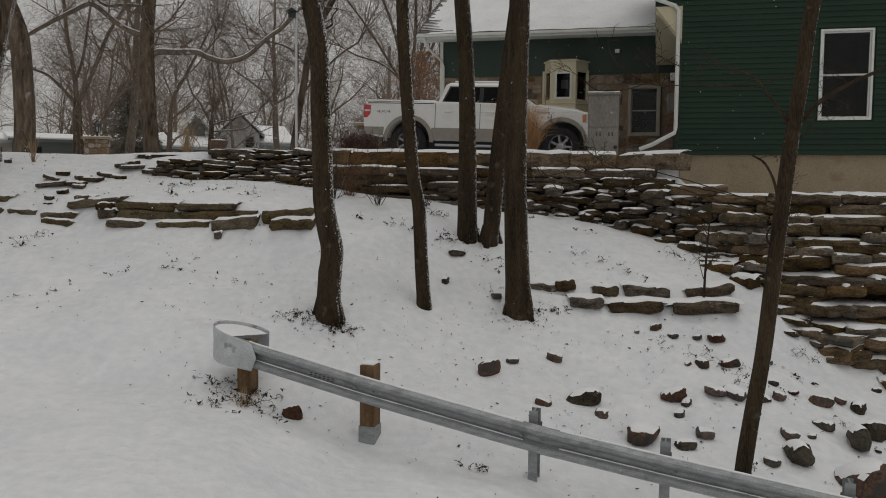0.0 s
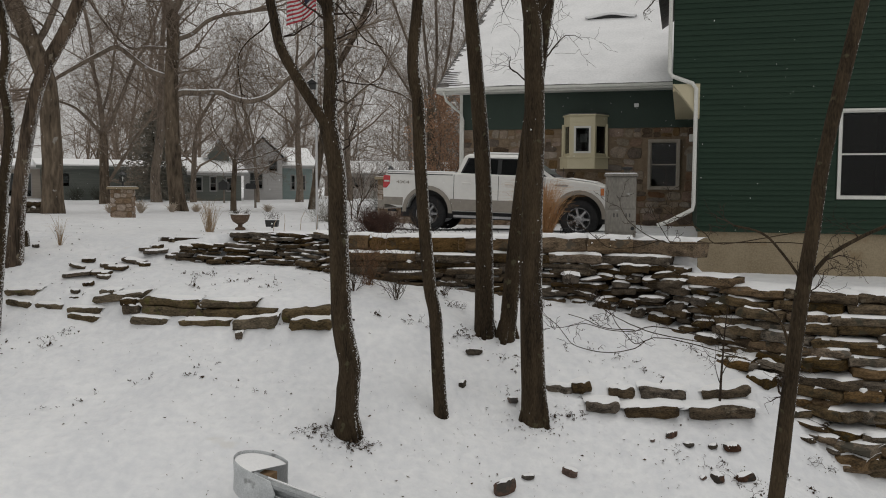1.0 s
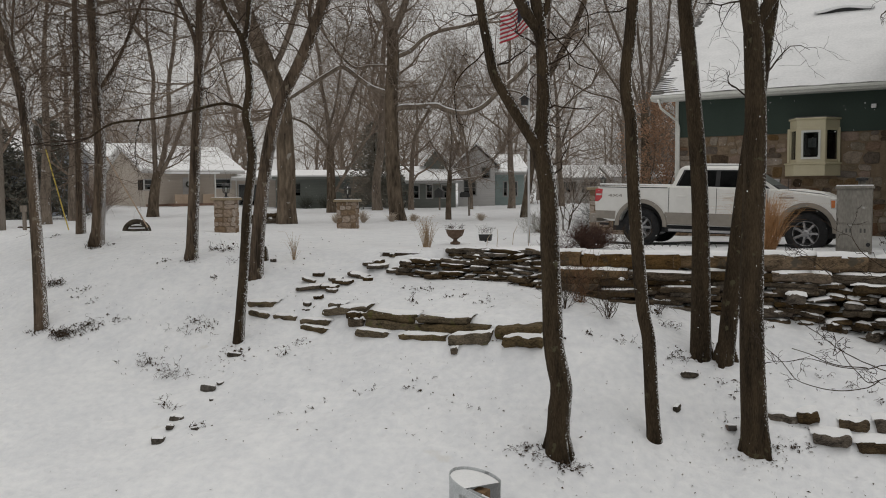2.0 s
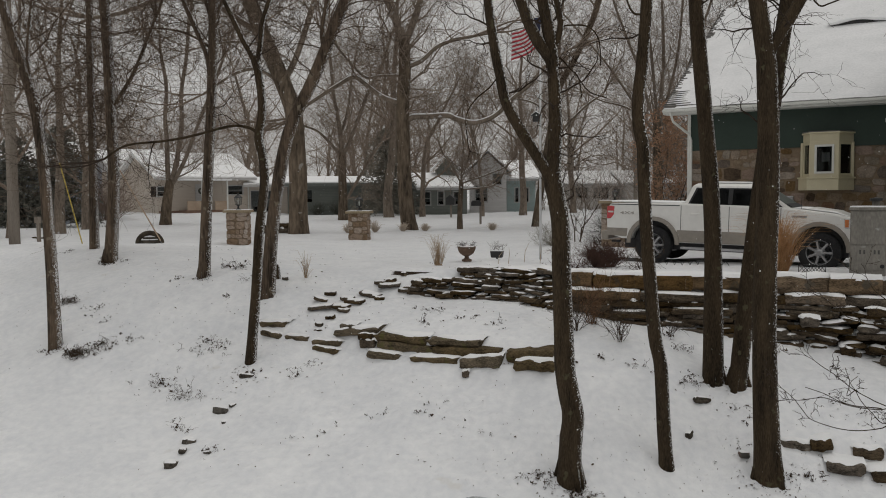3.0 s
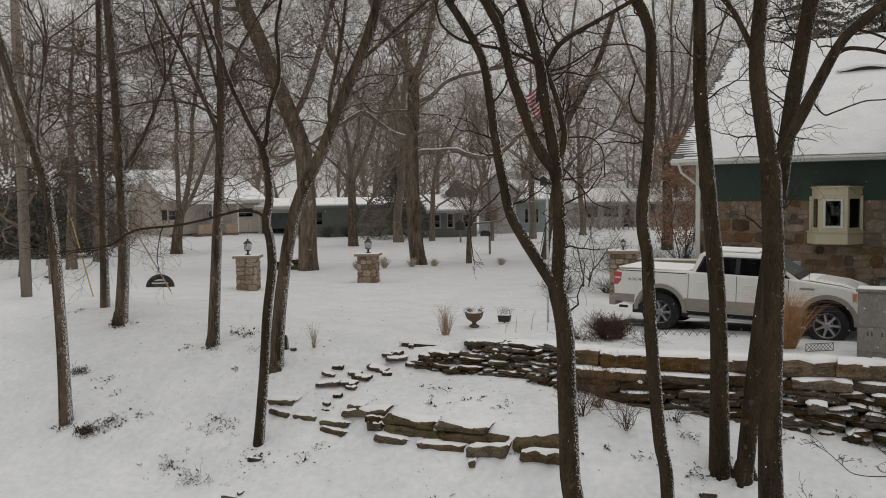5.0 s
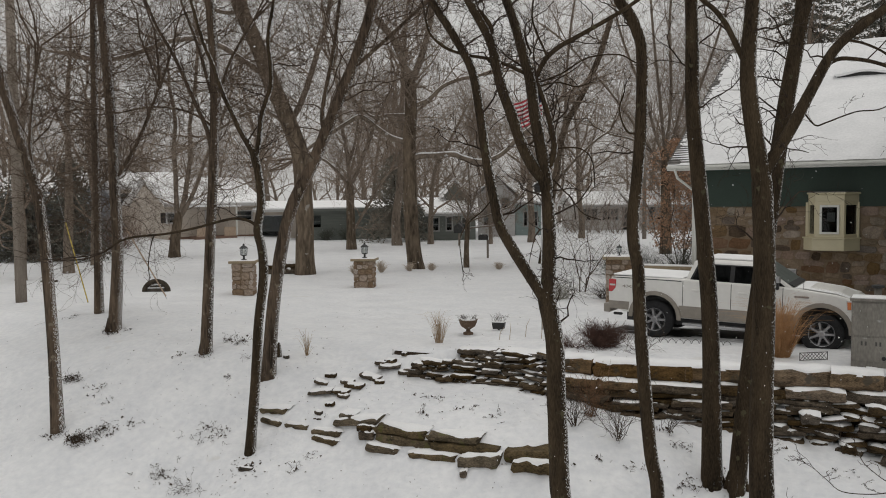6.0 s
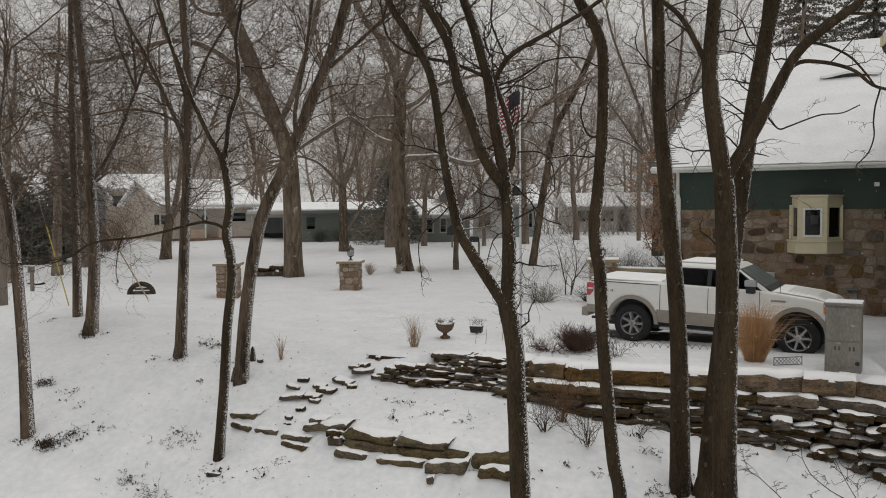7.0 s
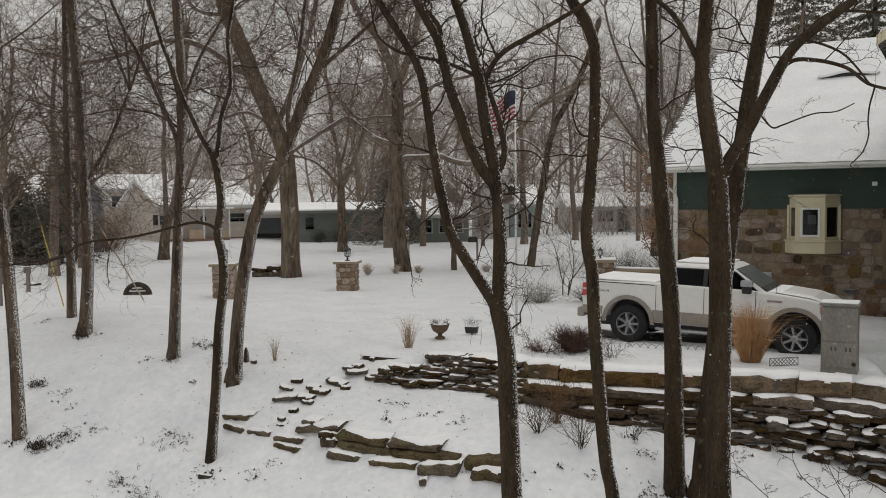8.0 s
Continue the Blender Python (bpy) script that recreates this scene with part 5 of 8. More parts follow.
grow("upright bare tree with snow-dusted bark", 0.155, (5, 1.5, 0.6),
     [(0.44, 15.1, 1.85), (0.4, 15.09, 4.41), (0.26, 15.04, 6.29), (0.09, 14.99, 8.14), (0.07, 14.99, 9.42), (0.02, 14.97, 10.69)],
     sparse=True)
grow("bare tree leaning behind a stouter one", 0.155, (6, 1.6, 0.55),
     [(0.84, 15.01, 1.88), (1.04, 15.08, 4.07), (1.26, 15.14, 5.92), (1.46, 15.2, 7.56), (1.65, 15.26, 8.83), (1.85, 15.33, 9.9), (2.06, 15.39, 10.7)],
     limb(0.06, (1.46, 15.2, 7.56), (1.61, 15.25, 8.56), (1.72, 15.29, 9.9)),
     sparse=True)
grow("stout bare tree that forks high up", 0.195, (2, 1.4, 0.85),
     [(1.22, 13.28, 0.67), (1.14, 13.27, 2.06), (1.11, 13.27, 3.39), (1.13, 13.21, 5.55), (1.08, 13.2, 6.91)],
     limb(0.15, (1.08, 13.2, 6.91), (0.92, 13.15, 7.94), (0.87, 13.13, 8.57), (0.93, 13.15, 9.5), (0.97, 13.16, 10.2)),
     limb(0.1, (1.16, 13.22, 7.15), (1.46, 13.31, 7.66), (1.75, 13.41, 8.24), (2.05, 13.5, 8.79), (2.42, 13.61, 9.13), (2.94, 13.78, 9.52)),
     limb(0.035, (1.87, 13.48, 8.5), (2.09, 13.55, 8.66), (2.36, 13.63, 8.66), (2.62, 13.71, 8.61), (2.85, 13.79, 8.52), (3.08, 13.86, 8.33), (3.33, 13.93, 8.25)),
     limb(0.014, (3.18, 13.89, 8.27), (3.12, 13.87, 8.03), (3.1, 13.86, 7.8), (3.11, 13.86, 7.6), (3.04, 13.84, 7.38), (2.92, 13.81, 7.24)),
     limb(0.022, (2.24, 13.6, 8.93), (2.47, 13.67, 8.88), (2.74, 13.75, 8.75), (2.93, 13.81, 8.56), (3.12, 13.87, 8.31)),
     limb(0.014, (1.6, 13.38, 7.95), (1.8, 13.46, 7.73), (1.95, 13.51, 7.76), (2.18, 13.58, 7.85), (2.4, 13.65, 7.92), (2.67, 13.73, 7.94), (2.91, 13.8, 8.05)),
     limb(0.05, (0.86, 13.15, 8.55), (0.67, 13.11, 8.97), (0.54, 13.07, 9.22), (0.39, 13.02, 9.4), (0.2, 12.96, 9.56), (0.01, 12.9, 9.83)),
     limb(0.03, (2.35, 13.63, 9.15), (2.61, 13.71, 9.32), (2.95, 13.82, 9.33), (3.32, 13.93, 9.3)),
     sparse=True)
grow("thin leaning bare tree behind the guardrail", 0.095, (3, 0.55, 0.4),
     [(3.37, 9.4, -0.58), (3.46, 9.4, 0.19), (3.57, 9.4, 0.96), (3.67, 9.4, 2.09), (3.77, 9.4, 3.14), (3.88, 9.4, 3.99), (3.97, 9.4, 4.77), (4.34, 9.43, 6.49), (4.42, 9.43, 6.9)],
     limb(0.018, (3.63, 9.4, 2.77), (3.51, 9.4, 3.01), (3.36, 9.38, 3.1)),
     limb(0.03, (3.78, 9.4, 3.26), (4.01, 9.4, 3.63), (4.37, 9.4, 3.87), (4.78, 9.4, 4.06)),
     limb(0.018, (3.77, 9.42, 3.40), (3.47, 9.3, 3.76), (3.25, 9.2, 3.93), (2.93, 9.1, 4.01)),
     limb(0.006, (3.68, 9.4, 2.35), (2.28, 9.15, 2.79), (1.93, 9.19, 2.67), (1.74, 9.23, 2.62), (1.59, 9.27, 2.61), (1.44, 9.31, 2.63), (1.28, 9.35, 2.68), (1.2, 9.39, 2.77), (1.12, 9.43, 2.87), (1.01, 9.47, 2.96)),
     limb(0.005, (1.92, 9.15, 2.73), (1.83, 9.19, 2.82), (1.74, 9.23, 2.92), (1.69, 9.27, 3.02), (1.65, 9.31, 3.09), (1.72, 9.35, 3.15)),
     limb(0.006, (3.7, 9.4, 2.5), (2.28, 9.15, 2.9), (1.93, 9.19, 2.86), (1.79, 9.23, 2.85), (1.64, 9.27, 2.86), (1.48, 9.31, 2.9), (1.38, 9.35, 2.91), (1.17, 9.39, 2.86)),
     limb(0.006, (3.71, 9.4, 2.55), (2.27, 9.1, 2.82), (1.92, 9.14, 2.92), (1.8, 9.18, 2.97), (1.68, 9.22, 3.03), (1.58, 9.26, 3.1), (1.48, 9.3, 3.18), (1.38, 9.34, 3.24), (1.31, 9.38, 3.29)),
     limb(0.006, (1.88, 9.15, 2.88), (1.68, 9.19, 2.88), (1.53, 9.23, 2.91), (1.4, 9.27, 2.97), (1.22, 9.31, 3.02)),
     limb(0.005, (1.66, 9.1, 3.06), (1.59, 9.14, 2.99), (1.62, 9.18, 3.12), (1.58, 9.22, 3.26)),
     limb(0.006, (3.86, 9.4, 3.8), (2.65, 9.15, 3.82), (2.31, 9.18, 3.81), (2.07, 9.21, 3.88), (1.87, 9.24, 4.02), (1.81, 9.27, 4.1), (1.77, 9.3, 4.18)),
     limb(0.006, (3.88, 9.4, 3.95), (2.84, 9.15, 3.81), (2.65, 9.18, 3.92), (2.5, 9.21, 4.02), (2.34, 9.24, 4.1), (2.22, 9.27, 4.19)),
     limb(0.005, (2.26, 9.15, 3.84), (2.14, 9.18, 4.04), (2.05, 9.21, 4.23)),
     limb(0.006, (2.16, 9.15, 3.84), (1.92, 9.18, 3.77), (1.64, 9.21, 3.76), (1.51, 9.24, 3.85), (1.4, 9.27, 3.94)),
     limb(0.004, (2.38, 9.15, 4.09), (2.26, 9.18, 4.05), (2.26, 9.21, 3.87)),
     sparse=True)
grow("slender bare tree with a wavy trunk", 0.1, (3, 1.2, 0.86),
     [(-8.17, 14.6, 1.9), (-8.07, 14.63, 2.65), (-7.99, 14.65, 3.52), (-7.93, 14.67, 4.39), (-7.82, 14.7, 5.25), (-7.84, 14.7, 5.79), (-7.91, 14.68, 6.16), (-7.84, 14.7, 6.59), (-7.84, 14.7, 6.96), (-7.89, 14.68, 7.39), (-7.95, 14.67, 7.62)],
     limb(0.06, (-7.94, 14.67, 7.58), (-8.04, 14.64, 7.79), (-8.17, 14.6, 8.03), (-8.37, 14.53, 8.51), (-8.52, 14.49, 8.87), (-8.64, 14.44, 9.3), (-8.83, 14.39, 9.81), (-9.09, 14.31, 10.86)),
     limb(0.055, (-7.91, 14.68, 7.54), (-7.84, 14.7, 7.92), (-7.8, 14.71, 8.28), (-7.71, 14.74, 8.6), (-7.61, 14.77, 8.91), (-7.61, 14.77, 9.39), (-7.64, 14.76, 9.8), (-7.55, 14.79, 10.32), (-7.46, 14.82, 10.94)),
     limb(0.033, (-7.91, 14.68, 6.21), (-8.02, 14.64, 6.32), (-8.16, 14.6, 6.37), (-8.36, 14.54, 6.39), (-8.67, 14.43, 6.32), (-9.08, 14.31, 6.21), (-9.6, 14.15, 6.11), (-10.31, 13.93, 6.03), (-10.74, 13.81, 5.77)),
     limb(0.014, (-9.8, 14.09, 6.08), (-9.89, 14.07, 5.82), (-9.93, 14.05, 5.49), (-9.91, 14.06, 5.28)),
     sparse=True)
grow("bare tree with a bent top on the slope", 0.125, (8, 2.0, 0.4),
     [(-12.75, 14.68, 1.91), (-12.79, 14.67, 4.04), (-12.95, 14.63, 6.63), (-13.32, 14.52, 8.14), (-13.66, 14.41, 9.41), (-13.9, 14.34, 10.33)],
     limb(0.05, (-12.92, 14.63, 6.75), (-13.1, 14.58, 7.91), (-12.93, 14.63, 9.41)),
     mid_haze=True)
grow("bare tree arching over the lawn", 0.145, (11, 2.3, 0.45),
     [(-8.87, 16.68, 2.95), (-8.7, 16.73, 4.55), (-8.36, 16.84, 6.38), (-7.81, 17.01, 7.58), (-7.33, 17.16, 8.77), (-6.84, 17.31, 9.95), (-6.48, 17.42, 11.13), (-6.24, 17.5, 12.07)],
     limb(0.06, (-7.57, 17.08, 8.05), (-7.62, 17.07, 8.65), (-7.36, 17.15, 9.96), (-7.16, 17.21, 11.49)),
     limb(0.05, (-7.02, 17.25, 9.48), (-6.44, 17.43, 10.01), (-5.63, 17.69, 10.77), (-5.17, 17.83, 11.23)),
     mid_haze=True)
grow("straight bare tree with many upper limbs", 0.125, (9, 2.2, 0.38),
     [(-10.94, 17.49, 3.24), (-10.78, 17.54, 5.58), (-10.65, 17.58, 7.54), (-10.57, 17.6, 9.47), (-10.64, 17.58, 11.38), (-10.66, 17.58, 12.39)],
     limb(0.06, (-10.73, 17.56, 8.25), (-10.89, 17.51, 8.7), (-11.1, 17.44, 9.22), (-11.3, 17.38, 9.73), (-11.5, 17.32, 10.18), (-11.77, 17.23, 10.69), (-12.02, 17.16, 11.27), (-12.19, 17.1, 11.78)),
     limb(0.05, (-10.63, 17.59, 9.08), (-10.77, 17.54, 9.72), (-10.92, 17.5, 10.3), (-11.11, 17.44, 10.88), (-11.28, 17.39, 11.38), (-11.39, 17.35, 11.89)),
     limb(0.03, (-10.65, 17.58, 8.44), (-11.11, 17.44, 8.77), (-11.6, 17.29, 8.9), (-12.09, 17.13, 8.91), (-12.72, 16.94, 8.79)),
     limb(0.05, (-10.6, 17.59, 8.82), (-10.21, 17.72, 9.97), (-9.69, 17.88, 10.86)),
     mid_haze=True)
grow("bare tree with reddish bark at its foot", 0.155, (8, 2.4, 0.35),
     [(-14.55, 18.85, 3.44), (-14.39, 18.9, 5.47), (-14.42, 18.89, 7.22), (-14.45, 18.88, 9.1), (-14.6, 18.84, 11.96), (-14.63, 18.83, 13.23)],
     limb(0.07, (-14.42, 18.89, 7.22), (-13.83, 19.08, 8.23), (-13.23, 19.26, 9.66)),
     mid_haze=True, tiers=54)
grow("narrow bare tree at the edge of the lawn", 0.12, (6, 2.0, 0.4),
     [(-16.03, 20.12, 3.59), (-15.99, 20.13, 6.17), (-15.97, 20.14, 9.28), (-15.91, 20.16, 12.35), (-15.9, 20.16, 13.57)],
     mid_haze=True, tiers=54)
grow("thick-trunked bare tree beside the gate pillars", 0.43, (5, 3.6, 0.6),
     [(-17.51, 36.13, 3.25), (-17.51, 36.13, 4.61), (-17.49, 36.14, 5.66), (-17.53, 36.12, 7.22), (-17.58, 36.11, 8.25), (-17.69, 36.07, 9.08), (-18.06, 35.96, 10.19), (-18.46, 35.83, 11.23), (-18.88, 35.7, 12.25), (-19.22, 35.6, 13.28), (-19.66, 35.46, 14.43), (-20.08, 35.33, 15.45), (-20.41, 35.23, 16.97), (-20.6, 35.17, 18.98)],
     limb(0.15, (-18.81, 35.73, 12.13), (-19.41, 35.54, 12.7), (-20.14, 35.31, 13.21), (-20.86, 35.09, 13.73), (-21.71, 34.83, 14.07), (-22.57, 34.56, 14.16), (-23.51, 34.27, 13.97), (-24.31, 34.02, 13.67), (-25.18, 33.75, 13.38), (-26.3, 33.41, 13.19)),
     limb(0.16, (-18.3, 36.41, 10.24), (-17.83, 36.55, 11.14), (-17.43, 36.67, 12.17), (-17.03, 36.8, 13.46), (-16.64, 36.92, 14.74), (-16.36, 37.01, 16.02), (-16.03, 37.11, 18.06), (-15.79, 37.18, 20.09)),
     limb(0.09, (-18.23, 35.9, 10.12), (-18.6, 35.79, 10.53), (-19.21, 35.6, 10.85), (-19.83, 35.41, 10.78), (-20.33, 35.26, 10.56), (-20.83, 35.1, 10.25), (-21.58, 34.87, 9.72)),
     limb(0.11, (-20.08, 35.33, 15.32), (-20.82, 35.1, 15.33), (-21.43, 34.92, 15.59), (-21.9, 34.77, 16.23), (-22.48, 34.59, 17.25)),
     limb(0.06, (-18.81, 35.72, 11.87), (-19.92, 35.38, 12.09), (-20.91, 35.08, 12.02), (-21.9, 34.77, 11.78)),
     far_one=True)
grow("tall bare tree with snow along a long limb", 0.38, (5, 3.2, 0.6),
     [(-13.2, 39.56, 3.31), (-13.35, 39.51, 4.36), (-13.44, 39.48, 5.74), (-13.48, 39.47, 7.11), (-13.49, 39.47, 8.47), (-13.47, 39.48, 9.83), (-13.38, 39.5, 10.92), (-13.39, 39.5, 12.27)],
     limb(0.24, (-13.39, 39.5, 12.22), (-13.67, 39.41, 13.21), (-14.02, 39.31, 14.16), (-14.45, 39.17, 14.83), (-15.09, 38.97, 15.64), (-15.58, 38.82, 17.11)),
     limb(0.2, (-13.36, 39.51, 12.32), (-13.1, 39.59, 12.94), (-12.77, 39.69, 13.88), (-12.5, 39.77, 14.95), (-12.31, 39.83, 16.28), (-12.08, 39.9, 18.14)),
     limb(0.13, (-13.5, 39.47, 9.4), (-14.3, 39.22, 9.7), (-14.89, 39.04, 10.12), (-15.46, 38.86, 10.61), (-15.82, 38.75, 10.72), (-16.38, 38.58, 10.4), (-16.82, 38.44, 10.13), (-17.43, 38.25, 9.73), (-18.09, 38.05, 9.28), (-18.62, 37.88, 8.79)),
     limb(0.13, (-13.38, 39.5, 10.78), (-13.23, 39.55, 11.18), (-12.58, 39.75, 11.5), (-11.92, 39.96, 12.12), (-11.14, 40.2, 12.46), (-10.22, 40.48, 12.64)),
     limb(0.15, (-13.3, 39.53, 8.61), (-13, 39.62, 8.79), (-12.34, 39.83, 8.81), (-11.43, 40.11, 8.86), (-10.98, 40.25, 8.67), (-10.25, 40.48, 8.5), (-9.59, 40.68, 8.65), (-9.07, 40.84, 8.97), (-8.41, 41.04, 9.65), (-7.62, 41.29, 10.32), (-6.97, 41.49, 11.13)),
     limb(0.08, (-13.43, 39.49, 10.78), (-14.41, 39.19, 10.79), (-15.14, 38.96, 10.71), (-15.71, 38.78, 11.21), (-16.35, 38.59, 12.02)),
     far_one=True)
grow("slanting bare tree on the far lawn", 0.19, (4, 2.4, 0.45),
     [(-7.73, 43.21, 3.33), (-7.53, 43.27, 4.57), (-7.34, 43.33, 5.85), (-7.2, 43.37, 6.85), (-6.97, 43.44, 8.13), (-6.8, 43.49, 9.35), (-6.47, 43.6, 10.53), (-6.01, 43.74, 11.37), (-5.46, 43.91, 12.49), (-4.87, 44.09, 13.89), (-4.38, 44.24, 15.56)],
     limb(0.08, (-7.06, 43.41, 7.42), (-6.43, 43.61, 8.21), (-5.74, 43.82, 8.97), (-5.06, 44.03, 9.61), (-4.38, 44.24, 10.08)),
     limb(0.09, (-6.67, 43.54, 9.97), (-6.55, 43.57, 11.1), (-6.52, 43.58, 12.22), (-6.44, 43.61, 13.63), (-6.27, 43.66, 15.3), (-5.99, 43.74, 17.24)),
     limb(0.06, (-6.89, 43.47, 8.7), (-7.38, 43.32, 9.35), (-7.92, 43.15, 9.7), (-8.6, 42.94, 9.85)),
     far_one=True)
grow("wide bare tree with many ascending limbs on the far lawn", 0.33, (0, 3.0, 0.8),
     [(-22.48, 53.2, 3.41), (-22.5, 53.2, 4.63), (-22.51, 53.19, 6.14), (-22.52, 53.19, 7.65)],
     limb(0.12, (-22.5, 53.19, 4.44), (-22.09, 53.32, 5.08), (-21.61, 53.47, 5.94), (-21.16, 53.61, 6.69), (-20.61, 53.78, 7.71), (-19.95, 53.98, 8.57)),
     limb(0.13, (-22.52, 53.19, 7.46), (-22.95, 53.06, 8.14), (-23.48, 52.89, 8.79), (-24.08, 52.7, 9.36), (-24.9, 52.45, 9.7)),
     limb(0.17, (-22.52, 53.19, 7.58), (-22.58, 53.17, 8.78), (-22.73, 53.12, 10.28), (-23, 53.04, 11.78), (-23.11, 53, 13.64), (-23.44, 52.9, 15.5)),
     limb(0.15, (-22.49, 53.2, 7.65), (-22.11, 53.31, 8.4), (-21.7, 53.44, 9.45), (-21.18, 53.6, 10.83), (-20.69, 53.75, 12.13), (-19.88, 54, 13.61), (-19.32, 54.18, 15.47)),
     limb(0.1, (-22.57, 53.17, 9.08), (-22.15, 53.3, 10.46), (-21.92, 53.37, 11.96), (-21.68, 53.45, 13.63), (-21.22, 53.59, 15.48)),
     far_one=True)
grow("bare tree dividing low before the tan house", 0.34, (0, 2.6, 0.8),
     [(-30.63, 44.96, 3.46), (-30.55, 44.99, 4.32), (-30.42, 45.02, 5.18), (-30.31, 45.06, 5.86)],
     limb(0.17, (-30.38, 45.04, 5.52), (-30.41, 45.03, 6.89), (-30.41, 45.03, 8.25), (-30.46, 45.01, 9.95), (-30.35, 45.05, 11.63), (-30.62, 44.96, 13.66)),
     limb(0.17, (-30.28, 45.07, 5.79), (-29.95, 45.17, 6.88), (-29.73, 45.24, 8.07), (-29.52, 45.3, 9.6), (-29.51, 45.31, 11.29), (-29.17, 45.41, 13.31), (-28.95, 45.48, 15.65)),
     limb(0.14, (-30.14, 45.11, 5.86), (-29.67, 45.26, 6.71), (-29.25, 45.39, 7.62), (-28.8, 45.53, 8.84), (-28.31, 45.68, 10.09), (-27.69, 45.87, 11.61), (-27.06, 46.06, 13.29)),
     limb(0.06, (-30.24, 45.08, 6.03), (-29.51, 45.31, 6.37), (-29.01, 45.46, 6.63)),
     far_one=True)
grow("young bare tree with spreading low limbs on the lawn", 0.14, (0, 1.3, 0.8),
     [(-10.95, 40.5, 3.32), (-10.94, 40.5, 4.32), (-10.88, 40.52, 5.29), (-10.88, 40.52, 5.65)],
     limb(0.045, (-10.88, 40.52, 5.54), (-10.46, 40.65, 5.73), (-9.93, 40.82, 5.89), (-9.4, 40.98, 6.11), (-8.79, 41.17, 6.38), (-8.2, 41.35, 7.06)),
     limb(0.045, (-10.88, 40.52, 5.26), (-10.2, 40.73, 5.34), (-9.48, 40.96, 5.44), (-9.05, 41.09, 5.77), (-8.79, 41.17, 6.29)),
     limb(0.05, (-10.91, 40.51, 5.65), (-11.14, 40.44, 6.12), (-11.43, 40.35, 6.68), (-11.69, 40.27, 7.01), (-11.9, 40.21, 7.65)),
     limb(0.05, (-10.88, 40.52, 5.71), (-10.82, 40.54, 6.54), (-10.76, 40.56, 7.36), (-10.83, 40.54, 8.46), (-10.69, 40.58, 9.83)),
     limb(0.04, (-10.85, 40.53, 5.85), (-10.53, 40.63, 6.67), (-10.31, 40.7, 7.49), (-9.99, 40.8, 8.45)),
     far_one=True)
grow("vase-shaped bare tree behind the stone house", 0.3, (0, 3.6, 0.8),
     [(-1.95, 51.24, 3.5), (-1.96, 51.24, 6.24), (-2, 51.23, 8.2), (-2.04, 51.21, 9.17)],
     limb(0.1, (-2.04, 51.21, 8.85), (-2.55, 51.06, 10.31), (-3.02, 50.91, 12.08), (-3.81, 50.67, 14.18), (-4.43, 50.47, 15.94), (-4.8, 50.36, 17.53)),
     limb(0.08, (-2.16, 51.18, 8.46), (-3.17, 50.87, 9.99), (-4.11, 50.57, 11.45), (-5.04, 50.29, 12.74), (-6.13, 49.95, 14.04), (-7.21, 49.61, 15.32)),
     limb(0.11, (-2.01, 51.22, 9.01), (-2.18, 51.17, 11.11), (-2.41, 51.1, 13.36), (-2.64, 51.03, 15.6), (-2.9, 50.95, 18.78)),
     limb(0.11, (-1.98, 51.23, 9.17), (-1.74, 51.31, 11.43), (-1.7, 51.32, 13.68), (-1.8, 51.29, 16.23), (-1.67, 51.33, 18.77)),
     limb(0.1, (-1.91, 51.25, 9.01), (-1.31, 51.44, 11.1), (-0.86, 51.58, 13.35), (-0.66, 51.64, 15.9), (-0.43, 51.71, 18.44)),
     limb(0.1, (-1.88, 51.26, 8.68), (-0.84, 51.59, 10.78), (-0.08, 51.82, 13.02), (0.68, 52.06, 15.26), (1.43, 52.29, 17.79)),
     limb(0.07, (-1.91, 51.25, 8.46), (-0.67, 51.64, 9.97), (0.55, 52.02, 12.05), (1.47, 52.3, 13.97), (2.37, 52.58, 16.2)),
     limb(0.07, (-2.1, 51.2, 8.46), (-2.85, 50.96, 9.34), (-3.79, 50.67, 10), (-5.03, 50.29, 10.33), (-5.97, 50, 10.82)),
     far_one=True, steep=True)


def big_tree(seed, high, r, clear=0.28, limbs=9, spread=0.9, lean=0.03, kids=(6, 5, 4), least=0.0065):
    """A full-grown bare tree round its own foot; returns trunk and crown meshes."""
    g = random.Random(seed)
    V, F = [], []
    p, line, d = Vector((0, 0, -0.3)), [], Vector((g.gauss(0, lean), g.gauss(0, lean), 1))
    for i in range(9):
        line.append(p.copy())
        p = p + d.normalized() * (high * 0.78 / 8)
        d += Vector((g.gauss(0, 0.09), g.gauss(0, 0.09), 0))
    pts, rads = trunk_tube(V, F, line, r, r * 0.18, 10, True, seed)
    m = len(pts) - 1
    trunk = (V, F)
    V, F = [], []
    for j in range(limbs):
        f = clear + (0.98 - clear) * (j + 0.5 * g.random()) / limbs
        i = min(int(f * m), m - 1)
        a = j * 2.4 + g.uniform(-0.5, 0.5)
        d = Vector((math.cos(a), math.sin(a), 0.55 + 0.6 * g.random() + f * 0.5))
        twigs(V, F, g, pts[i], d, high * (0.42 - 0.16 * f) * (0.8 + 0.5 * g.random()), rads[i] * 0.5, 0, spread, kids, 0.07, 0.0, least)
    return mesh_from("trunk", *trunk, BARK_HAZE, smooth=True), mesh_from("crown", V, F, TWIG_HAZE)


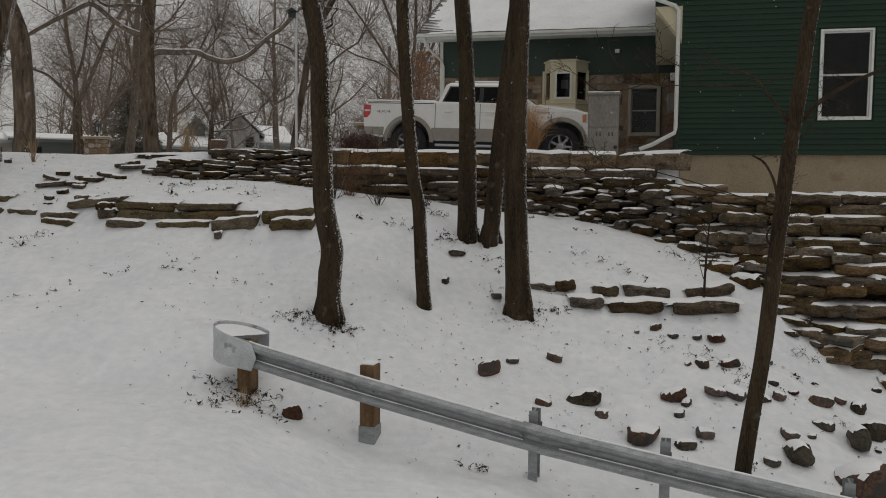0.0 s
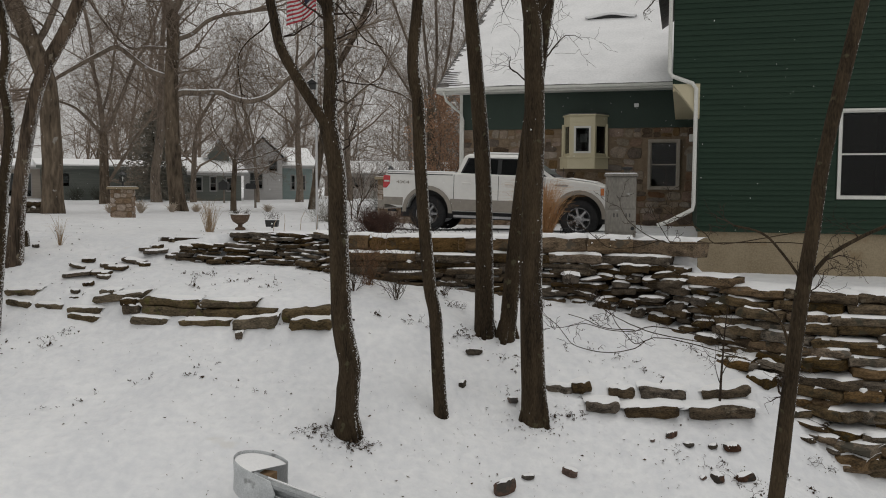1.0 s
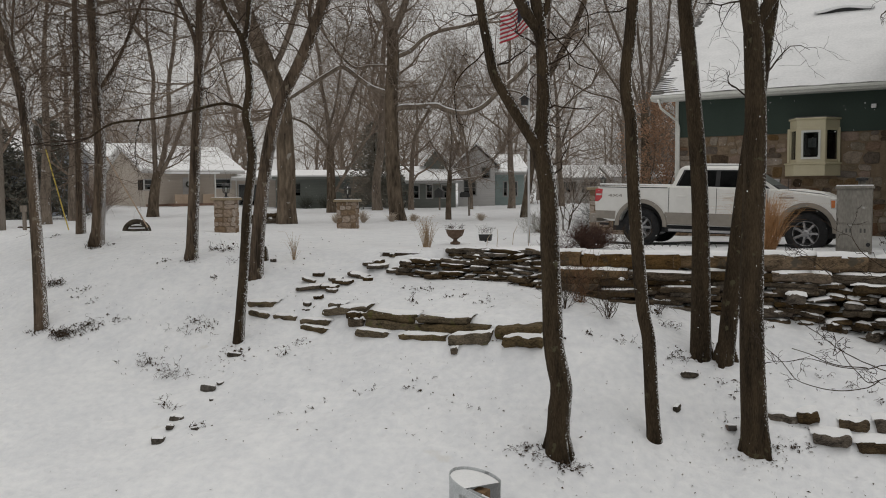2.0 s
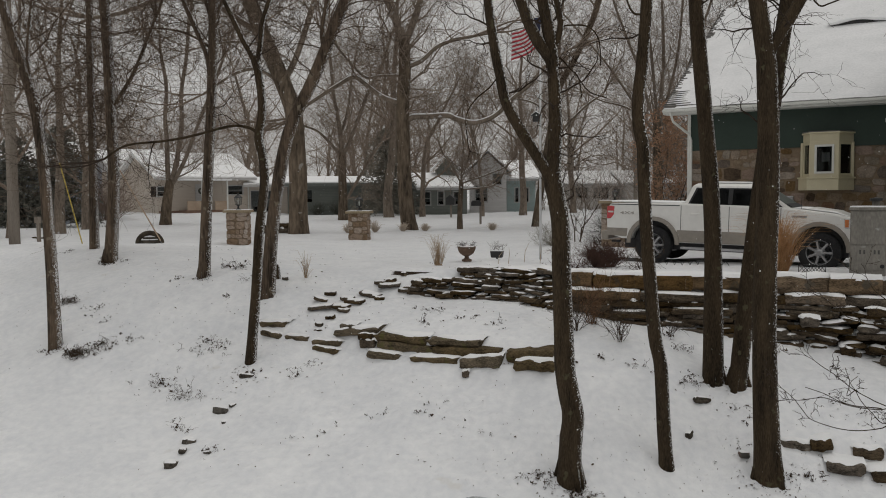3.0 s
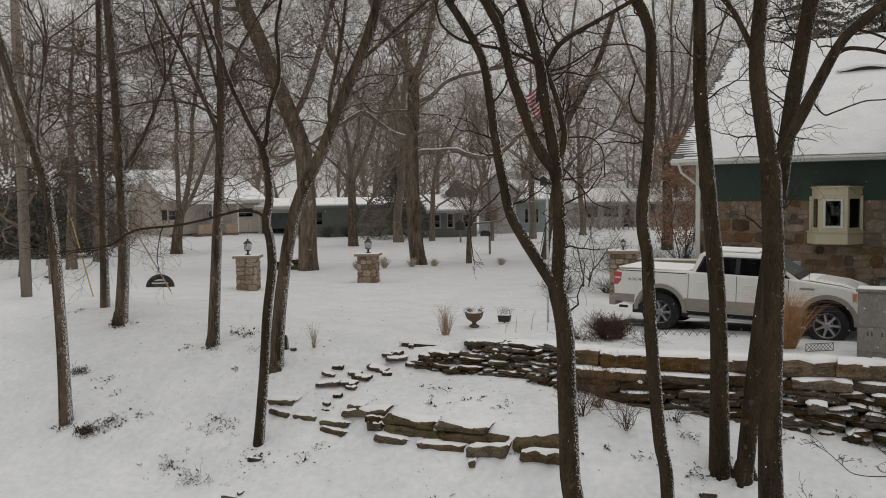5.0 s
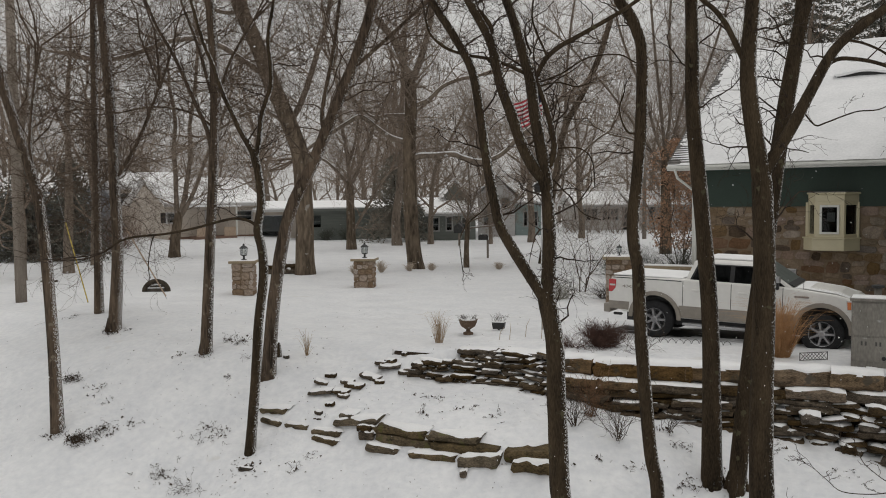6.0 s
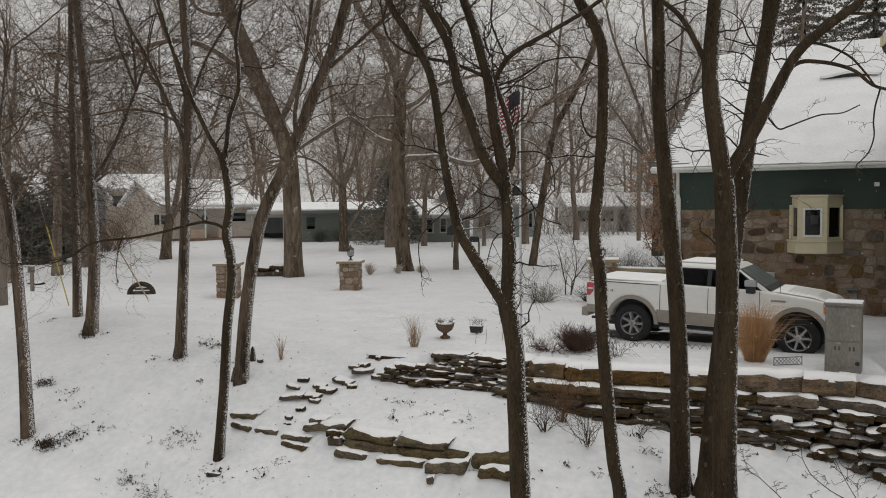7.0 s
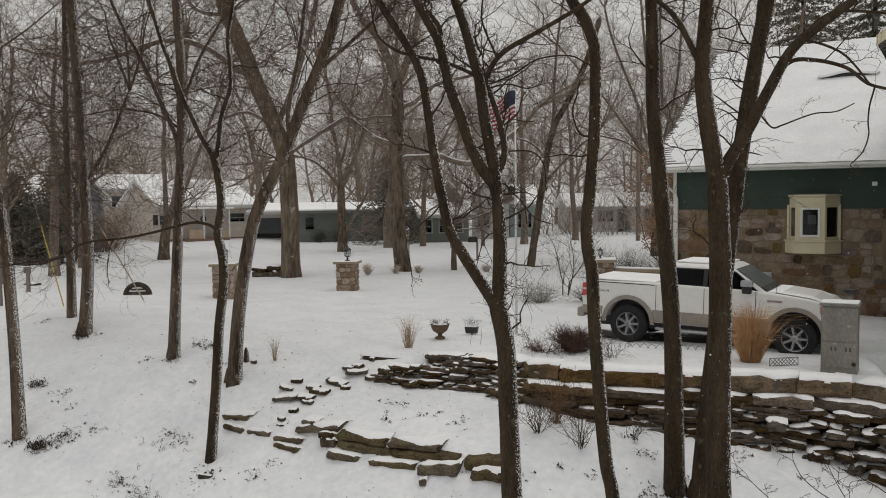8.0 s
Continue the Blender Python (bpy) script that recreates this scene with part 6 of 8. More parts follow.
PROTO = [big_tree(11, 16, 0.30, 0.30, 9), big_tree(12, 14, 0.24, 0.22, 9), big_tree(13, 18, 0.28, 0.35, 9, 0.8), big_tree(14, 11, 0.15, 0.25, 8), big_tree(15, 15, 0.22, 0.16, 9, 1.0),
         big_tree(16, 15, 0.22, 0.2, 9, 0.9, 0.03, (5, 4, 3), 0.009), big_tree(17, 17, 0.25, 0.25, 9, 0.9, 0.03, (5, 4, 3), 0.009), big_tree(18, 13, 0.2, 0.15, 9, 1.0, 0.03, (5, 4, 3), 0.009)]


def place_tree(kind, x, y, scale=1.0, yaw=0.0, label="tall bare tree with a wide crown", group="bare trees beyond the lawn"):
    m = pose(x, y, ground_z(x, y, False) - 0.05, 0, 0, yaw) @ Matrix.Scale(scale, 4)
    t = empty("tree", m, label, "tree", group)
    part("trunk", PROTO[kind][0], None, t)
    part("crown", PROTO[kind][1], None, t)
    return t


place_tree(4, -18.8, 59.1, 1.0, 75)
place_tree(3, -14.4, 59.3, 1.0, 20)
place_tree(2, -20.6, 57.0, 1.25, 140)
place_tree(1, 3.6, 52.0, 1.1, 30, "upright bare tree behind the stone house")
wrng = random.Random(77)
spots = [(-55, 50), (-29, 31), (-34, 30), (-58, 48), (-42, 37), (-48, 50), (-46, 76), (-54, 72), (-44, 46), (-52, 58), (-29.4, 34.5), (-31.5, 39), (-57, 69), (-30, 74), (-48, 42)]
spots += [(-12, 62), (2, 60), (-9, 67), (5, 52), (10, 58), (16, 55)]
far_spots = [(wrng.uniform(-105, 30), wrng.uniform(84, 140)) for i in range(72)][:60] + [(-33, 76), (-27, 80), (-40, 74), (-20, 80), (-13, 88), (-60, 76), (-2, 84), (-6, 90)] + [(wrng.uniform(-48, 12), wrng.uniform(84, 118)) for i in range(26)]
for i, (x, y) in enumerate(spots):
    place_tree(wrng.randint(0, 4), x, y, wrng.uniform(0.8, 1.15), wrng.uniform(0, 360), "bare winter tree among the houses")
for i, (x, y) in enumerate(far_spots):
    place_tree(wrng.randint(5, 7), x, y, wrng.uniform(0.9, 1.25), wrng.uniform(0, 360), "far bare tree in the woods behind the houses", "far woods")


def conifer(x, y, high, wide, seed, label, full=0.8, needle=NEEDLE, thick=11):
    """An evergreen: whorls of drooping boughs with tufts of needles."""
    g = random.Random(seed)
    z = ground_z(x, y, False)
    t = empty("conifer", pose(x, y, z), label, "evergreen tree")
    V, F = [], []
    tube(V, F, [(0, 0, -0.2), (0.05, 0, high * 0.5), (0, 0, high)], [high * 0.018, high * 0.011, 0.01], 8)
    part("trunk", mesh_from("trunk", V, F, BARK), None, t)
    V, F = [], []
    h = high * 0.07
    while h < high * 0.98:
        reach = wide * (1 - h / high) ** full + 0.15
        for k in range(thick):
            a = g.uniform(0, 2 * math.pi)
            ln = reach * g.uniform(0.65, 1.1)
            for s in np.arange(0.15, 1.0, 0.16 / max(0.6, ln / 1.2)):
                c = Vector((math.cos(a) * ln * s, math.sin(a) * ln * s, h - 0.28 * ln * s * s + g.gauss(0, 0.06)))
                for q in range(3):
                    d = Vector((g.gauss(0, 1), g.gauss(0, 1), g.gauss(0, 0.6))).normalized() * g.uniform(0.14, 0.3)
                    e = Vector((g.gauss(0, 1), g.gauss(0, 1), g.gauss(0, 1))).normalized() * 0.06
                    b = len(V)
                    V.extend([tuple(c - e), tuple(c + e), tuple(c + d)])
                    F.append((b, b + 1, b + 2))
        h += high * 0.028
    part("needles", mesh_from("needles", V, F, needle), None, t)


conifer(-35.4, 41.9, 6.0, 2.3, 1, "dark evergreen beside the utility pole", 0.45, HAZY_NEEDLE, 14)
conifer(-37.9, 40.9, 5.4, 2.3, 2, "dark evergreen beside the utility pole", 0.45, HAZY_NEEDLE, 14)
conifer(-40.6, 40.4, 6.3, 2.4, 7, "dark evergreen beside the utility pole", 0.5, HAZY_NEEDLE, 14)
conifer(-22.7, 62.2, 6.8, 3.4, 3, "cedar in front of the far houses, its needles paled for haze", 0.6, CEDAR)
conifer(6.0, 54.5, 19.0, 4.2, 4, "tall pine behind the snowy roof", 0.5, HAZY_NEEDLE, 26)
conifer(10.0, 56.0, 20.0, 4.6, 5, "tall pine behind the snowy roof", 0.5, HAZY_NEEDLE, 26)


# ---- far houses ----
def far_house(x0, y0, x1, y1, deep, wall_h, rise, colour, label, wins=(), base=None, gable_front=False, trim=WHITE):
    """A plain house whose front runs from (x0, y0) to (x1, y1); wins: share along the front, sill, width, height."""
    ln = math.hypot(x1 - x0, y1 - y0)
    z = ground_z((x0 + x1) / 2, (y0 + y1) / 2, False) if base is None else base
    h = empty("house", pose(x0, y0, z, 0, 0, math.degrees(math.atan2(y1 - y0, x1 - x0))), label, "house", "far houses")
    o = 0.45
    holes = [(ln * f - w / 2, ln * f + w / 2, s, s + hh) for f, s, w, hh in wins]
    part("wall", sheet_with_hole(0, ln, -0.5, wall_h, 0, 0.2, holes), colour, h)
    for span in ((0, 0.2, 0.2, deep), (ln - 0.2, ln, 0.2, deep), (0.2, ln - 0.2, deep - 0.2, deep)):
        part("wall", boxes((*span, -0.5, wall_h)), colour, h)
    if gable_front:
        part("gable", prism([(0, wall_h), (ln, wall_h), (ln / 2, wall_h + rise)], 0, 0.2), colour, h)
        part("roof", prism([(-o, wall_h - 0.15), (ln / 2, wall_h + rise + 0.2), (ln + o, wall_h - 0.15), (ln + o, wall_h), (ln / 2, wall_h + rise + 0.4), (-o, wall_h)], -o, deep + o), SNOW_CAP, h, "snow-covered roof")
    else:
        bm = bmesh.new()
        pts = [(-o, wall_h - 0.05), (deep / 2, wall_h + rise), (deep + o, wall_h - 0.05), (deep + o, wall_h + 0.18), (deep / 2, wall_h + rise + 0.24), (-o, wall_h + 0.18)]
        a, b = [bm.verts.new((-o, y, zz)) for y, zz in pts], [bm.verts.new((ln + o, y, zz)) for y, zz in pts]
        bm.faces.new(a[::-1]), bm.faces.new(b)
        for i in range(6):
            bm.faces.new((a[i], a[(i + 1) % 6], b[(i + 1) % 6], b[i]))
        part("roof", bm, SNOW_CAP, h, "snow-covered roof")
        for xx in (0, ln - 0.2):
            part("gable", mesh_from("gable", [(xx, 0.05, wall_h), (xx, deep - 0.05, wall_h), (xx, deep / 2, wall_h + rise), (xx + 0.2, 0.05, wall_h), (xx + 0.2, deep - 0.05, wall_h), (xx + 0.2, deep / 2, wall_h + rise)],
                                             [(0, 2, 1), (3, 4, 5), (0, 1, 4, 3), (1, 2, 5, 4), (2, 0, 3, 5)], colour), None, h)
        part("fascia", boxes((-o, ln + o, -o - 0.03, -o, wall_h - 0.12, wall_h + 0.08)), trim, h)
    for a, b, c, d in holes:
        window(h, a, b, 0.0, c, d, trim, sash=(b - a) < 1.4, frame_w=0.07, shade=CURTAIN)
    return h


TAN = material("tan_siding", (0.46, 0.40, 0.34), (0.55, 0.49, 0.42), 0.7, 2, 20, 0.2, stretch=(0.3, 0.3, 6))
SLATE = material("slate_siding", (0.115, 0.128, 0.112), (0.16, 0.173, 0.155), 0.7, 2, 20, 0.2, stretch=(0.3, 0.3, 6))
TEAL = material("teal_siding", (0.22, 0.285, 0.275), (0.28, 0.34, 0.33), 0.7, 2, 20, 0.2, stretch=(0.3, 0.3, 6))
PALE = material("pale_siding", (0.42, 0.41, 0.40), (0.52, 0.51, 0.50), 0.7, 2, 20, 0.2, stretch=(0.3, 0.3, 6))
# trim greyed and dun siding lightened: haze over the far houses, in paint
HAZED_TRIM = material("hazed_trim", (0.30, 0.30, 0.29), (0.38, 0.38, 0.37), 0.7, 5, 40, 0.1)
DUN = material("dun_siding", (0.42, 0.40, 0.375), (0.52, 0.495, 0.465), 0.7, 2, 20, 0.2, stretch=(0.3, 0.3, 6))
BLUE_GREY = material("blue_grey_siding", (0.20, 0.225, 0.26), (0.27, 0.295, 0.335), 0.7, 2, 20, 0.2, stretch=(0.3, 0.3, 6))
PORCH_BOARD = material("porch_board", (0.36, 0.27, 0.20), (0.46, 0.36, 0.27), 0.85, 3, 25, 0.2)
ranch = far_house(-39.5, 57.2, -35.1, 63.4, 9.2, 2.62, 2.05, TAN, "tan ranch house with a porch and snowy roof", ((0.03, 1.25, 0.6, 0.75), (0.83, 1.35, 1.35, 0.72)), trim=PALE)
part("door", boxes((2.95, 3.85, -0.06, -0.004, 0.28, 2.2)), PALE, ranch, "pale front door")
part("wreath", lathe([(0.12, 0.0), (0.24, 0.0), (0.26, 0.04), (0.2, 0.07), (0.12, 0.05)], 14, True), NEEDLE, ranch, "dark round wreath on the door", m=pose(3.4, -0.075, 1.65, 90, 0, 0))
part("brick_band", boxes((0.0, 7.55, -0.05, -0.004, -0.3, 0.12)), BRICK, ranch, "low brown brick band")
part("porch_deck", boxes((1.6, 5.0, -1.5, -0.06, -0.3, 0.16)), BRICK, ranch, "low brown porch deck")
for x0, x1 in ((1.7, 2.9), (3.95, 4.9)):
    part("porch_rail", boxes((x0, x1, -1.48, -1.40, 0.16, 0.86)), PORCH_BOARD, ranch, "tan boarded porch rail")
for x in (2.9, 5.0):
    part("porch_post", boxes((x - 0.05, x + 0.05, -1.5, -1.40, 0.16, 2.45)), WHITE, ranch)
part("porch_roof", prism([(1.4, 2.45), (5.3, 2.45), (5.3, 2.58), (1.4, 2.58)], -1.7, -0.47), SNOW_CAP, ranch, "flat snow-covered porch roof")
part("downpipe", boxes((7.4, 7.5, -0.12, -0.03, -0.2, 2.5)), WHITE, ranch)
far_house(-53.0, 63.0, -46.5, 67.6, 7, 4.1, 1.3, TAN, "tan back house under a snowy roof", ((0.5, 2.6, 0.9, 1.0),), trim=PALE)
far_house(-35.0, 63.2, -31.2, 65.0, 6, 2.25, 0.55, TAN, "tan garage beside the ranch house", ((0.3, 0.1, 2.3, 1.7),), trim=PALE)
slate = far_house(-31.0, 62.4, -23.1, 67.0, 8, 2.45, 0.5, SLATE, "dark slate-coloured low house with snowy roof", ((0.16, 1.0, 0.7, 1.0),), trim=SLATE)
far_house(-20.2, 63.3, -17.0, 65.0, 7, 2.0, 1.1, SLATE, "dark house with one pale-framed window", ((0.12, 0.75, 0.5, 1.0), (0.42, 0.75, 0.45, 1.05), (0.78, 0.75, 0.6, 1.0)), trim=HAZED_TRIM)
far_house(-19.9, 66.6, -18.5, 67.1, 3, 3.6, 0.9, SLATE, "small dark gable rising behind the low roof", gable_front=True)
far_house(-17.9, 69.2, -14.9, 69.9, 9, 3.4, 1.5, PALE, "pale gabled house with paired windows", ((0.32, 0.9, 1.0, 1.3), (0.75, 2.3, 0.7, 0.9)), trim=HAZED_TRIM, gable_front=True)
far_house(-15.2, 71.4, -12.9, 72.3, 9, 2.7, 1.6, TEAL, "pale teal house with two narrow windows", ((0.35, 0.8, 0.3, 1.2), (0.7, 0.8, 0.3, 1.2)), trim=HAZED_TRIM)
far_house(-11.6, 81.6, -7.4, 82.9, 9, 2.3, 1.2, DUN, "dun house far down the street", ((0.3, 1, 1.4, 1.0), (0.75, 1, 1.4, 1.0)), trim=HAZED_TRIM)
far_house(-6.0, 82.0, 0, 84, 9, 2.3, 1.2, DUN, "dun house far down the street", ((0.3, 1, 1.4, 1.2), (0.75, 1, 1.4, 1.2)), trim=HAZED_TRIM)
far_house(-44.5, 42.5, -38.0, 45.0, 8, 3.6, 1.6, BLUE_GREY, "blue-grey two-storey house behind evergreens", ((0.3, 2.9, 1.2, 1.2), (0.8, 0.8, 1.2, 1.2)))

# ---- utility pole with guy wires and yellow guard ----
pole = empty("utility_pole", pose(-20.4, 21.9, ground_z(-20.4, 21.9)), "weathered wooden utility pole", "utility pole")
part("pole", lathe([(0.17, -0.3), (0.165, 2), (0.13, 10.5), (0.0, 10.5)], 14), POLE_WOOD, pole, smooth=True)
V, F = [], []
tube(V, F, [(0, 0, 8.5), (2.3, 0.3, -0.1)], [0.008, 0.008], 4)
part("guy_wire", mesh_from("guy_wire", V, F, STEEL), None, pole)
V, F = [], []
tube(V, F, [(1.62, 0.21, 2.5), (2.28, 0.3, 0.0)], [0.02, 0.02], 8)
part("guard", mesh_from("guard", V, F, YELLOW), None, pole, "yellow plastic guard on the guy wire")
V, F = [], []
tube(V, F, [(0, 0, 8.5), (3.75, 2.3, -0.1)], [0.008, 0.008], 4)
part("guy_wire", mesh_from("guy_wire", V, F, STEEL), None, pole)
V, F = [], []
tube(V, F, [(2.7, 1.66, 2.3), (3.72, 2.28, 0.0)], [0.022, 0.022], 8)
part("guard", mesh_from("guard", V, F, PORCH_BOARD), None, pole, "faded brown guard on the guy wire")
pole2 = empty("utility_pole", pose(-4.2, 66.5, ground_z(-4.2, 66.5)), "pale far utility pole with wires", "utility pole")
part("pole", lathe([(0.16, -0.3), (0.12, 10), (0.0, 10)], 10), POLE_WOOD, pole2, smooth=True)
for k, (h, s) in enumerate(((9.6, -0.4), (9.2, 0.3), (8.6, 0.0))):
    V, F = [], []
    line = [(-40 + 8 * i, s + 3 * i - 15, h - 0.3 + 0.9 * ((i - 5) / 5) ** 2) for i in range(11)]
    tube(V, F, line, [0.012] * 11, 3)
    part("wire", mesh_from("wire", V, F, BLACK), None, pole2)

# ---- flagpole and flag ----
fp = empty("flagpole", pose(-3.67, 21.55, ground_z(-3.67, 21.55)), "slim pale metal flagpole in the lawn", "flagpole")
part("pole", lathe([(0.034, -0.1), (0.03, 3), (0.02, 6.2), (0.0, 6.2)], 12), ALU, fp, smooth=True)
part("ball", lathe([(0.0, 6.2), (0.05, 6.23), (0.065, 6.28), (0.05, 6.33), (0.0, 6.35)], 12), ALU, fp, smooth=True)
flag = empty("flag", pose(-3.67, 21.55, ground_z(-3.67, 21.55)), "red and white striped flag with a blue corner, flying a little", "flag")


def cloth(u, v):
    """A flag in light wind: u along the fly, v down the hoist."""
    return (0.02 - 0.74 * u - 0.05 * v * u, -0.09 * math.sin(u * 9 + v * 2), 6.1 - 0.70 * v - 0.36 * u + 0.05 * math.sin(u * 6.5 + v))


def flag_piece(name, u0, u1, v0, v1, mat):
    n = 10
    V = [cloth(u0 + (u1 - u0) * i / n, v) for v in (v0, (v0 + v1) / 2, v1) for i in range(n + 1)]
    F = [(r * (n + 1) + i, r * (n + 1) + i + 1, (r + 1) * (n + 1) + i + 1, (r + 1) * (n + 1) + i) for r in range(2) for i in range(n)]
    ob = part(name, mesh_from(name, V, F, mat, smooth=True), None, flag)
    ob.modifiers.new("thick", "SOLIDIFY").thickness = 0.004


for i in range(13):
    flag_piece("stripe", 0.42 if i < 7 else 0.0, 1.0, i / 13, (i + 1) / 13, FLAG_WHITE if i % 2 else FLAG_RED)
flag_piece("canton", 0.0, 0.42, 0.0, 7 / 13, FLAG_BLUE)


# ---- stones ----
def slab_mesh(seed, mat, snow=0.55, worn=0.0):
    """A rough slab one unit in each way, its front edge worn round, with a ragged snow cover on most of its top."""
    g = random.Random(seed)
    nx, ny = 7, 3
    V, F, S = [], [], []
    top, high, low, bot = [], [], [], []
    for i in range(nx):
        x = i / (nx - 1) - 0.5
        end = max(0.0, abs(x) * 6 - 2)
        rim = 1 - 0.10 * (end > 0) * g.random()
        back = g.gauss(0, 0.035) + end * max(0.02, 0.10 + 0.25 * min(0, worn) + 0.12 * max(0, worn)) * g.random()
        belly = g.gauss(0, 0.03)
        wide = x * rim * (1 - 0.3 * max(0, worn) * (end > 0))
        rows = []
        for j in range(ny):
            y = j / (ny - 1) - 0.5
            up = 0.5 + g.gauss(0, 0.04) - end * 0.2 * max(0, worn) - ((0.06 + 0.1 * worn) * g.random() if j == 0 else 0)
            V.append((wide * (0.97 if j == 0 else 1) + g.gauss(0, 0.01), (y + back + 0.06 + 0.1 * worn) if j == 0 else y * (1 - 0.15 * end * g.random()), up))
            rows.append(len(V) - 1)
        top.append(rows)
        V.append((wide + g.gauss(0, 0.012), -0.5 + back + belly, 0.26 + g.gauss(0, 0.06)))
        high.append(len(V) - 1)
        V.append((wide + g.gauss(0, 0.012), -0.5 + back + belly * 0.4 + g.gauss(0, 0.02) + 0.05 * worn, -0.22 + g.gauss(0, 0.07)))
        low.append(len(V) - 1)
        rows = []
        for j in range(ny):
            y = j / (ny - 1) - 0.5
            V.append((wide * 0.95, y + (back + 0.08 + 0.08 * g.random() if j == 0 else 0), -0.5 + g.gauss(0, 0.05) + end * 0.12 * max(0, worn)))
            rows.append(len(V) - 1)
        bot.append(rows)

    def quad(a, b, c, d, slot=0):
        F.append((a, b, c, d)), S.append(slot)

    for i in range(nx - 1):
        for j in range(ny - 1):
            quad(top[i][j], top[i + 1][j], top[i + 1][j + 1], top[i][j + 1])
        for a, b in ((bot, low), (low, high), (high, top)):
            p, q = [r[0] if isinstance(r, list) else r for r in a], [r[0] if isinstance(r, list) else r for r in b]
            quad(p[i], p[i + 1], q[i + 1], q[i])
        quad(bot[i + 1][-1], bot[i][-1], top[i][-1], top[i + 1][-1])
        quad(bot[i][0], bot[i][-1], bot[i + 1][-1], bot[i + 1][0])
    for i, flip in ((0, False), (nx - 1, True)):
        loop = [bot[i][2], bot[i][1], bot[i][0], low[i], high[i], top[i][0], top[i][1], top[i][2]]
        F.append(tuple(loop[::-1] if flip else loop)), S.append(0)
    if snow:
        lift = 0.10 + 0.2 * g.random()
        s0 = len(V)
        for i in range(nx):
            x = (i / (nx - 1) - 0.5) * 0.93
            zt = V[top[i][0]][2] * 0.5 + V[top[i][1]][2] * 0.5
            last = i in (0, nx - 1)
            f = V[top[i][0]][1] + (g.uniform(-0.05, 0.04) if g.random() < 0.3 + snow * 0.65 else g.uniform(0.08, 0.36)) + (0.12 if last else 0)
            V.extend([(x, f, zt - 0.09), (x, f + 0.05, zt + lift * (0.15 if last else g.uniform(0.55, 1.0))), (x, 0.25, zt + lift), (x, 0.52, zt + lift * 0.8)])
        for i in range(nx - 1):
            for j in range(3):
                a = s0 + i * 4 + j
                quad(a, a + 4, a + 5, a + 1, 1)
    me = mesh_from("stone", V, F, [mat, SNOW_CAP], S)
    me.polygons.foreach_set("use_smooth", [q == 1 for q in S])
    return me


def rock_mesh(seed, mat, snow_from=0.45, heap=0.10):
    """A rounded rock about one unit across with snow heaped on what looks up."""
    g = random.Random(seed)
    bm = bmesh.new()
    for a in (-1, 1):
        for b in (-1, 1):
            for c in (-1, 1):
                bm.verts.new((a * 0.42 + g.gauss(0, 0.1), b * 0.36 + g.gauss(0, 0.09), c * 0.34 + g.gauss(0, 0.12)))
    for k in range(4):
        d = Vector((g.gauss(0, 1), g.gauss(0, 1), g.gauss(0, 1))).normalized() * 0.52
        bm.verts.new((d.x, d.y * 0.9, d.z * 0.85))
    bmesh.ops.convex_hull(bm, input=bm.verts)
    bmesh.ops.delete(bm, geom=[v for v in bm.verts if not v.link_faces], context="VERTS")
    bmesh.ops.subdivide_edges(bm, edges=bm.edges[:], cuts=2, use_grid_fill=True)
    for _ in range(3):
        bmesh.ops.smooth_vert(bm, verts=bm.verts[:], factor=0.5, use_axis_x=True, use_axis_y=True, use_axis_z=True)
    bmesh.ops.triangulate(bm, faces=bm.faces[:])
    bmesh.ops.recalc_face_normals(bm, faces=bm.faces)
    bm.verts.index_update()
    V = [tuple(v.co + v.normal * 0.09 * noise.noise(v.co * 5 + Vector((seed, 0, 0)))) for v in bm.verts]
    F, S, remap = [], [], {}
    snowy = [f for f in bm.faces if f.normal.z > snow_from]
    for f in bm.faces:
        F.append(tuple(v.index for v in f.verts)), S.append(0)
    # snow lies on the faces that look up
    for f in snowy:
        for v in f.verts:
            if v.index not in remap:
                remap[v.index] = len(V)
                inner = all(q in snowy for q in v.link_faces)
                V.append((v.co.x * 1.01, v.co.y * 1.01, v.co.z + (heap if inner else 0.02)))
        F.append(tuple(remap[v.index] for v in f.verts)), S.append(1)
    bm.free()
    me = mesh_from("rock", V, F, [mat, SNOW_CAP], S)
    me.polygons.foreach_set("use_smooth", [q == 1 for q in S])
    return me


RUBBLE = [slab_mesh(300 + i, ROCK, (0.9, 0.75, 0.5, 0.85)[i % 4], 0.7) for i in range(14)]
SLABS = [slab_mesh(200 + i, ROCK, (0.75, 0.6, 0.4, 0.8)[i % 4]) for i in range(12)]
BARE = [slab_mesh(240 + i, ROCK, 0) for i in range(6)]
srng = random.Random(9)


def lay(parent, x, y, z, yaw, ln, dp, h, meshes=SLABS, tilt=3.0, name="stone"):
    part(name, srng.choice(meshes), None, parent, m=pose(x, y, z, srng.gauss(0, tilt * 0.6), srng.gauss(0, tilt), yaw) @ Matrix.Diagonal((ln, dp, h, 1)))


# retaining wall along the upper terrace: course on course, each set back a little
WALL_FOOT = [(-6.4, 17.45), (-5.6, 17.3), (-4.9, 17.4), (-3.6, 17.25), (-2.5, 16.95), (-1.4, 16.65), (0.0, 16.7), (1.6, 16.72), (3.0, 16.62), (3.9, 16.2), (4.6, 15.65), (5.2, 15.0), (5.55, 14.35), (5.8, 13.7), (6.15, 13.15), (6.95, 13.1), (9.5, 12.6)]
retaining = empty("retaining_wall", Matrix.Identity(4), "dry-stacked limestone retaining wall dusted with snow", "stone wall", kind="structure")


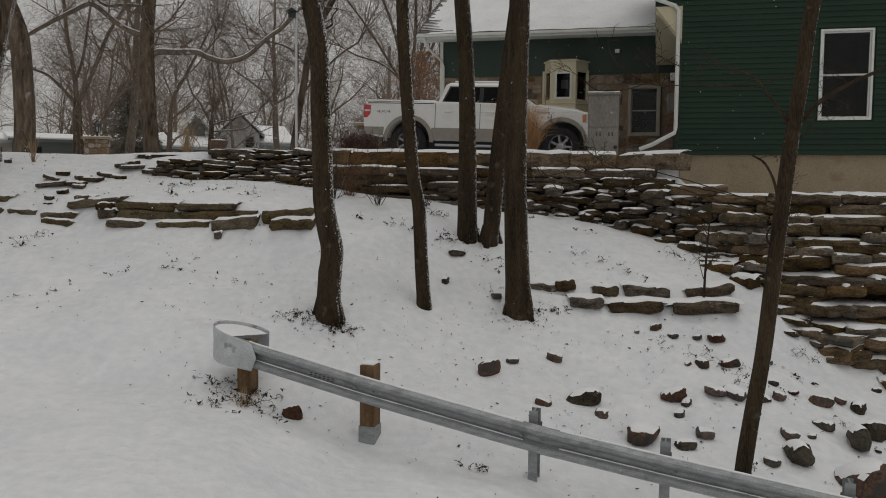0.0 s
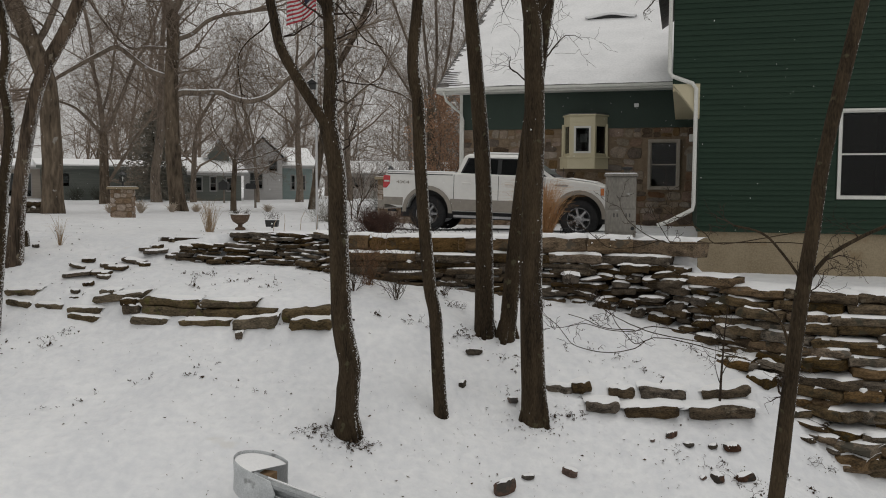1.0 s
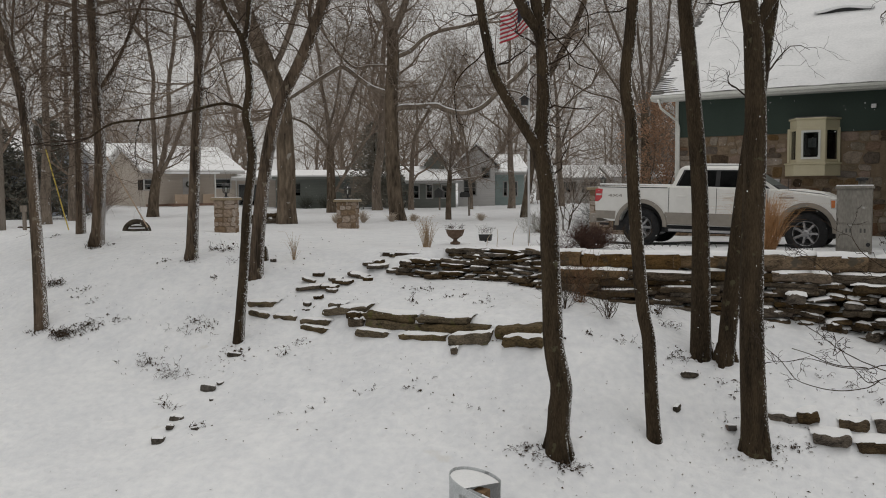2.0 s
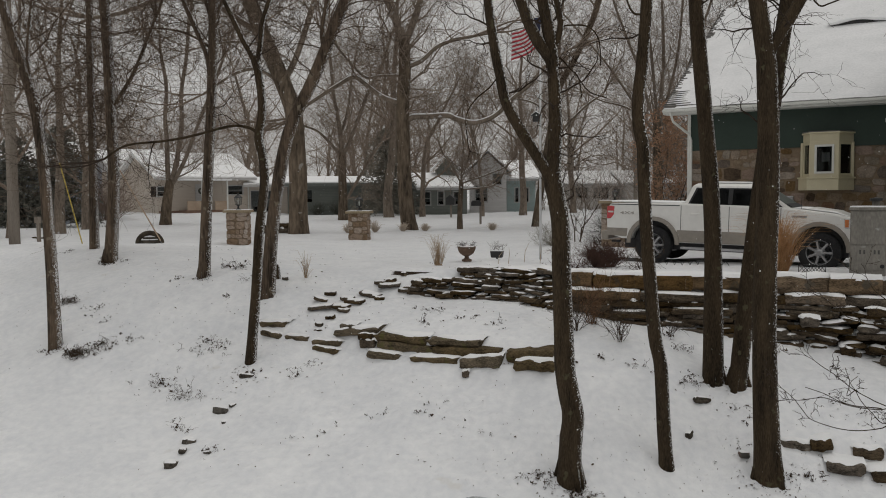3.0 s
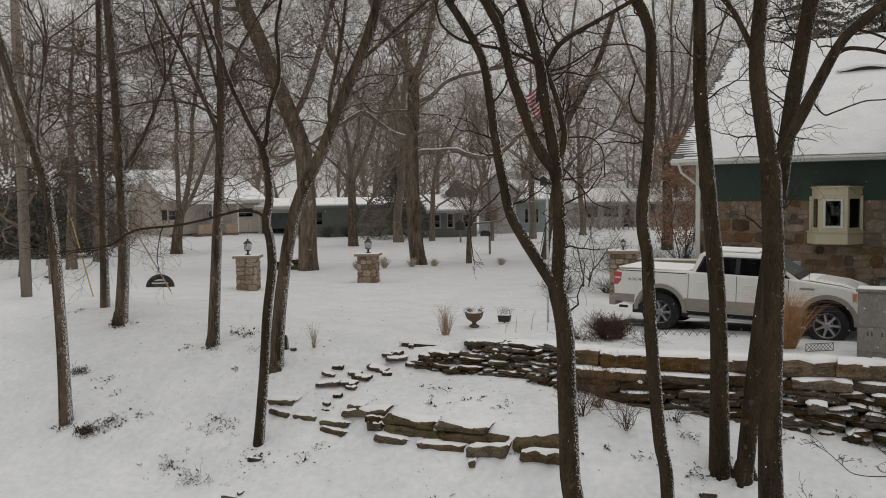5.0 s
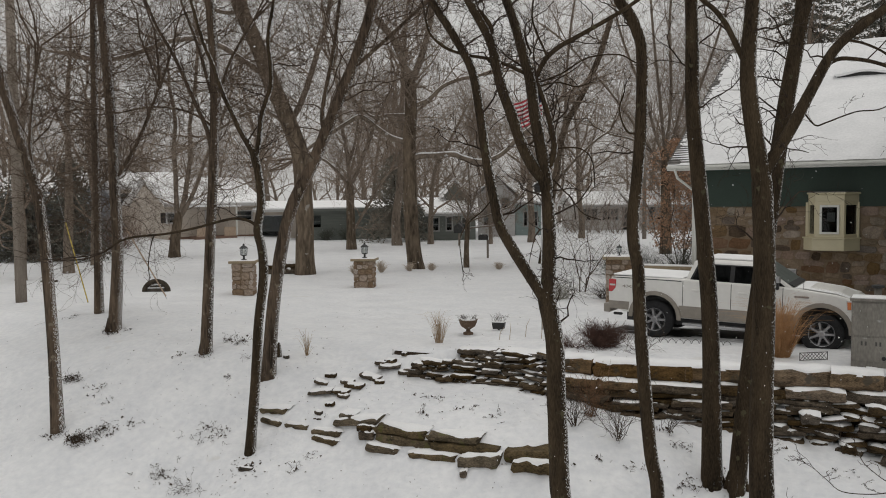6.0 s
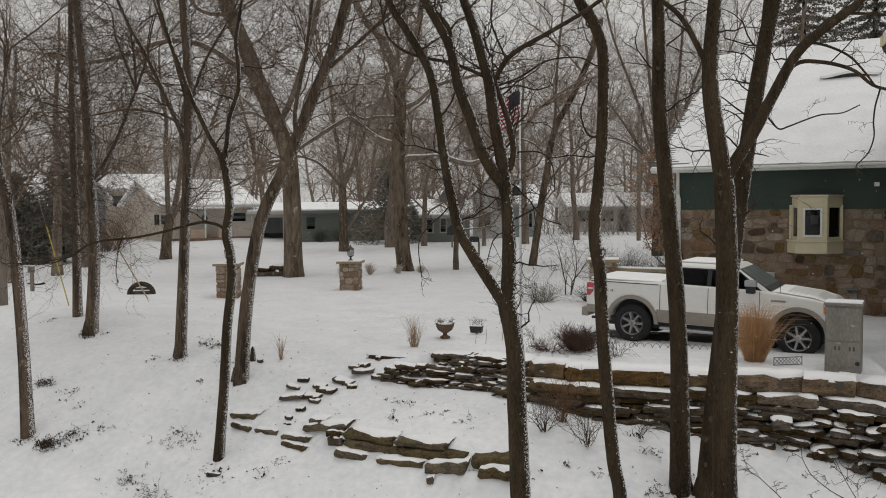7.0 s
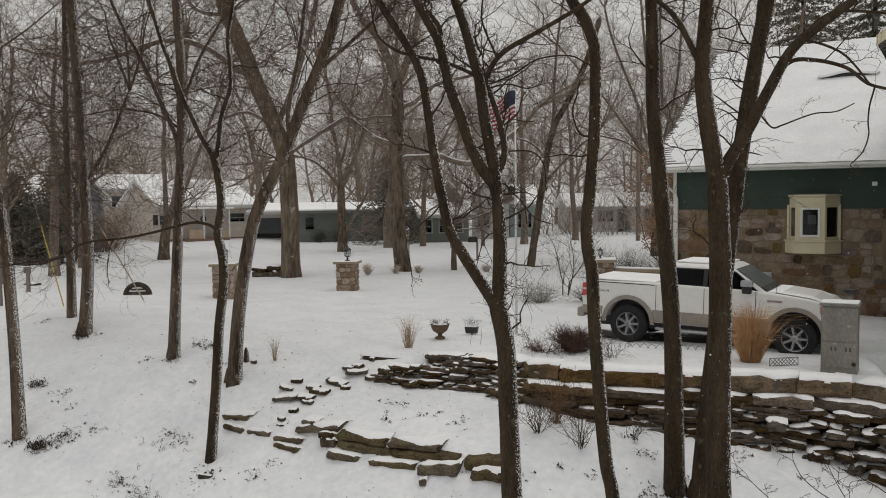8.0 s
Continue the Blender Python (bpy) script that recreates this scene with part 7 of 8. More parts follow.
def path_at(pts, s):
    """Place and heading at s metres along a line."""
    for (xa, ya), (xb, yb) in zip(pts, pts[1:]):
        d = math.hypot(xb - xa, yb - ya)
        if s <= d:
            return xa + (xb - xa) * s / d, ya + (yb - ya) * s / d, math.degrees(math.atan2(yb - ya, xb - xa))
        s -= d
    return None


foot_len = sum(math.hypot(b[0] - a[0], b[1] - a[1]) for a, b in zip(WALL_FOOT, WALL_FOOT[1:]))
top_line = [(-6.4, 17.7), (-5.6, 17.55), (-4.8, 17.8), (-3.6, 17.85), (-2.6, 17.6), (-1.4, 17.3), (0.2, 17.2), (2.1, 17.25), (3.3, 17.2), (3.9, 16.9), (4.5, 16.3), (5.3, 15.5), (6.0, 15.0), (6.6, 14.6), (7.4, 14.4), (9.6, 14.0)]
top_len = sum(math.hypot(b[0] - a[0], b[1] - a[1]) for a, b in zip(top_line, top_line[1:]))
LEDGE_ROCK = material("weathered_limestone", (0.026, 0.020, 0.012), (0.175, 0.125, 0.07), 0.9, 4, 26, 1.0, stretch=(1, 1, 2.2), spots=((0.06, 0.052, 0.034), 4, 0.57), each=0.4, laid=True)
LEDGES = [slab_mesh(280 + i, TAN_ROCK if i % 4 == 1 else LEDGE_ROCK, (0.95, 0.7, 0.9, 0.3, 0.95)[i % 5], 0.25) for i in range(15)]
LENS = [rock_mesh(700 + i, ROCK, 0.52, 0.13) for i in range(9)]
MID_SLABS = [slab_mesh(380 + i, ROCK, 0.95, 0.4) for i in range(6)]
TAN_SLABS = [slab_mesh(260 + i, TAN_ROCK, (0.75, 0.5, 0.6)[i % 3], -0.35) for i in range(9)]


def wall_course(s, f):
    """Place and heading on the wall's face at s metres along its foot and the share f of its height."""
    mx, my, ma = path_at(WALL_FOOT, min(max(s, 0.01), foot_len - 0.01))
    nx_, ny_, na = path_at(top_line, min(max(s / foot_len, 0.001), 0.9999) * top_len)
    z0, z1 = bank(mx, my) - 0.08, terrace(nx_, ny_ + 0.3) + 0.03
    g = f ** 1.25
    return mx + (nx_ - mx) * g, my + (ny_ - my) * g, z0 + (z1 - z0) * f, ma * (1 - g) + na * g, z1 - z0, nx_


def lay_run(s, ln, f, h, dp, meshes, tilt, proud=0.0):
    x, y, z, yaw, _, _ = wall_course(s + ln / 2, f)
    n = Vector((-math.sin(radians(yaw)), math.cos(radians(yaw)), 0))
    x, y = x + n.x * (dp * 0.32 - proud), y + n.y * (dp * 0.32 - proud)
    lay(retaining, x, y, z, yaw + srng.gauss(0, 2.5), ln, dp, h, meshes, tilt)


# rubble: thin stones on the outer stretch, thicker ones under the big slabs, ledges where the wall turns
for course in range(19):
    s = srng.random() * 0.25
    while s < foot_len - 0.15:
        _, _, _, _, high, tx = wall_course(s, 0.5)
        if tx < -2.8:
            hc, lo, hi, capped = 0.072, 0.22, 0.85, 0
        elif tx < 4.3:
            hc, lo, hi, capped = (0.092, 0.3, 1.2, 0.48) if tx < 1.7 else (0.105, 0.3, 0.75, 0.48)
        else:
            hc, lo, hi, capped = 0.15, 0.45, 1.4, 0
        n = max(3, round((high - capped) / hc))
        if course >= n and tx <= 4.3:
            s += 0.3
            continue
        f = (course + 0.5) / n * (high - capped) / high
        if tx < -6.05 or tx < -4.95 and f > 0.62:
            s += 0.3
            continue
        step = (high - capped) / n
        if tx > 4.3:
            # level courses where the ground falls away
            foot_z = wall_course(s, 0.0)[2]
            f, step = (0.15 * (course + 0.5) - 0.2 - foot_z) / high, 0.15
            if f < 0.0 or f > 0.98:
                s += 0.25
                continue
        ln = srng.uniform(lo, hi)
        dp = srng.uniform(0.42, 0.6) + (0.4 if tx > 4.6 else 0)
        ledge = tx > 1.7 and tx < 4.3
        if tx > 4.2:
            kinds, lean, thick, jut = LEDGES if srng.random() < 0.85 else SLABS, 1.6, srng.uniform(1.15, 1.36), srng.gauss(0.03, 0.05)
        elif ledge:
            kinds, lean, thick, jut = LENS if srng.random() < 0.7 else RUBBLE, 4.5, srng.uniform(1.3, 1.9), srng.gauss(0.06, 0.09)
        elif tx > -2.8:
            kinds, lean, thick, jut = SLABS if srng.random() < 0.45 else BARE if srng.random() < 0.8 else RUBBLE, 1.6, srng.uniform(0.95, 1.5), srng.gauss(0.0, 0.035)
        else:
            kinds, lean, thick, jut = RUBBLE if srng.random() < 0.6 else SLABS, 4.5, srng.uniform(0.8, 1.6), srng.gauss(0.03, 0.06)
        lay_run(s, ln, f, step * thick, dp, kinds, lean, jut)
        s += ln * srng.uniform(0.9, 1.0)
# long thin slabs along the top of the outer stretch
s = 0.9
while True:
    x, y, z, yaw, high, tx = wall_course(s, 1.0)
    if tx > -2.9:
        break
    ln = srng.uniform(0.7, 1.5)
    if tx > -4.95:
        lay_run(s, ln, 1 - 0.03 / high, 0.11, 0.45, SLABS, 1.5, 0.0)
    s += ln
# two courses of long slabs on top of the middle stretch
for low, high_, dp, proud in ((0.48, 0.29, 0.62, 0.06), (0.30, -0.01, 0.55, 0.0)):
    s = 4.0
    while s < foot_len - 0.3:
        x, y, z, yaw, high, tx = wall_course(s, 1.0)
        if tx > 4.25:
            break
        if tx < -2.9:
            s += 0.1
            continue
        ln = srng.uniform(0.8, 2.1)
        lay_run(s, ln, 1 - (low + high_) / 2 / high, (low - high_) * srng.uniform(0.9, 1.05), dp, TAN_SLABS if high_ < 0.1 or srng.random() < 0.35 else SLABS, 0.8, proud)
        s += ln * 0.95
# loose ledge stones that step out from the wall's foot onto the snow
for i in range(30):
    s = srng.uniform(0.66, 0.985) * foot_len
    x, y, yaw = path_at(WALL_FOOT, s)
    n = Vector((math.sin(radians(yaw)), -math.cos(radians(yaw)), 0)) * (srng.uniform(-0.25, 0.12) if x < 4.9 else srng.uniform(-0.1, 0.42))
    ln, h = srng.uniform(0.3, 0.85), srng.uniform(0.11, 0.2)
    lay(retaining, x + n.x, y + n.y, bank(x + n.x, y + n.y - 0.1) + h * 0.32, yaw + srng.gauss(0, 12), ln, ln * 0.6, h, LENS if x < 4.2 else LEDGES if srng.random() < 0.6 else LENS, 4)
# a soil and snow core behind, its dark tone painting the joints' deep shade
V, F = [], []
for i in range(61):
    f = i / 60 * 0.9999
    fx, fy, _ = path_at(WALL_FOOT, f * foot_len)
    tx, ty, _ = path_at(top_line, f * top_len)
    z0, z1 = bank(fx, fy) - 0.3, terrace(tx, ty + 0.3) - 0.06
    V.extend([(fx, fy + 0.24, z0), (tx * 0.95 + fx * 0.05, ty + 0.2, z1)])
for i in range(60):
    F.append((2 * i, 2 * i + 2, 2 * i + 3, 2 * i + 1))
SOIL = material("shaded_soil", (0.025, 0.018, 0.012), (0.07, 0.05, 0.034), 0.95, 5, 40, 0.4, spots=((0.72, 0.72, 0.73), 2.6, 0.56))
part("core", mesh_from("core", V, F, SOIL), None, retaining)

# two low courses of slabs across the left bank
MOSSY = material("mossy_limestone", (0.030, 0.023, 0.013), (0.165, 0.124, 0.072), 0.9, 4, 24, 1.0, stretch=(1, 1, 2.0), spots=((0.10, 0.088, 0.035), 4, 0.6), each=0.25, laid=True)
LOW_SLABS = [slab_mesh(330 + i, MOSSY, (0.8, 0.6, 0.9)[i % 3], 0.12) for i in range(8)]
LOW_BARE = [slab_mesh(350 + i, MOSSY, 0, 0.1) for i in range(5)]
LOW_THIN = [slab_mesh(360 + i, MOSSY, 0.95, 0.45) for i in range(5)]
low_steps = empty("slab_terrace", Matrix.Identity(4), "low terrace edge of long mossy limestone slabs", "stone terrace", kind="structure")


def ledge_stone(parent, meshes, x0, x1, front0, front1, foot, top, deep, slope=0.0):
    """One slab between x0 and x1 whose front edge runs from front0 to front1 in y, from height foot to top; slope: degrees by which its far end drops."""
    ln = math.hypot(x1 - x0, front1 - front0)
    yaw = math.degrees(math.atan2(front1 - front0, x1 - x0))
    n = Vector((-math.sin(radians(yaw)), math.cos(radians(yaw)), 0)) * deep / 2
    part("stone", srng.choice(meshes), None, parent,
         m=pose((x0 + x1) / 2 + n.x, (front0 + front1) / 2 + n.y, (foot + top) / 2, srng.gauss(0, 0.5), slope + srng.gauss(0, 0.4), yaw) @ Matrix.Diagonal((ln * 1.05, deep, top - foot, 1)))


# upper two courses, end to end
ledge_stone(low_steps, LOW_SLABS, -5.71, -4.62, 14.99, 14.80, 2.26, 2.42, 0.5, 1.4)
ledge_stone(low_steps, LOW_BARE, -5.70, -4.48, 14.95, 14.74, 2.08, 2.27, 0.5, 1.6)
ledge_stone(low_steps, LOW_SLABS, -4.60, -3.57, 14.80, 14.64, 2.27, 2.41, 0.5, -1.0)
ledge_stone(low_steps, LOW_BARE, -4.57, -3.15, 14.74, 14.53, 2.10, 2.28, 0.5, -1.6)
ledge_stone(low_steps, RUBBLE, -6.14, -5.74, 15.05, 15.00, 2.26, 2.40, 0.4, -0.3)
ledge_stone(low_steps, RUBBLE, -6.10, -5.68, 15.00, 14.96, 2.12, 2.30, 0.4, 0.5)
ledge_stone(low_steps, LOW_BARE, -3.09, -2.21, 14.50, 14.42, 2.09, 2.32, 0.5, -3.2)
# the step in front of them, thin and snowed in
ledge_stone(low_steps, LOW_THIN, -5.93, -5.07, 14.80, 14.66, 1.95, 2.11, 0.5, 2.1)
ledge_stone(low_steps, LOW_THIN, -4.96, -3.87, 14.60, 14.42, 1.96, 2.11, 0.5, -1.8)
ledge_stone(low_steps, LOW_SLABS, -3.89, -3.12, 14.40, 14.30, 1.96, 2.18, 0.5, -6.3)
ledge_stone(low_steps, LOW_SLABS, -2.89, -2.15, 14.28, 14.20, 1.98, 2.17, 0.5, -2.5)
ledge_stone(low_steps, RUBBLE, -3.81, -3.66, 14.20, 14.20, 1.83, 1.95, 0.2, -8.5)
# broken ends on the outer side
ledge_stone(low_steps, LOW_THIN, -8.46, -7.78, 15.46, 15.40, 2.38, 2.50, 0.4, -0.8)
ledge_stone(low_steps, LOW_THIN, -8.36, -7.79, 15.30, 15.27, 2.18, 2.31, 0.45, 6.5)
ledge_stone(low_steps, LOW_THIN, -7.79, -7.19, 15.27, 15.20, 2.14, 2.27, 0.45, 2.1)
ledge_stone(low_steps, LOW_THIN, -7.17, -6.43, 15.15, 15.08, 2.09, 2.22, 0.45, -0.2)
ledge_stone(low_steps, LOW_THIN, -7.11, -6.44, 15.05, 14.95, 1.97, 2.10, 0.4, 3.5)
ledge_stone(low_steps, LOW_THIN, -6.62, -6.27, 15.34, 15.30, 2.39, 2.52, 0.4, 0.6)
ledge_stone(low_steps, LOW_SLABS, -6.68, -5.70, 15.25, 15.10, 2.32, 2.46, 0.45, -5.4)
ledge_stone(low_steps, RUBBLE, -7.55, -7.28, 15.40, 15.40, 2.28, 2.36, 0.25, -2.1)
ledge_stone(low_steps, RUBBLE, -7.21, -6.91, 15.40, 15.40, 2.30, 2.39, 0.25, -3.1)
# scattered flat stones above them
for i, (x, y, ln) in enumerate(((-7.37, 16.25, 0.54), (-7, 16.3, 0.48), (-7.46, 16.9, 0.25), (-7.54, 16.58, 0.3), (-6.98, 16.71, 0.3), (-6.74, 16.53, 0.42), (-6.84, 16.15, 0.24), (-6.98, 15.8, 0.19), (-7.1, 15.51, 0.16),
                                (-6.61, 17.09, 0.49), (-6.28, 17.44, 0.5), (-6.53, 17.58, 0.31), (-6.34, 17.6, 0.28), (-6.08, 17.8, 0.15), (-8.81, 17.46, 0.13), (-6.29, 16.82, 0.22), (-5.9, 17.3, 0.27), (1.91, 17.4, 0.26), (3.31, 17.65, 0.2), (-26.9, 30.4, 0.75))):
    st = new("flat_stone", srng.choice(SLABS))
    st.matrix_world = pose(x, y, ground_z(x, y) + 0.03, srng.gauss(6, 3), srng.gauss(0, 5), srng.uniform(-25, 15)) @ Matrix.Diagonal((ln, ln * 0.6, 0.07, 1))
    tagged(st, "flat grey limestone poking out of the snow", "stone", "scattered flat stones")
# slabs across the middle of the bank
LOW_RUB = [slab_mesh(420 + i, ROCK, 0.9, 0.8) for i in range(4)]
mid_steps = empty("slab_steps", Matrix.Identity(4), "row of snow-topped limestone slabs on the bank", "stone terrace", kind="structure")
for x0, x1, y, z0, z1, drop, kind in ((1.39, 1.92, 13.85, 1.02, 1.17, 4, MID_SLABS), (1.82, 2.19, 13.82, 1.06, 1.23, -11, MID_SLABS), (2.43, 2.91, 13.85, 0.97, 1.14, 0, MID_SLABS), (2.92, 3.78, 13.85, 0.94, 1.14, 3, MID_SLABS), (3.93, 4.82, 13.85, 1.0, 1.16, -8, MID_SLABS),
                                      (2.0, 2.60, 13.45, 0.84, 1.0, 1, MID_SLABS), (2.52, 3.64, 13.38, 0.78, 0.95, -1, LOW_RUB), (3.52, 4.84, 13.38, 0.77, 0.96, -2, LOW_RUB), (1.55, 2.05, 13.6, 0.93, 1.0, 6, LENS)):
    ledge_stone(mid_steps, kind, x0, x1, y, y, z0, z1 + 0.01, 0.5, drop)


# loose rocks on the lower bank, each half sunk and capped with snow
def boulder(x, y, sz):
    rk = new("rock", srng.choice(ROCKS))
    rk.matrix_world = pose(x, y, ground_z(x, y) + sz * 0.12, srng.gauss(0, 7), srng.gauss(0, 7), srng.uniform(0, 360)) @ Matrix.Diagonal((sz * srng.uniform(0.9, 1.3), sz * srng.uniform(0.75, 1.05), sz * srng.uniform(0.6, 0.9), 1))
    tagged(rk, "reddish boulder half sunk in snow, capped white" if sz > 0.3 else "small reddish rock poking through the snow", "rock", "rocks on the bank")


GREY_ROCK = material("grey_granite", (0.028, 0.024, 0.019), (0.11, 0.093, 0.072), 0.9, 6, 30, 0.9, each=0.35, laid=True)
ROCKS = [rock_mesh(i, RED_ROCK if i % 5 < 3 else GREY_ROCK, 0.5, 0.05) for i in range(12)]
for x, y, sz in ((0.66, 11.67, 0.35), (1.01, 11.97, 0.2), (1.62, 12.21, 0.29), (1.92, 11.2, 0.5), (2.08, 10.88, 0.21), (1.32, 10.97, 0.23), (3.14, 11.45, 0.36), (3.3, 11.34, 0.2), (3.13, 11.05, 0.22), (2.53, 10.46, 0.48),
                 (3.01, 10.37, 0.26), (3.33, 10.61, 0.26), (3.79, 11.63, 0.33), (4.03, 11.61, 0.29), (3.78, 12.29, 0.28), (4.18, 12.32, 0.26), (3.3, 13.12, 0.2), (2.98, 12.98, 0.11), (3.52, 12.95, 0.18), (3.9, 12.94, 0.18),
                 (4.18, 12.9, 0.27), (4.66, 11.63, 0.25), (4.44, 11.55, 0.17), (5.28, 11.8, 0.35), (5.65, 11.96, 0.22), (5.85, 11.85, 0.31)):
    boulder(x, y, sz)
for x, y, sz in ((4.44, 10.75, 0.28), (4.38, 10.34, 0.48), (4.02, 10.2, 0.23), (5.05, 11.11, 0.29), (5.36, 10.87, 0.53), (5.04, 9.9, 0.73), (4.94, 11.85, 0.16), (3.58, 12.3, 0.11), (5.75, 11.2, 0.4), (6.2, 10.9, 0.4), (6.1, 9.9, 0.5),
                 (0.24, 14.45, 0.26), (0.05, 13.7, 0.18), (0.87, 13.58, 0.22), (-1.75, 9.95, 0.26)):
    boulder(x, y, sz)
for i in range(16):
    boulder(srng.uniform(4.2, 6.6), srng.uniform(9.4, 12.8), srng.uniform(0.08, 0.2))
# a line of dark stones down the outer bank
for x, y, sz in ((-8.02, 14.2, 0.26), (-7.98, 13.2, 0.28), (-7.85, 13.4, 0.16), (-8.08, 12.33, 0.3), (-7.95, 11.95, 0.26), (-7.89, 11.52, 0.34), (-7.45, 11.9, 0.14), (-7.75, 12.9, 0.12)):
    rk = new("rock", srng.choice(ROCKS[3:5] + ROCKS[8:10]))
    rk.matrix_world = pose(x, y, ground_z(x, y) + sz * 0.05, srng.gauss(0, 6), srng.gauss(0, 6), srng.uniform(0, 360)) @ Matrix.Diagonal((sz * 1.2, sz * 0.8, sz * 0.6, 1))
    tagged(rk, "dark grey stone half sunk in the snow", "rock", "stones down the outer bank")

# ---- front of the house: fieldstones in mortar ----
stone_face(house, pose(-7.27, FY + 0.035, 3.3), 7.9, 3.08, 0.27, (FIELDSTONE, FIELDSTONE, FIELDSTONE, RUDDY_STONE, RUDDY_STONE, PALE_STONE, DARK_STONE), 0.02, [(WIN2[0] + 7.27 - 0.12, WIN2[1] + 7.27 + 0.12, WIN2[2] - 3.3 - 0.12, WIN2[3] - 3.3 + 0.12), (BAY[0] + 7.27 + 0.05, BAY[1] + 7.27 - 0.05, 1.8, 3.08)])


# ---- plants ----
def clump(name, x, y, n, high, reach, thick, mat, label, category, seed, kids=(), lift=0.1, part_name="stem_mass", group="", foot=0.16, sway=0.12):
    """Stems that spring from one foot; kids: side twigs per level."""
    g = random.Random(seed)
    ob = empty(name, pose(x, y, ground_z(x, y)), label, category, group)
    V, F = [], []
    for i in range(n):
        a, q = g.uniform(0, 2 * math.pi), g.random() ** 0.6
        d = Vector((math.cos(a) * reach * q, math.sin(a) * reach * q, high * (g.uniform(0.6, 1.05) if kids else 1.1 - 0.3 * q * q - 0.5 * g.random() ** 1.3)))
        o = Vector((math.cos(a) * reach * foot * q, math.sin(a) * reach * foot * q, -0.03))
        ln = d.length
        if kids:
            twigs(V, F, g, o, d, ln, thick, 0, 0.7, kids, lift)
        else:
            side = Vector((g.gauss(0, sway), g.gauss(0, sway), 0)) * ln
            tube(V, F, [o, o + d * 0.5 + side * 0.3, o + d * 0.85 + side * 0.8 - Vector((0, 0, 0.05 * ln)), o + d + side * 1.6 - Vector((0, 0, 0.18 * ln))], [thick, thick * 0.85, thick * 0.6, thick * 0.25], 3, cap=False)
    part(part_name, mesh_from(part_name, V, F, mat), None, ob)
    return ob


clump("ornamental_grass", -5.55, 18.7, 80, 0.88, 0.13, 0.0038, STRAW, "pale thin clump of dry ornamental grass", "ornamental grass", 1, part_name="blades", group="dry grass clumps", foot=0.6)
clump("ornamental_grass", 1.78, 18.75, 640, 1.45, 0.3, 0.0034, RUST_GRASS, "tall rust-coloured dry grass beside the truck", "ornamental grass", 2, part_name="blades", group="dry grass clumps", foot=0.6, sway=0.2)
clump("ornamental_grass", -8.44, 17.75, 28, 0.78, 0.12, 0.004, STRAW, "small tuft of dry grass in the snow", "ornamental grass", 3, part_name="blades", group="dry grass clumps")
FROST_STRAW = material("frosted_grass", (0.40, 0.33, 0.26), (0.62, 0.55, 0.47), 0.9, 6, 30, 0.0)
for i, (x, y, h) in enumerate(((-14.3, 37.6, 0.75), (-13.1, 38.2, 0.6), (-15.2, 36.5, 0.6), (-12.2, 38.8, 0.5), (-9.2, 40, 0.5))):
    clump("ornamental_grass", x, y, 130, h * 0.9, 0.26, 0.008, FROST_STRAW, "pale dry grass clump on the far lawn", "ornamental grass", 30 + i, part_name="blades", group="dry grass clumps")
clump("maroon_bush", -1.85, 19.2, 110, 0.4, 0.34, 0.008, MAROON, "dense maroon-brown bare bush", "bush", 4, (6, 4), 0.1, foot=0.6)
clump("low_juniper", -2.5, 19.05, 22, 0.22, 0.75, 0.009, MAROON, "low spreading dark twigs beside the maroon bush", "bush", 5, (5, 4), 0.02)
clump("twig_shrub", -1.17, 15.32, 15, 0.72, 0.42, 0.007, WEED, "bare twiggy shrub below the wall", "shrub", 6, (4, 2), 0.1, group="bare shrubs")
clump("twig_shrub", -1.78, 16.25, 60, 0.8, 0.12, 0.004, material("russet_stems", (0.12, 0.065, 0.035), (0.24, 0.14, 0.08), 0.9, 6, 30, 0.0), "rust-brown dry stems against the wall", "shrub", 7, (2,), 0.12, group="bare shrubs", foot=0.8)
clump("twig_shrub", -2.0, 15.7, 16, 0.75, 0.33, 0.007, WEED, "bare twiggy shrub below the wall", "shrub", 77, (4, 2), 0.1, group="bare shrubs")
clump("twig_shrub", -0.35, 16.2, 9, 0.6, 0.3, 0.006, WEED, "bare twiggy shrub below the wall", "shrub", 8, (3, 2), 0.1, group="bare shrubs")
clump("twig_shrub", -0.95, 18.5, 11, 0.42, 0.5, 0.006, WEED, "sparse dark twigs on top of the wall", "shrub", 9, (4, 3), 0.04, group="bare shrubs")
clump("small_tree", -4.0, 31.2, 3, 2.9, 0.9, 0.026, TWIG_MID, "little ornamental tree with thin bare branches", "small tree", 10, (6, 5, 4), 0.06)
clump("low_shrub", -4.4, 28.8, 60, 0.5, 0.75, 0.008, material("sage_twigs", (0.16, 0.15, 0.12), (0.3, 0.29, 0.25), 0.9, 8, 30, 0.0), "grey-green low shrub dusted with snow", "shrub", 11, (4, 2), 0.05)
clump("low_shrub", -3.0, 29.3, 30, 0.4, 0.5, 0.008, WEED, "grey-brown low shrub dusted with snow", "shrub", 12, (4, 3), 0.05)
clump("brush_thicket", -39.5, 50.2, 95, 2.6, 2.4, 0.022, material("russet_brush", (0.13, 0.09, 0.07), (0.25, 0.185, 0.145), 0.9, 4, 30, 0.0), "tall russet bare thicket before the tan house", "thicket", 13, (6, 4), 0.08, foot=0.6)
clump("brush_thicket", -43.0, 48.0, 34, 2.4, 2.2, 0.03, WEED, "brown bare thicket beside the evergreens", "thicket", 14, (6, 4), 0.08)
COPPER = material("copper_leaves", (0.29, 0.17, 0.105), (0.46, 0.29, 0.19), 0.9, 1.2, 12, 0.0)
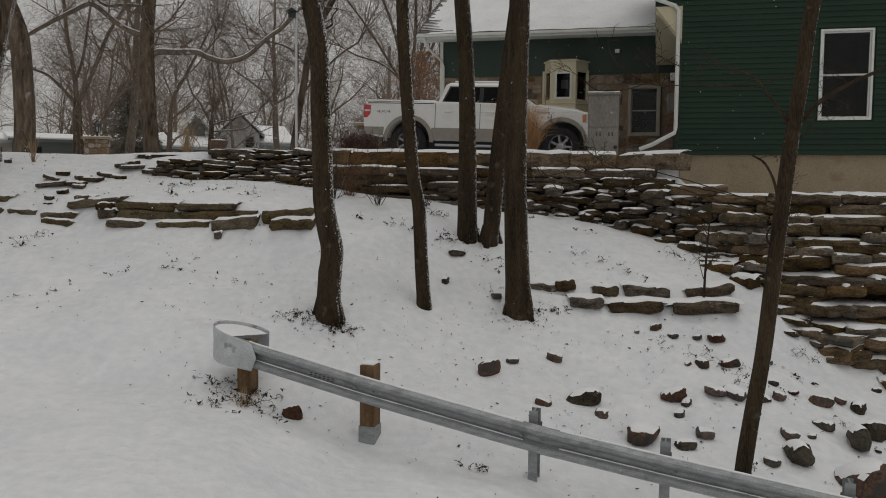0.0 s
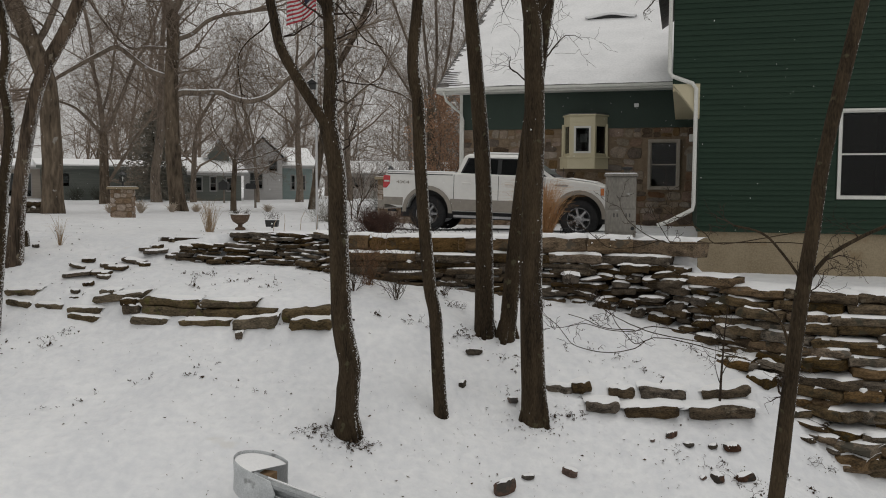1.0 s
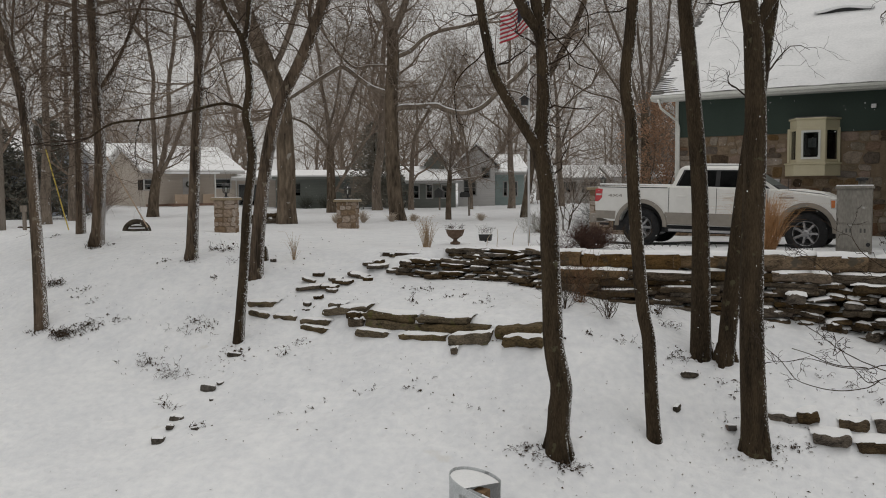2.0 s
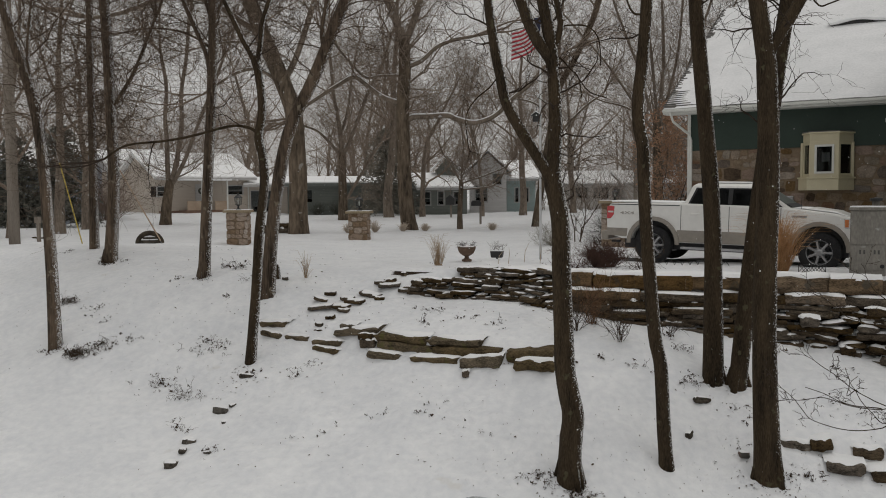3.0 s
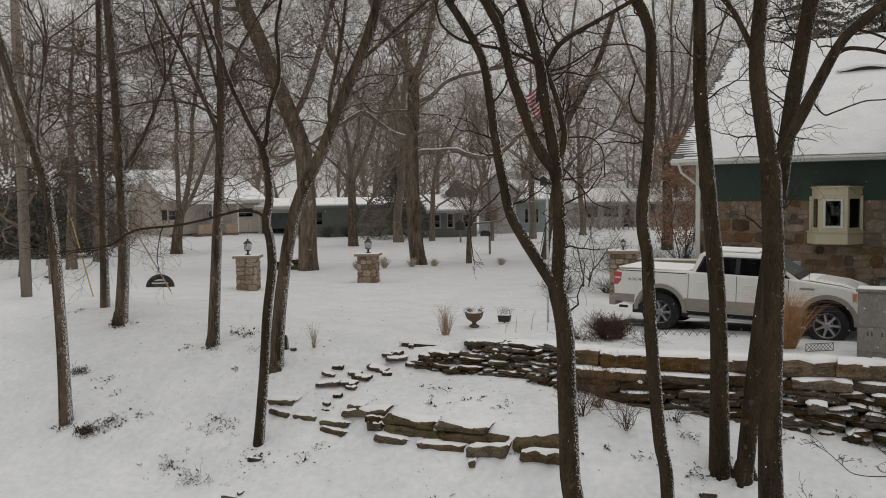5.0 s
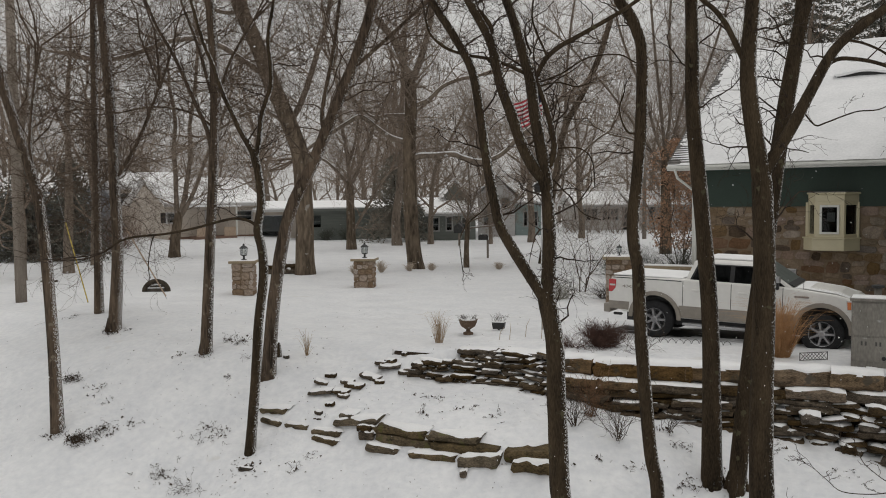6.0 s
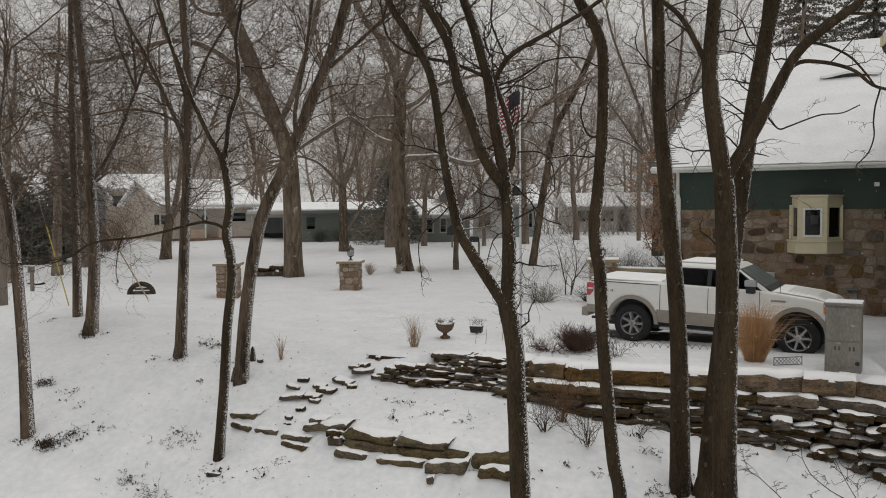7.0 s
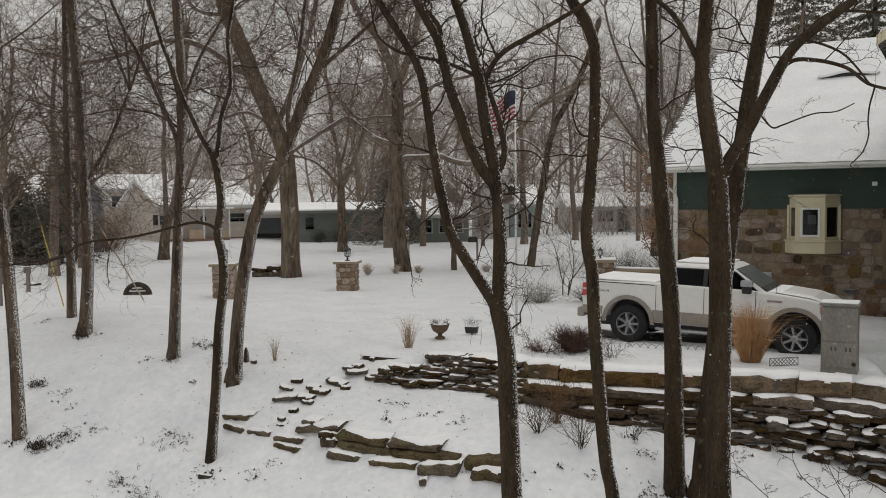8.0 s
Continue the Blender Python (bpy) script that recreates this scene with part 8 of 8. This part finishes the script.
copper = clump("copper_tree", -0.9, 43.4, 6, 6.2, 1.3, 0.03, TWIG_MID, "copper-brown tree still in leaf behind the house corner", "tree", 15, (8, 6), 0.05)
g = random.Random(16)
V, F = [], []
for i in range(9000):
    a, h = g.uniform(0, 6.28), 0.9 + 5.3 * g.random()
    reach = 1.75 * math.sin(math.pi * (h + 0.8) / 7.6) ** 0.7 * math.sqrt(g.random()) * (1 + 0.35 * math.sin(3 * a + h))
    c = Vector((math.cos(a) * reach, math.sin(a) * reach, h))
    if noise.noise(c * 1.3) < -0.12:
        continue
    d, e = [Vector((g.gauss(0, 1), g.gauss(0, 1), g.gauss(0, 0.8))).normalized() * r for r in (0.07, 0.04)]
    b = len(V)
    V.extend([tuple(c - d), tuple(c + e), tuple(c + d), tuple(c - e)])
    F.append((b, b + 1, b + 2, b + 3))
part("leaf_mass", mesh_from("leaf_mass", V, F, COPPER), None, copper, "dry copper-coloured leaves")
for i, (x, y) in enumerate(((-1.2, 37), (0.2, 38), (-2.4, 36.2))):
    clump("hedge_shrub", x - 1, y + 1, 70, 0.9, 0.9, 0.012, NEEDLE, "dark clipped hedge shrub topped with snow", "shrub", 16 + i, (4, 2), 0.05, group="hedge shrubs")
# street thickets in a lightened brush colour that paints the haze
HAZE_BRUSH = material("hazed_brush", (0.22, 0.185, 0.16), (0.38, 0.33, 0.29), 0.9, 4, 30, 0.0)
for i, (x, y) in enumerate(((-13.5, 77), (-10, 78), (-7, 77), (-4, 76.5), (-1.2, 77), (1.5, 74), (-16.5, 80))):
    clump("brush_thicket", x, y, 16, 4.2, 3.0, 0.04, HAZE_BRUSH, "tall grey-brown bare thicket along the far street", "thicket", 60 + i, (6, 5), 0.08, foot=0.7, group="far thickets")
# foundation shrubs before the far houses
for i, (x, y) in enumerate(((-29, 63.2), (-27.3, 63.7), (-25.3, 64.4), (-21, 66.8), (-19.6, 67.4), (-17.8, 72), (-16, 72.6))):
    clump("foundation_shrub", x, y, 60, 1.0, 0.8, 0.02, NEEDLE, "dark rounded shrub before a far house", "shrub", 50 + i, (4,), 0.05, group="foundation shrubs")

clump("ornamental_grass", -2.32, 9.85, 26, 0.3, 0.14, 0.003, STRAW, "few pale grass blades at the rail's first post", "ornamental grass", 90, part_name="blades", group="dry grass clumps", foot=0.6)
# weeds and dead stalks poking through the snow
def weeds(x, y, h, r, n):
    """Dead sprigs that lean every way through the snow, with a few dry leaves on them."""
    g = random.Random(int(x * 100) * 31 + int(y * 100))
    ob = empty("dead_weeds", pose(x, y, ground_z(x, y)), "dead brown weeds poking through the snow", "weeds", "dead weeds")
    V, F = [], []
    for i in range(max(3, int(n * 0.42))):
        px, py = g.gauss(0, r * 0.42), g.gauss(0, r * 0.3)
        o = Vector((px, py, ground_z(x + px, y + py) - ground_z(x, y) - 0.015))
        ln = h * g.uniform(0.25, 0.95)
        d = Vector((g.gauss(0, 0.8), g.gauss(0, 0.5), g.uniform(0.1, 0.8)))
        twigs(V, F, g, o, d, ln, 0.0042, 0, 0.9, (3,), 0.0, 0.25)
        for q in range(3):
            c = o + d.normalized() * ln * g.uniform(0.3, 1.0) + Vector((g.gauss(0, 0.02), g.gauss(0, 0.02), 0))
            b, e = len(V), g.uniform(0.008, 0.022)
            V.extend([tuple(c + Vector((g.gauss(0, e), g.gauss(0, e), g.gauss(0, e)))) for _ in range(4)])
            F.append((b, b + 1, b + 2, b + 3))
    part("stem_mass", mesh_from("stem_mass", V, F, WEED), None, ob)


weeds(-4.8, 16.25, 0.3, 0.3, 16)
weeds(-4.2, 15.9, 0.14, 0.25, 12)
weeds(-3.5, 15.75, 0.16, 0.4, 20)
weeds(-5.3, 16.4, 0.12, 0.3, 10)
weeds(-4.1, 13.3, 0.12, 0.5, 20)
weeds(-5, 13.1, 0.1, 0.5, 16)
weeds(-3.2, 12.9, 0.1, 0.3, 10)
weeds(-5.9, 12.6, 0.1, 0.5, 12)
weeds(-2.3, 10, 0.34, 0.25, 14)
weeds(-2.6, 9.8, 0.2, 0.4, 22)
weeds(-2, 9.8, 0.25, 0.3, 12)
weeds(-1.2, 12, 0.15, 0.4, 18)
weeds(-1.7, 12.1, 0.15, 0.4, 14)
weeds(1.6, 13.2, 0.16, 0.4, 16)
weeds(1.1, 13.9, 0.3, 0.4, 14)
weeds(0.95, 14.4, 0.3, 0.3, 10)
weeds(2.8, 14.6, 0.2, 0.5, 24)
weeds(3.3, 14.3, 0.16, 0.4, 12)
weeds(2.3, 15.1, 0.22, 0.3, 10)
weeds(3.2, 12.7, 0.2, 0.35, 12)
weeds(3.9, 12.5, 0.35, 0.3, 16)
weeds(4.2, 12.2, 0.3, 0.4, 20)
weeds(4.5, 12, 0.3, 0.4, 18)
weeds(5.2, 12.4, 0.3, 0.4, 14)
weeds(5.4, 13, 0.35, 0.2, 8)
weeds(5.6, 12.9, 0.4, 0.15, 6)
weeds(2.5, 9.9, 0.3, 0.4, 24)
weeds(3.6, 10, 0.2, 0.3, 12)
weeds(5.4, 11.3, 0.2, 0.4, 16)
weeds(-9.6, 17.3, 0.32, 0.16, 10)
weeds(-9.3, 17.35, 0.32, 0.14, 9)
weeds(-12.6, 16, 0.22, 0.2, 12)
weeds(-12.2, 15.6, 0.18, 0.2, 12)
weeds(-14.3, 18.8, 0.3, 0.25, 16)
weeds(-7, 14.2, 0.24, 0.15, 12)
weeds(4.1, 15.2, 0.3, 0.4, 16)
weeds(4.6, 14.9, 0.25, 0.4, 16)
weeds(-12.06, 14.46, 0.28, 0.32, 70)
weeds(-11.75, 14.82, 0.2, 0.5, 50)
weeds(-11.1, 15.0, 0.16, 0.3, 26)
weeds(-9.2, 15.05, 0.26, 0.6, 70)
weeds(-9.75, 13.82, 0.24, 0.45, 60)
weeds(-9.1, 13.7, 0.42, 0.2, 26)
weeds(-8.8, 13.68, 0.42, 0.14, 20)
weeds(-8.37, 12.66, 0.4, 0.2, 16)
weeds(-7.5, 11.88, 0.2, 0.35, 20)
weeds(-13.7, 16.2, 0.32, 0.3, 40)
weeds(-12.85, 15.9, 0.2, 0.4, 22)
weeds(-9.77, 16.5, 0.3, 0.18, 10)
weeds(-10.8, 18.21, 0.34, 0.2, 30)
weeds(-10.36, 18.06, 0.34, 0.2, 30)
weeds(-11.41, 17.32, 0.1, 0.4, 30)
weeds(-14.52, 18.72, 0.24, 0.25, 80)
weeds(-16.57, 19.65, 0.14, 0.35, 26)
weeds(-11.99, 14.44, 0.24, 0.3, 170)
weeds(-11.57, 14.73, 0.16, 0.45, 80)
weeds(-13.65, 16.16, 0.26, 0.22, 60)
weeds(-6.93, 14.68, 0.14, 0.16, 20)
weeds(-2.76, 10.45, 0.16, 0.3, 34)
weeds(-2.2, 10.35, 0.18, 0.2, 30)
weeds(-2.04, 12.08, 0.2, 0.3, 50)
weeds(-1.48, 12.0, 0.16, 0.2, 60)
weeds(1.7, 13.4, 0.16, 0.3, 40)
weeds(-2.45, 10.0, 0.2, 0.5, 34)
weeds(-2.2, 9.9, 0.34, 0.16, 16)
weeds(0.35, 9.35, 0.25, 0.2, 12)
weeds(-14.4, 18.6, 0.3, 0.25, 40)
weeds(-12.65, 14.5, 0.2, 0.25, 24)
weeds(-10.8, 17.3, 0.16, 0.2, 16)
weeds(-7.95, 14.2, 0.2, 0.25, 24)
weeds(-4.86, 15.6, 0.4, 0.2, 10)
weeds(-1.45, 11.95, 0.25, 0.3, 16)
weeds(1.35, 13.15, 0.25, 0.35, 18)
weeds(-0.79, 14.70, 0.22, 0.3, 26)
weeds(-1.47, 14.77, 0.16, 0.25, 20)
weeds(-0.10, 15.77, 0.2, 0.25, 24)
weeds(0.09, 14.82, 0.25, 0.3, 34)
weeds(0.49, 15.27, 0.3, 0.25, 30)
weeds(-1.99, 14.43, 0.14, 0.3, 18)
weeds(1.50, 16.33, 0.3, 0.3, 26)
weeds(-0.52, 16.11, 0.14, 0.2, 16)
weeds(2.61, 15.85, 0.12, 0.3, 18)
# the thin sapling on the bank, and an arching branch before the wall
sap = empty("sapling", pose(4.2, 13.7, ground_z(4.2, 13.7)), "thin dark sapling with upturned twigs", "sapling")
V, F = [], []
g = random.Random(3)
tube(V, F, [(0, 0, -0.1), (0.02, 0, 0.6), (0.05, 0, 1.2), (0.10, 0, 1.75)], [0.022, 0.018, 0.012, 0.004], 6)
for z, dx, ln in ((0.35, -0.6, 0.75), (0.55, 0.5, 0.55), (0.75, -0.4, 0.5), (0.95, 0.5, 0.5), (1.15, -0.4, 0.4), (1.3, 0.4, 0.35)):
    twigs(V, F, g, Vector((0.03, 0, z)), Vector((dx, g.gauss(0, 0.2), 0.5)), ln, 0.009, 0, 0.7, (4, 2), 0.1)
part("stem", mesh_from("stem", V, F, TWIG), None, sap)


def litter(name, label, count, areas, size, mat, seed):
    """Dead leaves and bits of bark, lying flat over the snow in given patches (x, y, spread)."""
    g = random.Random(seed)
    V, F = [], []
    for i in range(count):
        ax, ay, sp = g.choice(areas)
        x, y = g.gauss(ax, sp), g.gauss(ay, sp * 0.7)
        z = ground_z(x, y) + 0.012
        r, a = size * g.uniform(0.5, 1.4), g.uniform(0, 6.28)
        b = len(V)
        for k, q in ((0, 1.3), (1.3, 0.3 + 0.3 * g.random()), (3.14, 1.1), (4.6, 0.25 + 0.3 * g.random())):
            V.append((x + r * q * math.cos(a + k), y + r * q * math.sin(a + k), z + g.uniform(-0.008, 0.02)))
        F.append((b, b + 1, b + 2, b + 3))
    tagged(new(name, mesh_from(name, V, F, mat)), label, "leaf litter", kind="stuff")


litter("leaf_litter", "dark dead leaves and bark scattered on the snow", 560,
       [(-1.4, 11.9, 0.35), (-2.3, 9.9, 0.5), (0, 12.2, 1.2), (1.4, 13.1, 0.4), (4.2, 12.2, 0.8), (2.6, 9.8, 0.7), (-0.3, 9.6, 1.0), (1.5, 10.8, 1.0), (0.5, 14.8, 0.5), (-8, 14.0, 0.4), (5.0, 14.8, 0.6), (4.9, 10.5, 1.0), (3, 14, 1.0), (-12.7, 14.5, 0.16), (-14.5, 18.7, 0.2), (-10.9, 17.35, 0.15), (-8.0, 14.2, 0.2), (-1.6, 12.0, 0.18), (1.25, 13.05, 0.18)], 0.021, LEAF, 1)
litter("leaf_litter", "sparse specks of dead leaves on the lawn and bank", 260,
       [(-6, 12.5, 2.5), (-10, 15, 2.5), (-11, 17.5, 2.5), (-4.5, 16, 1.2), (-6, 18.5, 2), (-3, 13, 2.0), (-8, 20, 3), (-12, 22, 3), (1, 11.5, 2)], 0.02, LEAF, 2)

litter("bark_litter", "fine dark specks of bark and seed on the bank", 700,
       [(0, 12.5, 1.6), (1.5, 12.5, 1.4), (-2.5, 12, 1.6), (-5, 13.5, 1.8), (3.6, 12.4, 1.2), (-9.5, 15.5, 2.0), (-12.5, 16, 1.5), (-7, 16.5, 1.6), (-3, 17.5, 1.2), (2.2, 10.5, 1.4)], 0.011, LEAF, 4)

# ---- small things on the lawn ----
urn = empty("urn_planter", pose(-5.24, 20.1, ground_z(-5.24, 20.1)) @ Matrix.Diagonal((0.82, 0.82, 0.66, 1)), "brown stone urn planter filled with snow", "planter")
part("foot", lathe([(0.15, -0.05), (0.15, 0.05), (0.07, 0.10), (0.06, 0.17), (0.12, 0.21)], 16), URN_STONE, urn, smooth=True)
part("bowl", lathe([(0.10, 0.20), (0.21, 0.29), (0.26, 0.42), (0.27, 0.50), (0.29, 0.53), (0.24, 0.53), (0.0, 0.47)], 18), URN_STONE, urn, smooth=True)
part("snow_fill", lathe([(0.25, 0.50), (0.2, 0.56), (0.1, 0.58), (0.0, 0.58)], 14), SNOW_CAP, urn, smooth=True)
V, F = [], []
for i in range(26):
    a = g.uniform(0, 6.28)
    twigs(V, F, g, Vector((0.08 * math.cos(a), 0.08 * math.sin(a), 0.52)), Vector((math.cos(a) * 0.8, math.sin(a) * 0.8, 0.6)), 0.2, 0.008, 1, 0.8, (3, 3, 2), 0.02)
part("dead_plant", mesh_from("dead_plant", V, F, WEED), None, urn)
pot = empty("black_planter", pose(-4.65, 20.85, ground_z(-4.65, 20.85) - 0.06) @ Matrix.Scale(0.68, 4), "black box planter with dead stems", "planter")
part("box", prism([(-0.2, 0.14), (0.2, 0.14), (0.24, 0.38), (-0.24, 0.38)], -0.13, 0.13), BLACK, pot, bevel=0.01)
part("stand", boxes((-0.03, 0.03, -0.03, 0.03, -0.05, 0.14)), BLACK, pot)
part("snow_fill", boxes((-0.22, 0.22, -0.12, 0.12, 0.37, 0.41)), SNOW_CAP, pot, bevel=0.015)
V, F = [], []
for i in range(14):
    twigs(V, F, g, Vector((g.uniform(-0.2, 0.2), 0, 0.35)), Vector((g.gauss(0, 0.4), g.gauss(0, 0.3), 1)), 0.28, 0.005, 1, 0.7, (3, 3, 2), 0.02)
part("dead_plant", mesh_from("dead_plant", V, F, WEED), None, pot)
for i, (x, y, h) in enumerate(((-4.1, 19.6, 0.4), (-3.8, 20.0, 0.45), (-3.4, 19.9, 0.5), (-4.3, 19.4, 0.3))):
    st = empty("dead_stalk", pose(x, y, ground_z(x, y)), "single dead stalk in the snow", "stalk", "dead stalks")
    V, F = [], []
    tube(V, F, [(0, 0, -0.05), (0.03, 0, h * 0.6), (0.02 + 0.1 * (i % 2), 0, h)], [0.008, 0.007, 0.003], 4)
    part("stem", mesh_from("stem", V, F, STRAW), None, st)
# half-buried arch of dark stone in the lawn
arch_t = empty("stone_arch", pose(-20.0, 28.3, ground_z(-20.0, 28.3), 0, 0, 25) @ Matrix.Scale(0.57, 4), "dark half-round garden arch holding snow", "garden ornament")
pts = [(0.78 * math.cos(math.pi * i / 12), 0.0, 0.72 * math.sin(math.pi * i / 12) - 0.02) for i in range(13)]
V, F = [], []
tube(V, F, pts, [0.17] * 13, 10)
part("ring", mesh_from("ring", V, F, GREY_ROCK, smooth=True), None, arch_t)
part("inner_step", boxes((-0.6, 0.6, -0.08, 0.18, -0.1, 0.22), (-0.45, 0.45, 0.0, 0.2, 0.22, 0.42)), GREY_ROCK, arch_t, bevel=0.03)
part("snow_fill", boxes((-0.55, 0.55, -0.1, 0.1, 0.22, 0.29), (-0.38, 0.38, -0.05, 0.12, 0.42, 0.49)), SNOW_CAP, arch_t, bevel=0.03)
# rock pile beside the big tree
pile = empty("rock_pile", pose(-18.6, 36.2, ground_z(-18.6, 36.2)), "grey flat rocks piled beside the big tree", "rock pile")
for x, y, z, a, b, c in ((0, 0, 0.12, 1.6, 0.8, 0.25), (0.4, 0.1, 0.35, 1.0, 0.7, 0.25), (-0.4, -0.2, 0.3, 0.7, 0.6, 0.15), (0.8, 0.3, 0.3, 0.8, 0.6, 0.4)):
    lay(pile, x, y, z, srng.uniform(-20, 20), a, b, c, SLABS, 4, "rock")
# short dark stump figure by the arching tree
stump = empty("stump", pose(-9.02, 17.5, ground_z(-9.02, 17.5)) @ Matrix.Scale(0.62, 4), "short dark broken stump", "stump")
part("wood", lathe([(0.12, -0.1), (0.11, 0.1), (0.09, 0.28), (0.07, 0.42), (0.03, 0.5), (0.0, 0.52)], 9), BARK, stump)
# mailbox and post far down the lawn
mail = empty("mailbox", pose(-11.5, 47.0, ground_z(-11.5, 47.0), 0, 0, 15), "dark mailbox on a wooden post", "mailbox")
part("post", boxes((-0.06, 0.06, -0.06, 0.06, -0.2, 1.05)), POLE_WOOD, mail)
part("box", prism([(-0.28, 0.0), (0.28, 0.0), (0.28, 0.2), (0.2, 0.3), (-0.2, 0.3), (-0.28, 0.2)], -0.5, 0.2), BLACK, mail, m=pose(-0.25, 0, 1.05))
house_b = empty("bird_house", pose(-16.2, 57.5, ground_z(-16.2, 57.5)), "small dark birdhouse on a post", "birdhouse")
part("post", boxes((-0.05, 0.05, -0.05, 0.05, -0.2, 0.9)), POLE_WOOD, house_b)
part("box", prism([(-0.3, 0.9), (0.3, 0.9), (0.3, 1.35), (0, 1.6), (-0.3, 1.35)], -0.25, 0.25), BLACK, house_b)
sign = empty("marker_post", pose(-24.90, 28.02, ground_z(-24.90, 28.02)), "wooden marker post with a small top board", "post")
part("post", boxes((-0.06, 0.06, -0.05, 0.05, -0.1, 0.9)), POLE_WOOD, sign)
part("board", boxes((-0.15, 0.15, -0.06, 0.0, 0.75, 1.0)), POLE_WOOD, sign)
# lantern-shaped feeder on the flagpole
feeder = empty("bird_feeder", pose(-3.76, 21.5, ground_z(-3.67, 21.55) + 3.5) @ Matrix.Scale(0.72, 4), "black hanging bird feeder with snow on top", "bird feeder")
part("body", boxes((-0.12, 0.12, -0.1, 0.1, 0.0, 0.2)), BLACK, feeder, bevel=0.015)
part("roof", prism([(-0.19, 0.2), (0.19, 0.2), (0.0, 0.34)], -0.15, 0.15), BLACK, feeder)
part("roof_snow", prism([(-0.17, 0.235), (0.0, 0.37), (0.17, 0.235), (0.0, 0.345)], -0.14, 0.14), SNOW_CAP, feeder)
V, F = [], []
tube(V, F, [(0, 0, 0.34), (0.0, 0, 0.5), (0.19, 0.05, 0.52)], [0.01] * 3, 5)
part("hook", mesh_from("hook", V, F, BLACK), None, feeder)
# low scalloped wire edging along the drive
edging = empty("wire_edging", Matrix.Identity(4), "low black scalloped wire edging", "garden edging")
for k in range(10):
    x, y = -0.75 + k * 0.17, 19.9 + k * 0.02
    z = ground_z(x, y)
    V, F = [], []
    tube(V, F, [(x - 0.09, y, z - 0.02), (x - 0.06, y, z + 0.06), (x, y, z + 0.1), (x + 0.06, y, z + 0.06), (x + 0.09, y, z - 0.02)], [0.006] * 5, 4)
    part("hoop", mesh_from("hoop", V, F, BLACK), None, edging)
# a short lattice panel of the same wire beside the tall grass
lattice = empty("wire_lattice", pose(2.12, 18.33, ground_z(2.3, 18.4), 0, 0, 26), "short black wire lattice panel in the snow", "garden edging")
for k in range(-2, 9):
    for lean in (-1, 1):
        a, b = 0.075 * k, 0.075 * (k + 2)
        if a < -0.01 or b > 0.61:
            continue
        V, F = [], []
        tube(V, F, [(a, 0.004 * lean, 0.02 if lean > 0 else 0.17), (b, 0.004 * lean, 0.17 if lean > 0 else 0.02)], [0.005] * 2, 4)
        part("wire", mesh_from("wire", V, F, BLACK), None, lattice)
for z in (0.02, 0.17):
    V, F = [], []
    tube(V, F, [(0, 0, z), (0.6, 0, z)], [0.006] * 2, 4)
    part("wire", mesh_from("wire", V, F, BLACK), None, lattice)
for x in (0.0, 0.6):
    V, F = [], []
    tube(V, F, [(x, 0, -0.1), (x, 0, 0.18)], [0.007] * 2, 4)
    part("stake", mesh_from("stake", V, F, BLACK), None, lattice)
# ---- falling snow: small flakes hanging in the air ----
g = random.Random(8)
V, F = [], []
for i in range(2600):
    y = 4 + 40 * g.random() ** 1.3
    x, z = g.uniform(-1.0, 0.75) * y * 0.62 - 1, g.uniform(-0.5, 13)
    if z < ground_z(x, y, False) + 0.2:
        continue
    r = g.uniform(0.003, 0.006) if y < 14 else g.uniform(0.006, 0.012)
    o = Vector((x, y, z))
    b = len(V)
    for k in range(3):
        a = k * 2.094 + g.uniform(-0.3, 0.3)
        V.append(tuple(o + Vector((math.cos(a) * r, g.gauss(0, 0.3) * r, math.sin(a) * r * 1.2))))
    V.append(tuple(o + Vector((0, r, 0))))
    F.extend([(b, b + 1, b + 2), (b, b + 3, b + 1), (b + 1, b + 3, b + 2), (b + 2, b + 3, b)])
tagged(new("snowflakes", mesh_from("snowflakes", V, F, SNOW_CAP)), "sparse white snowflakes falling through the air", "snowflakes", kind="stuff")
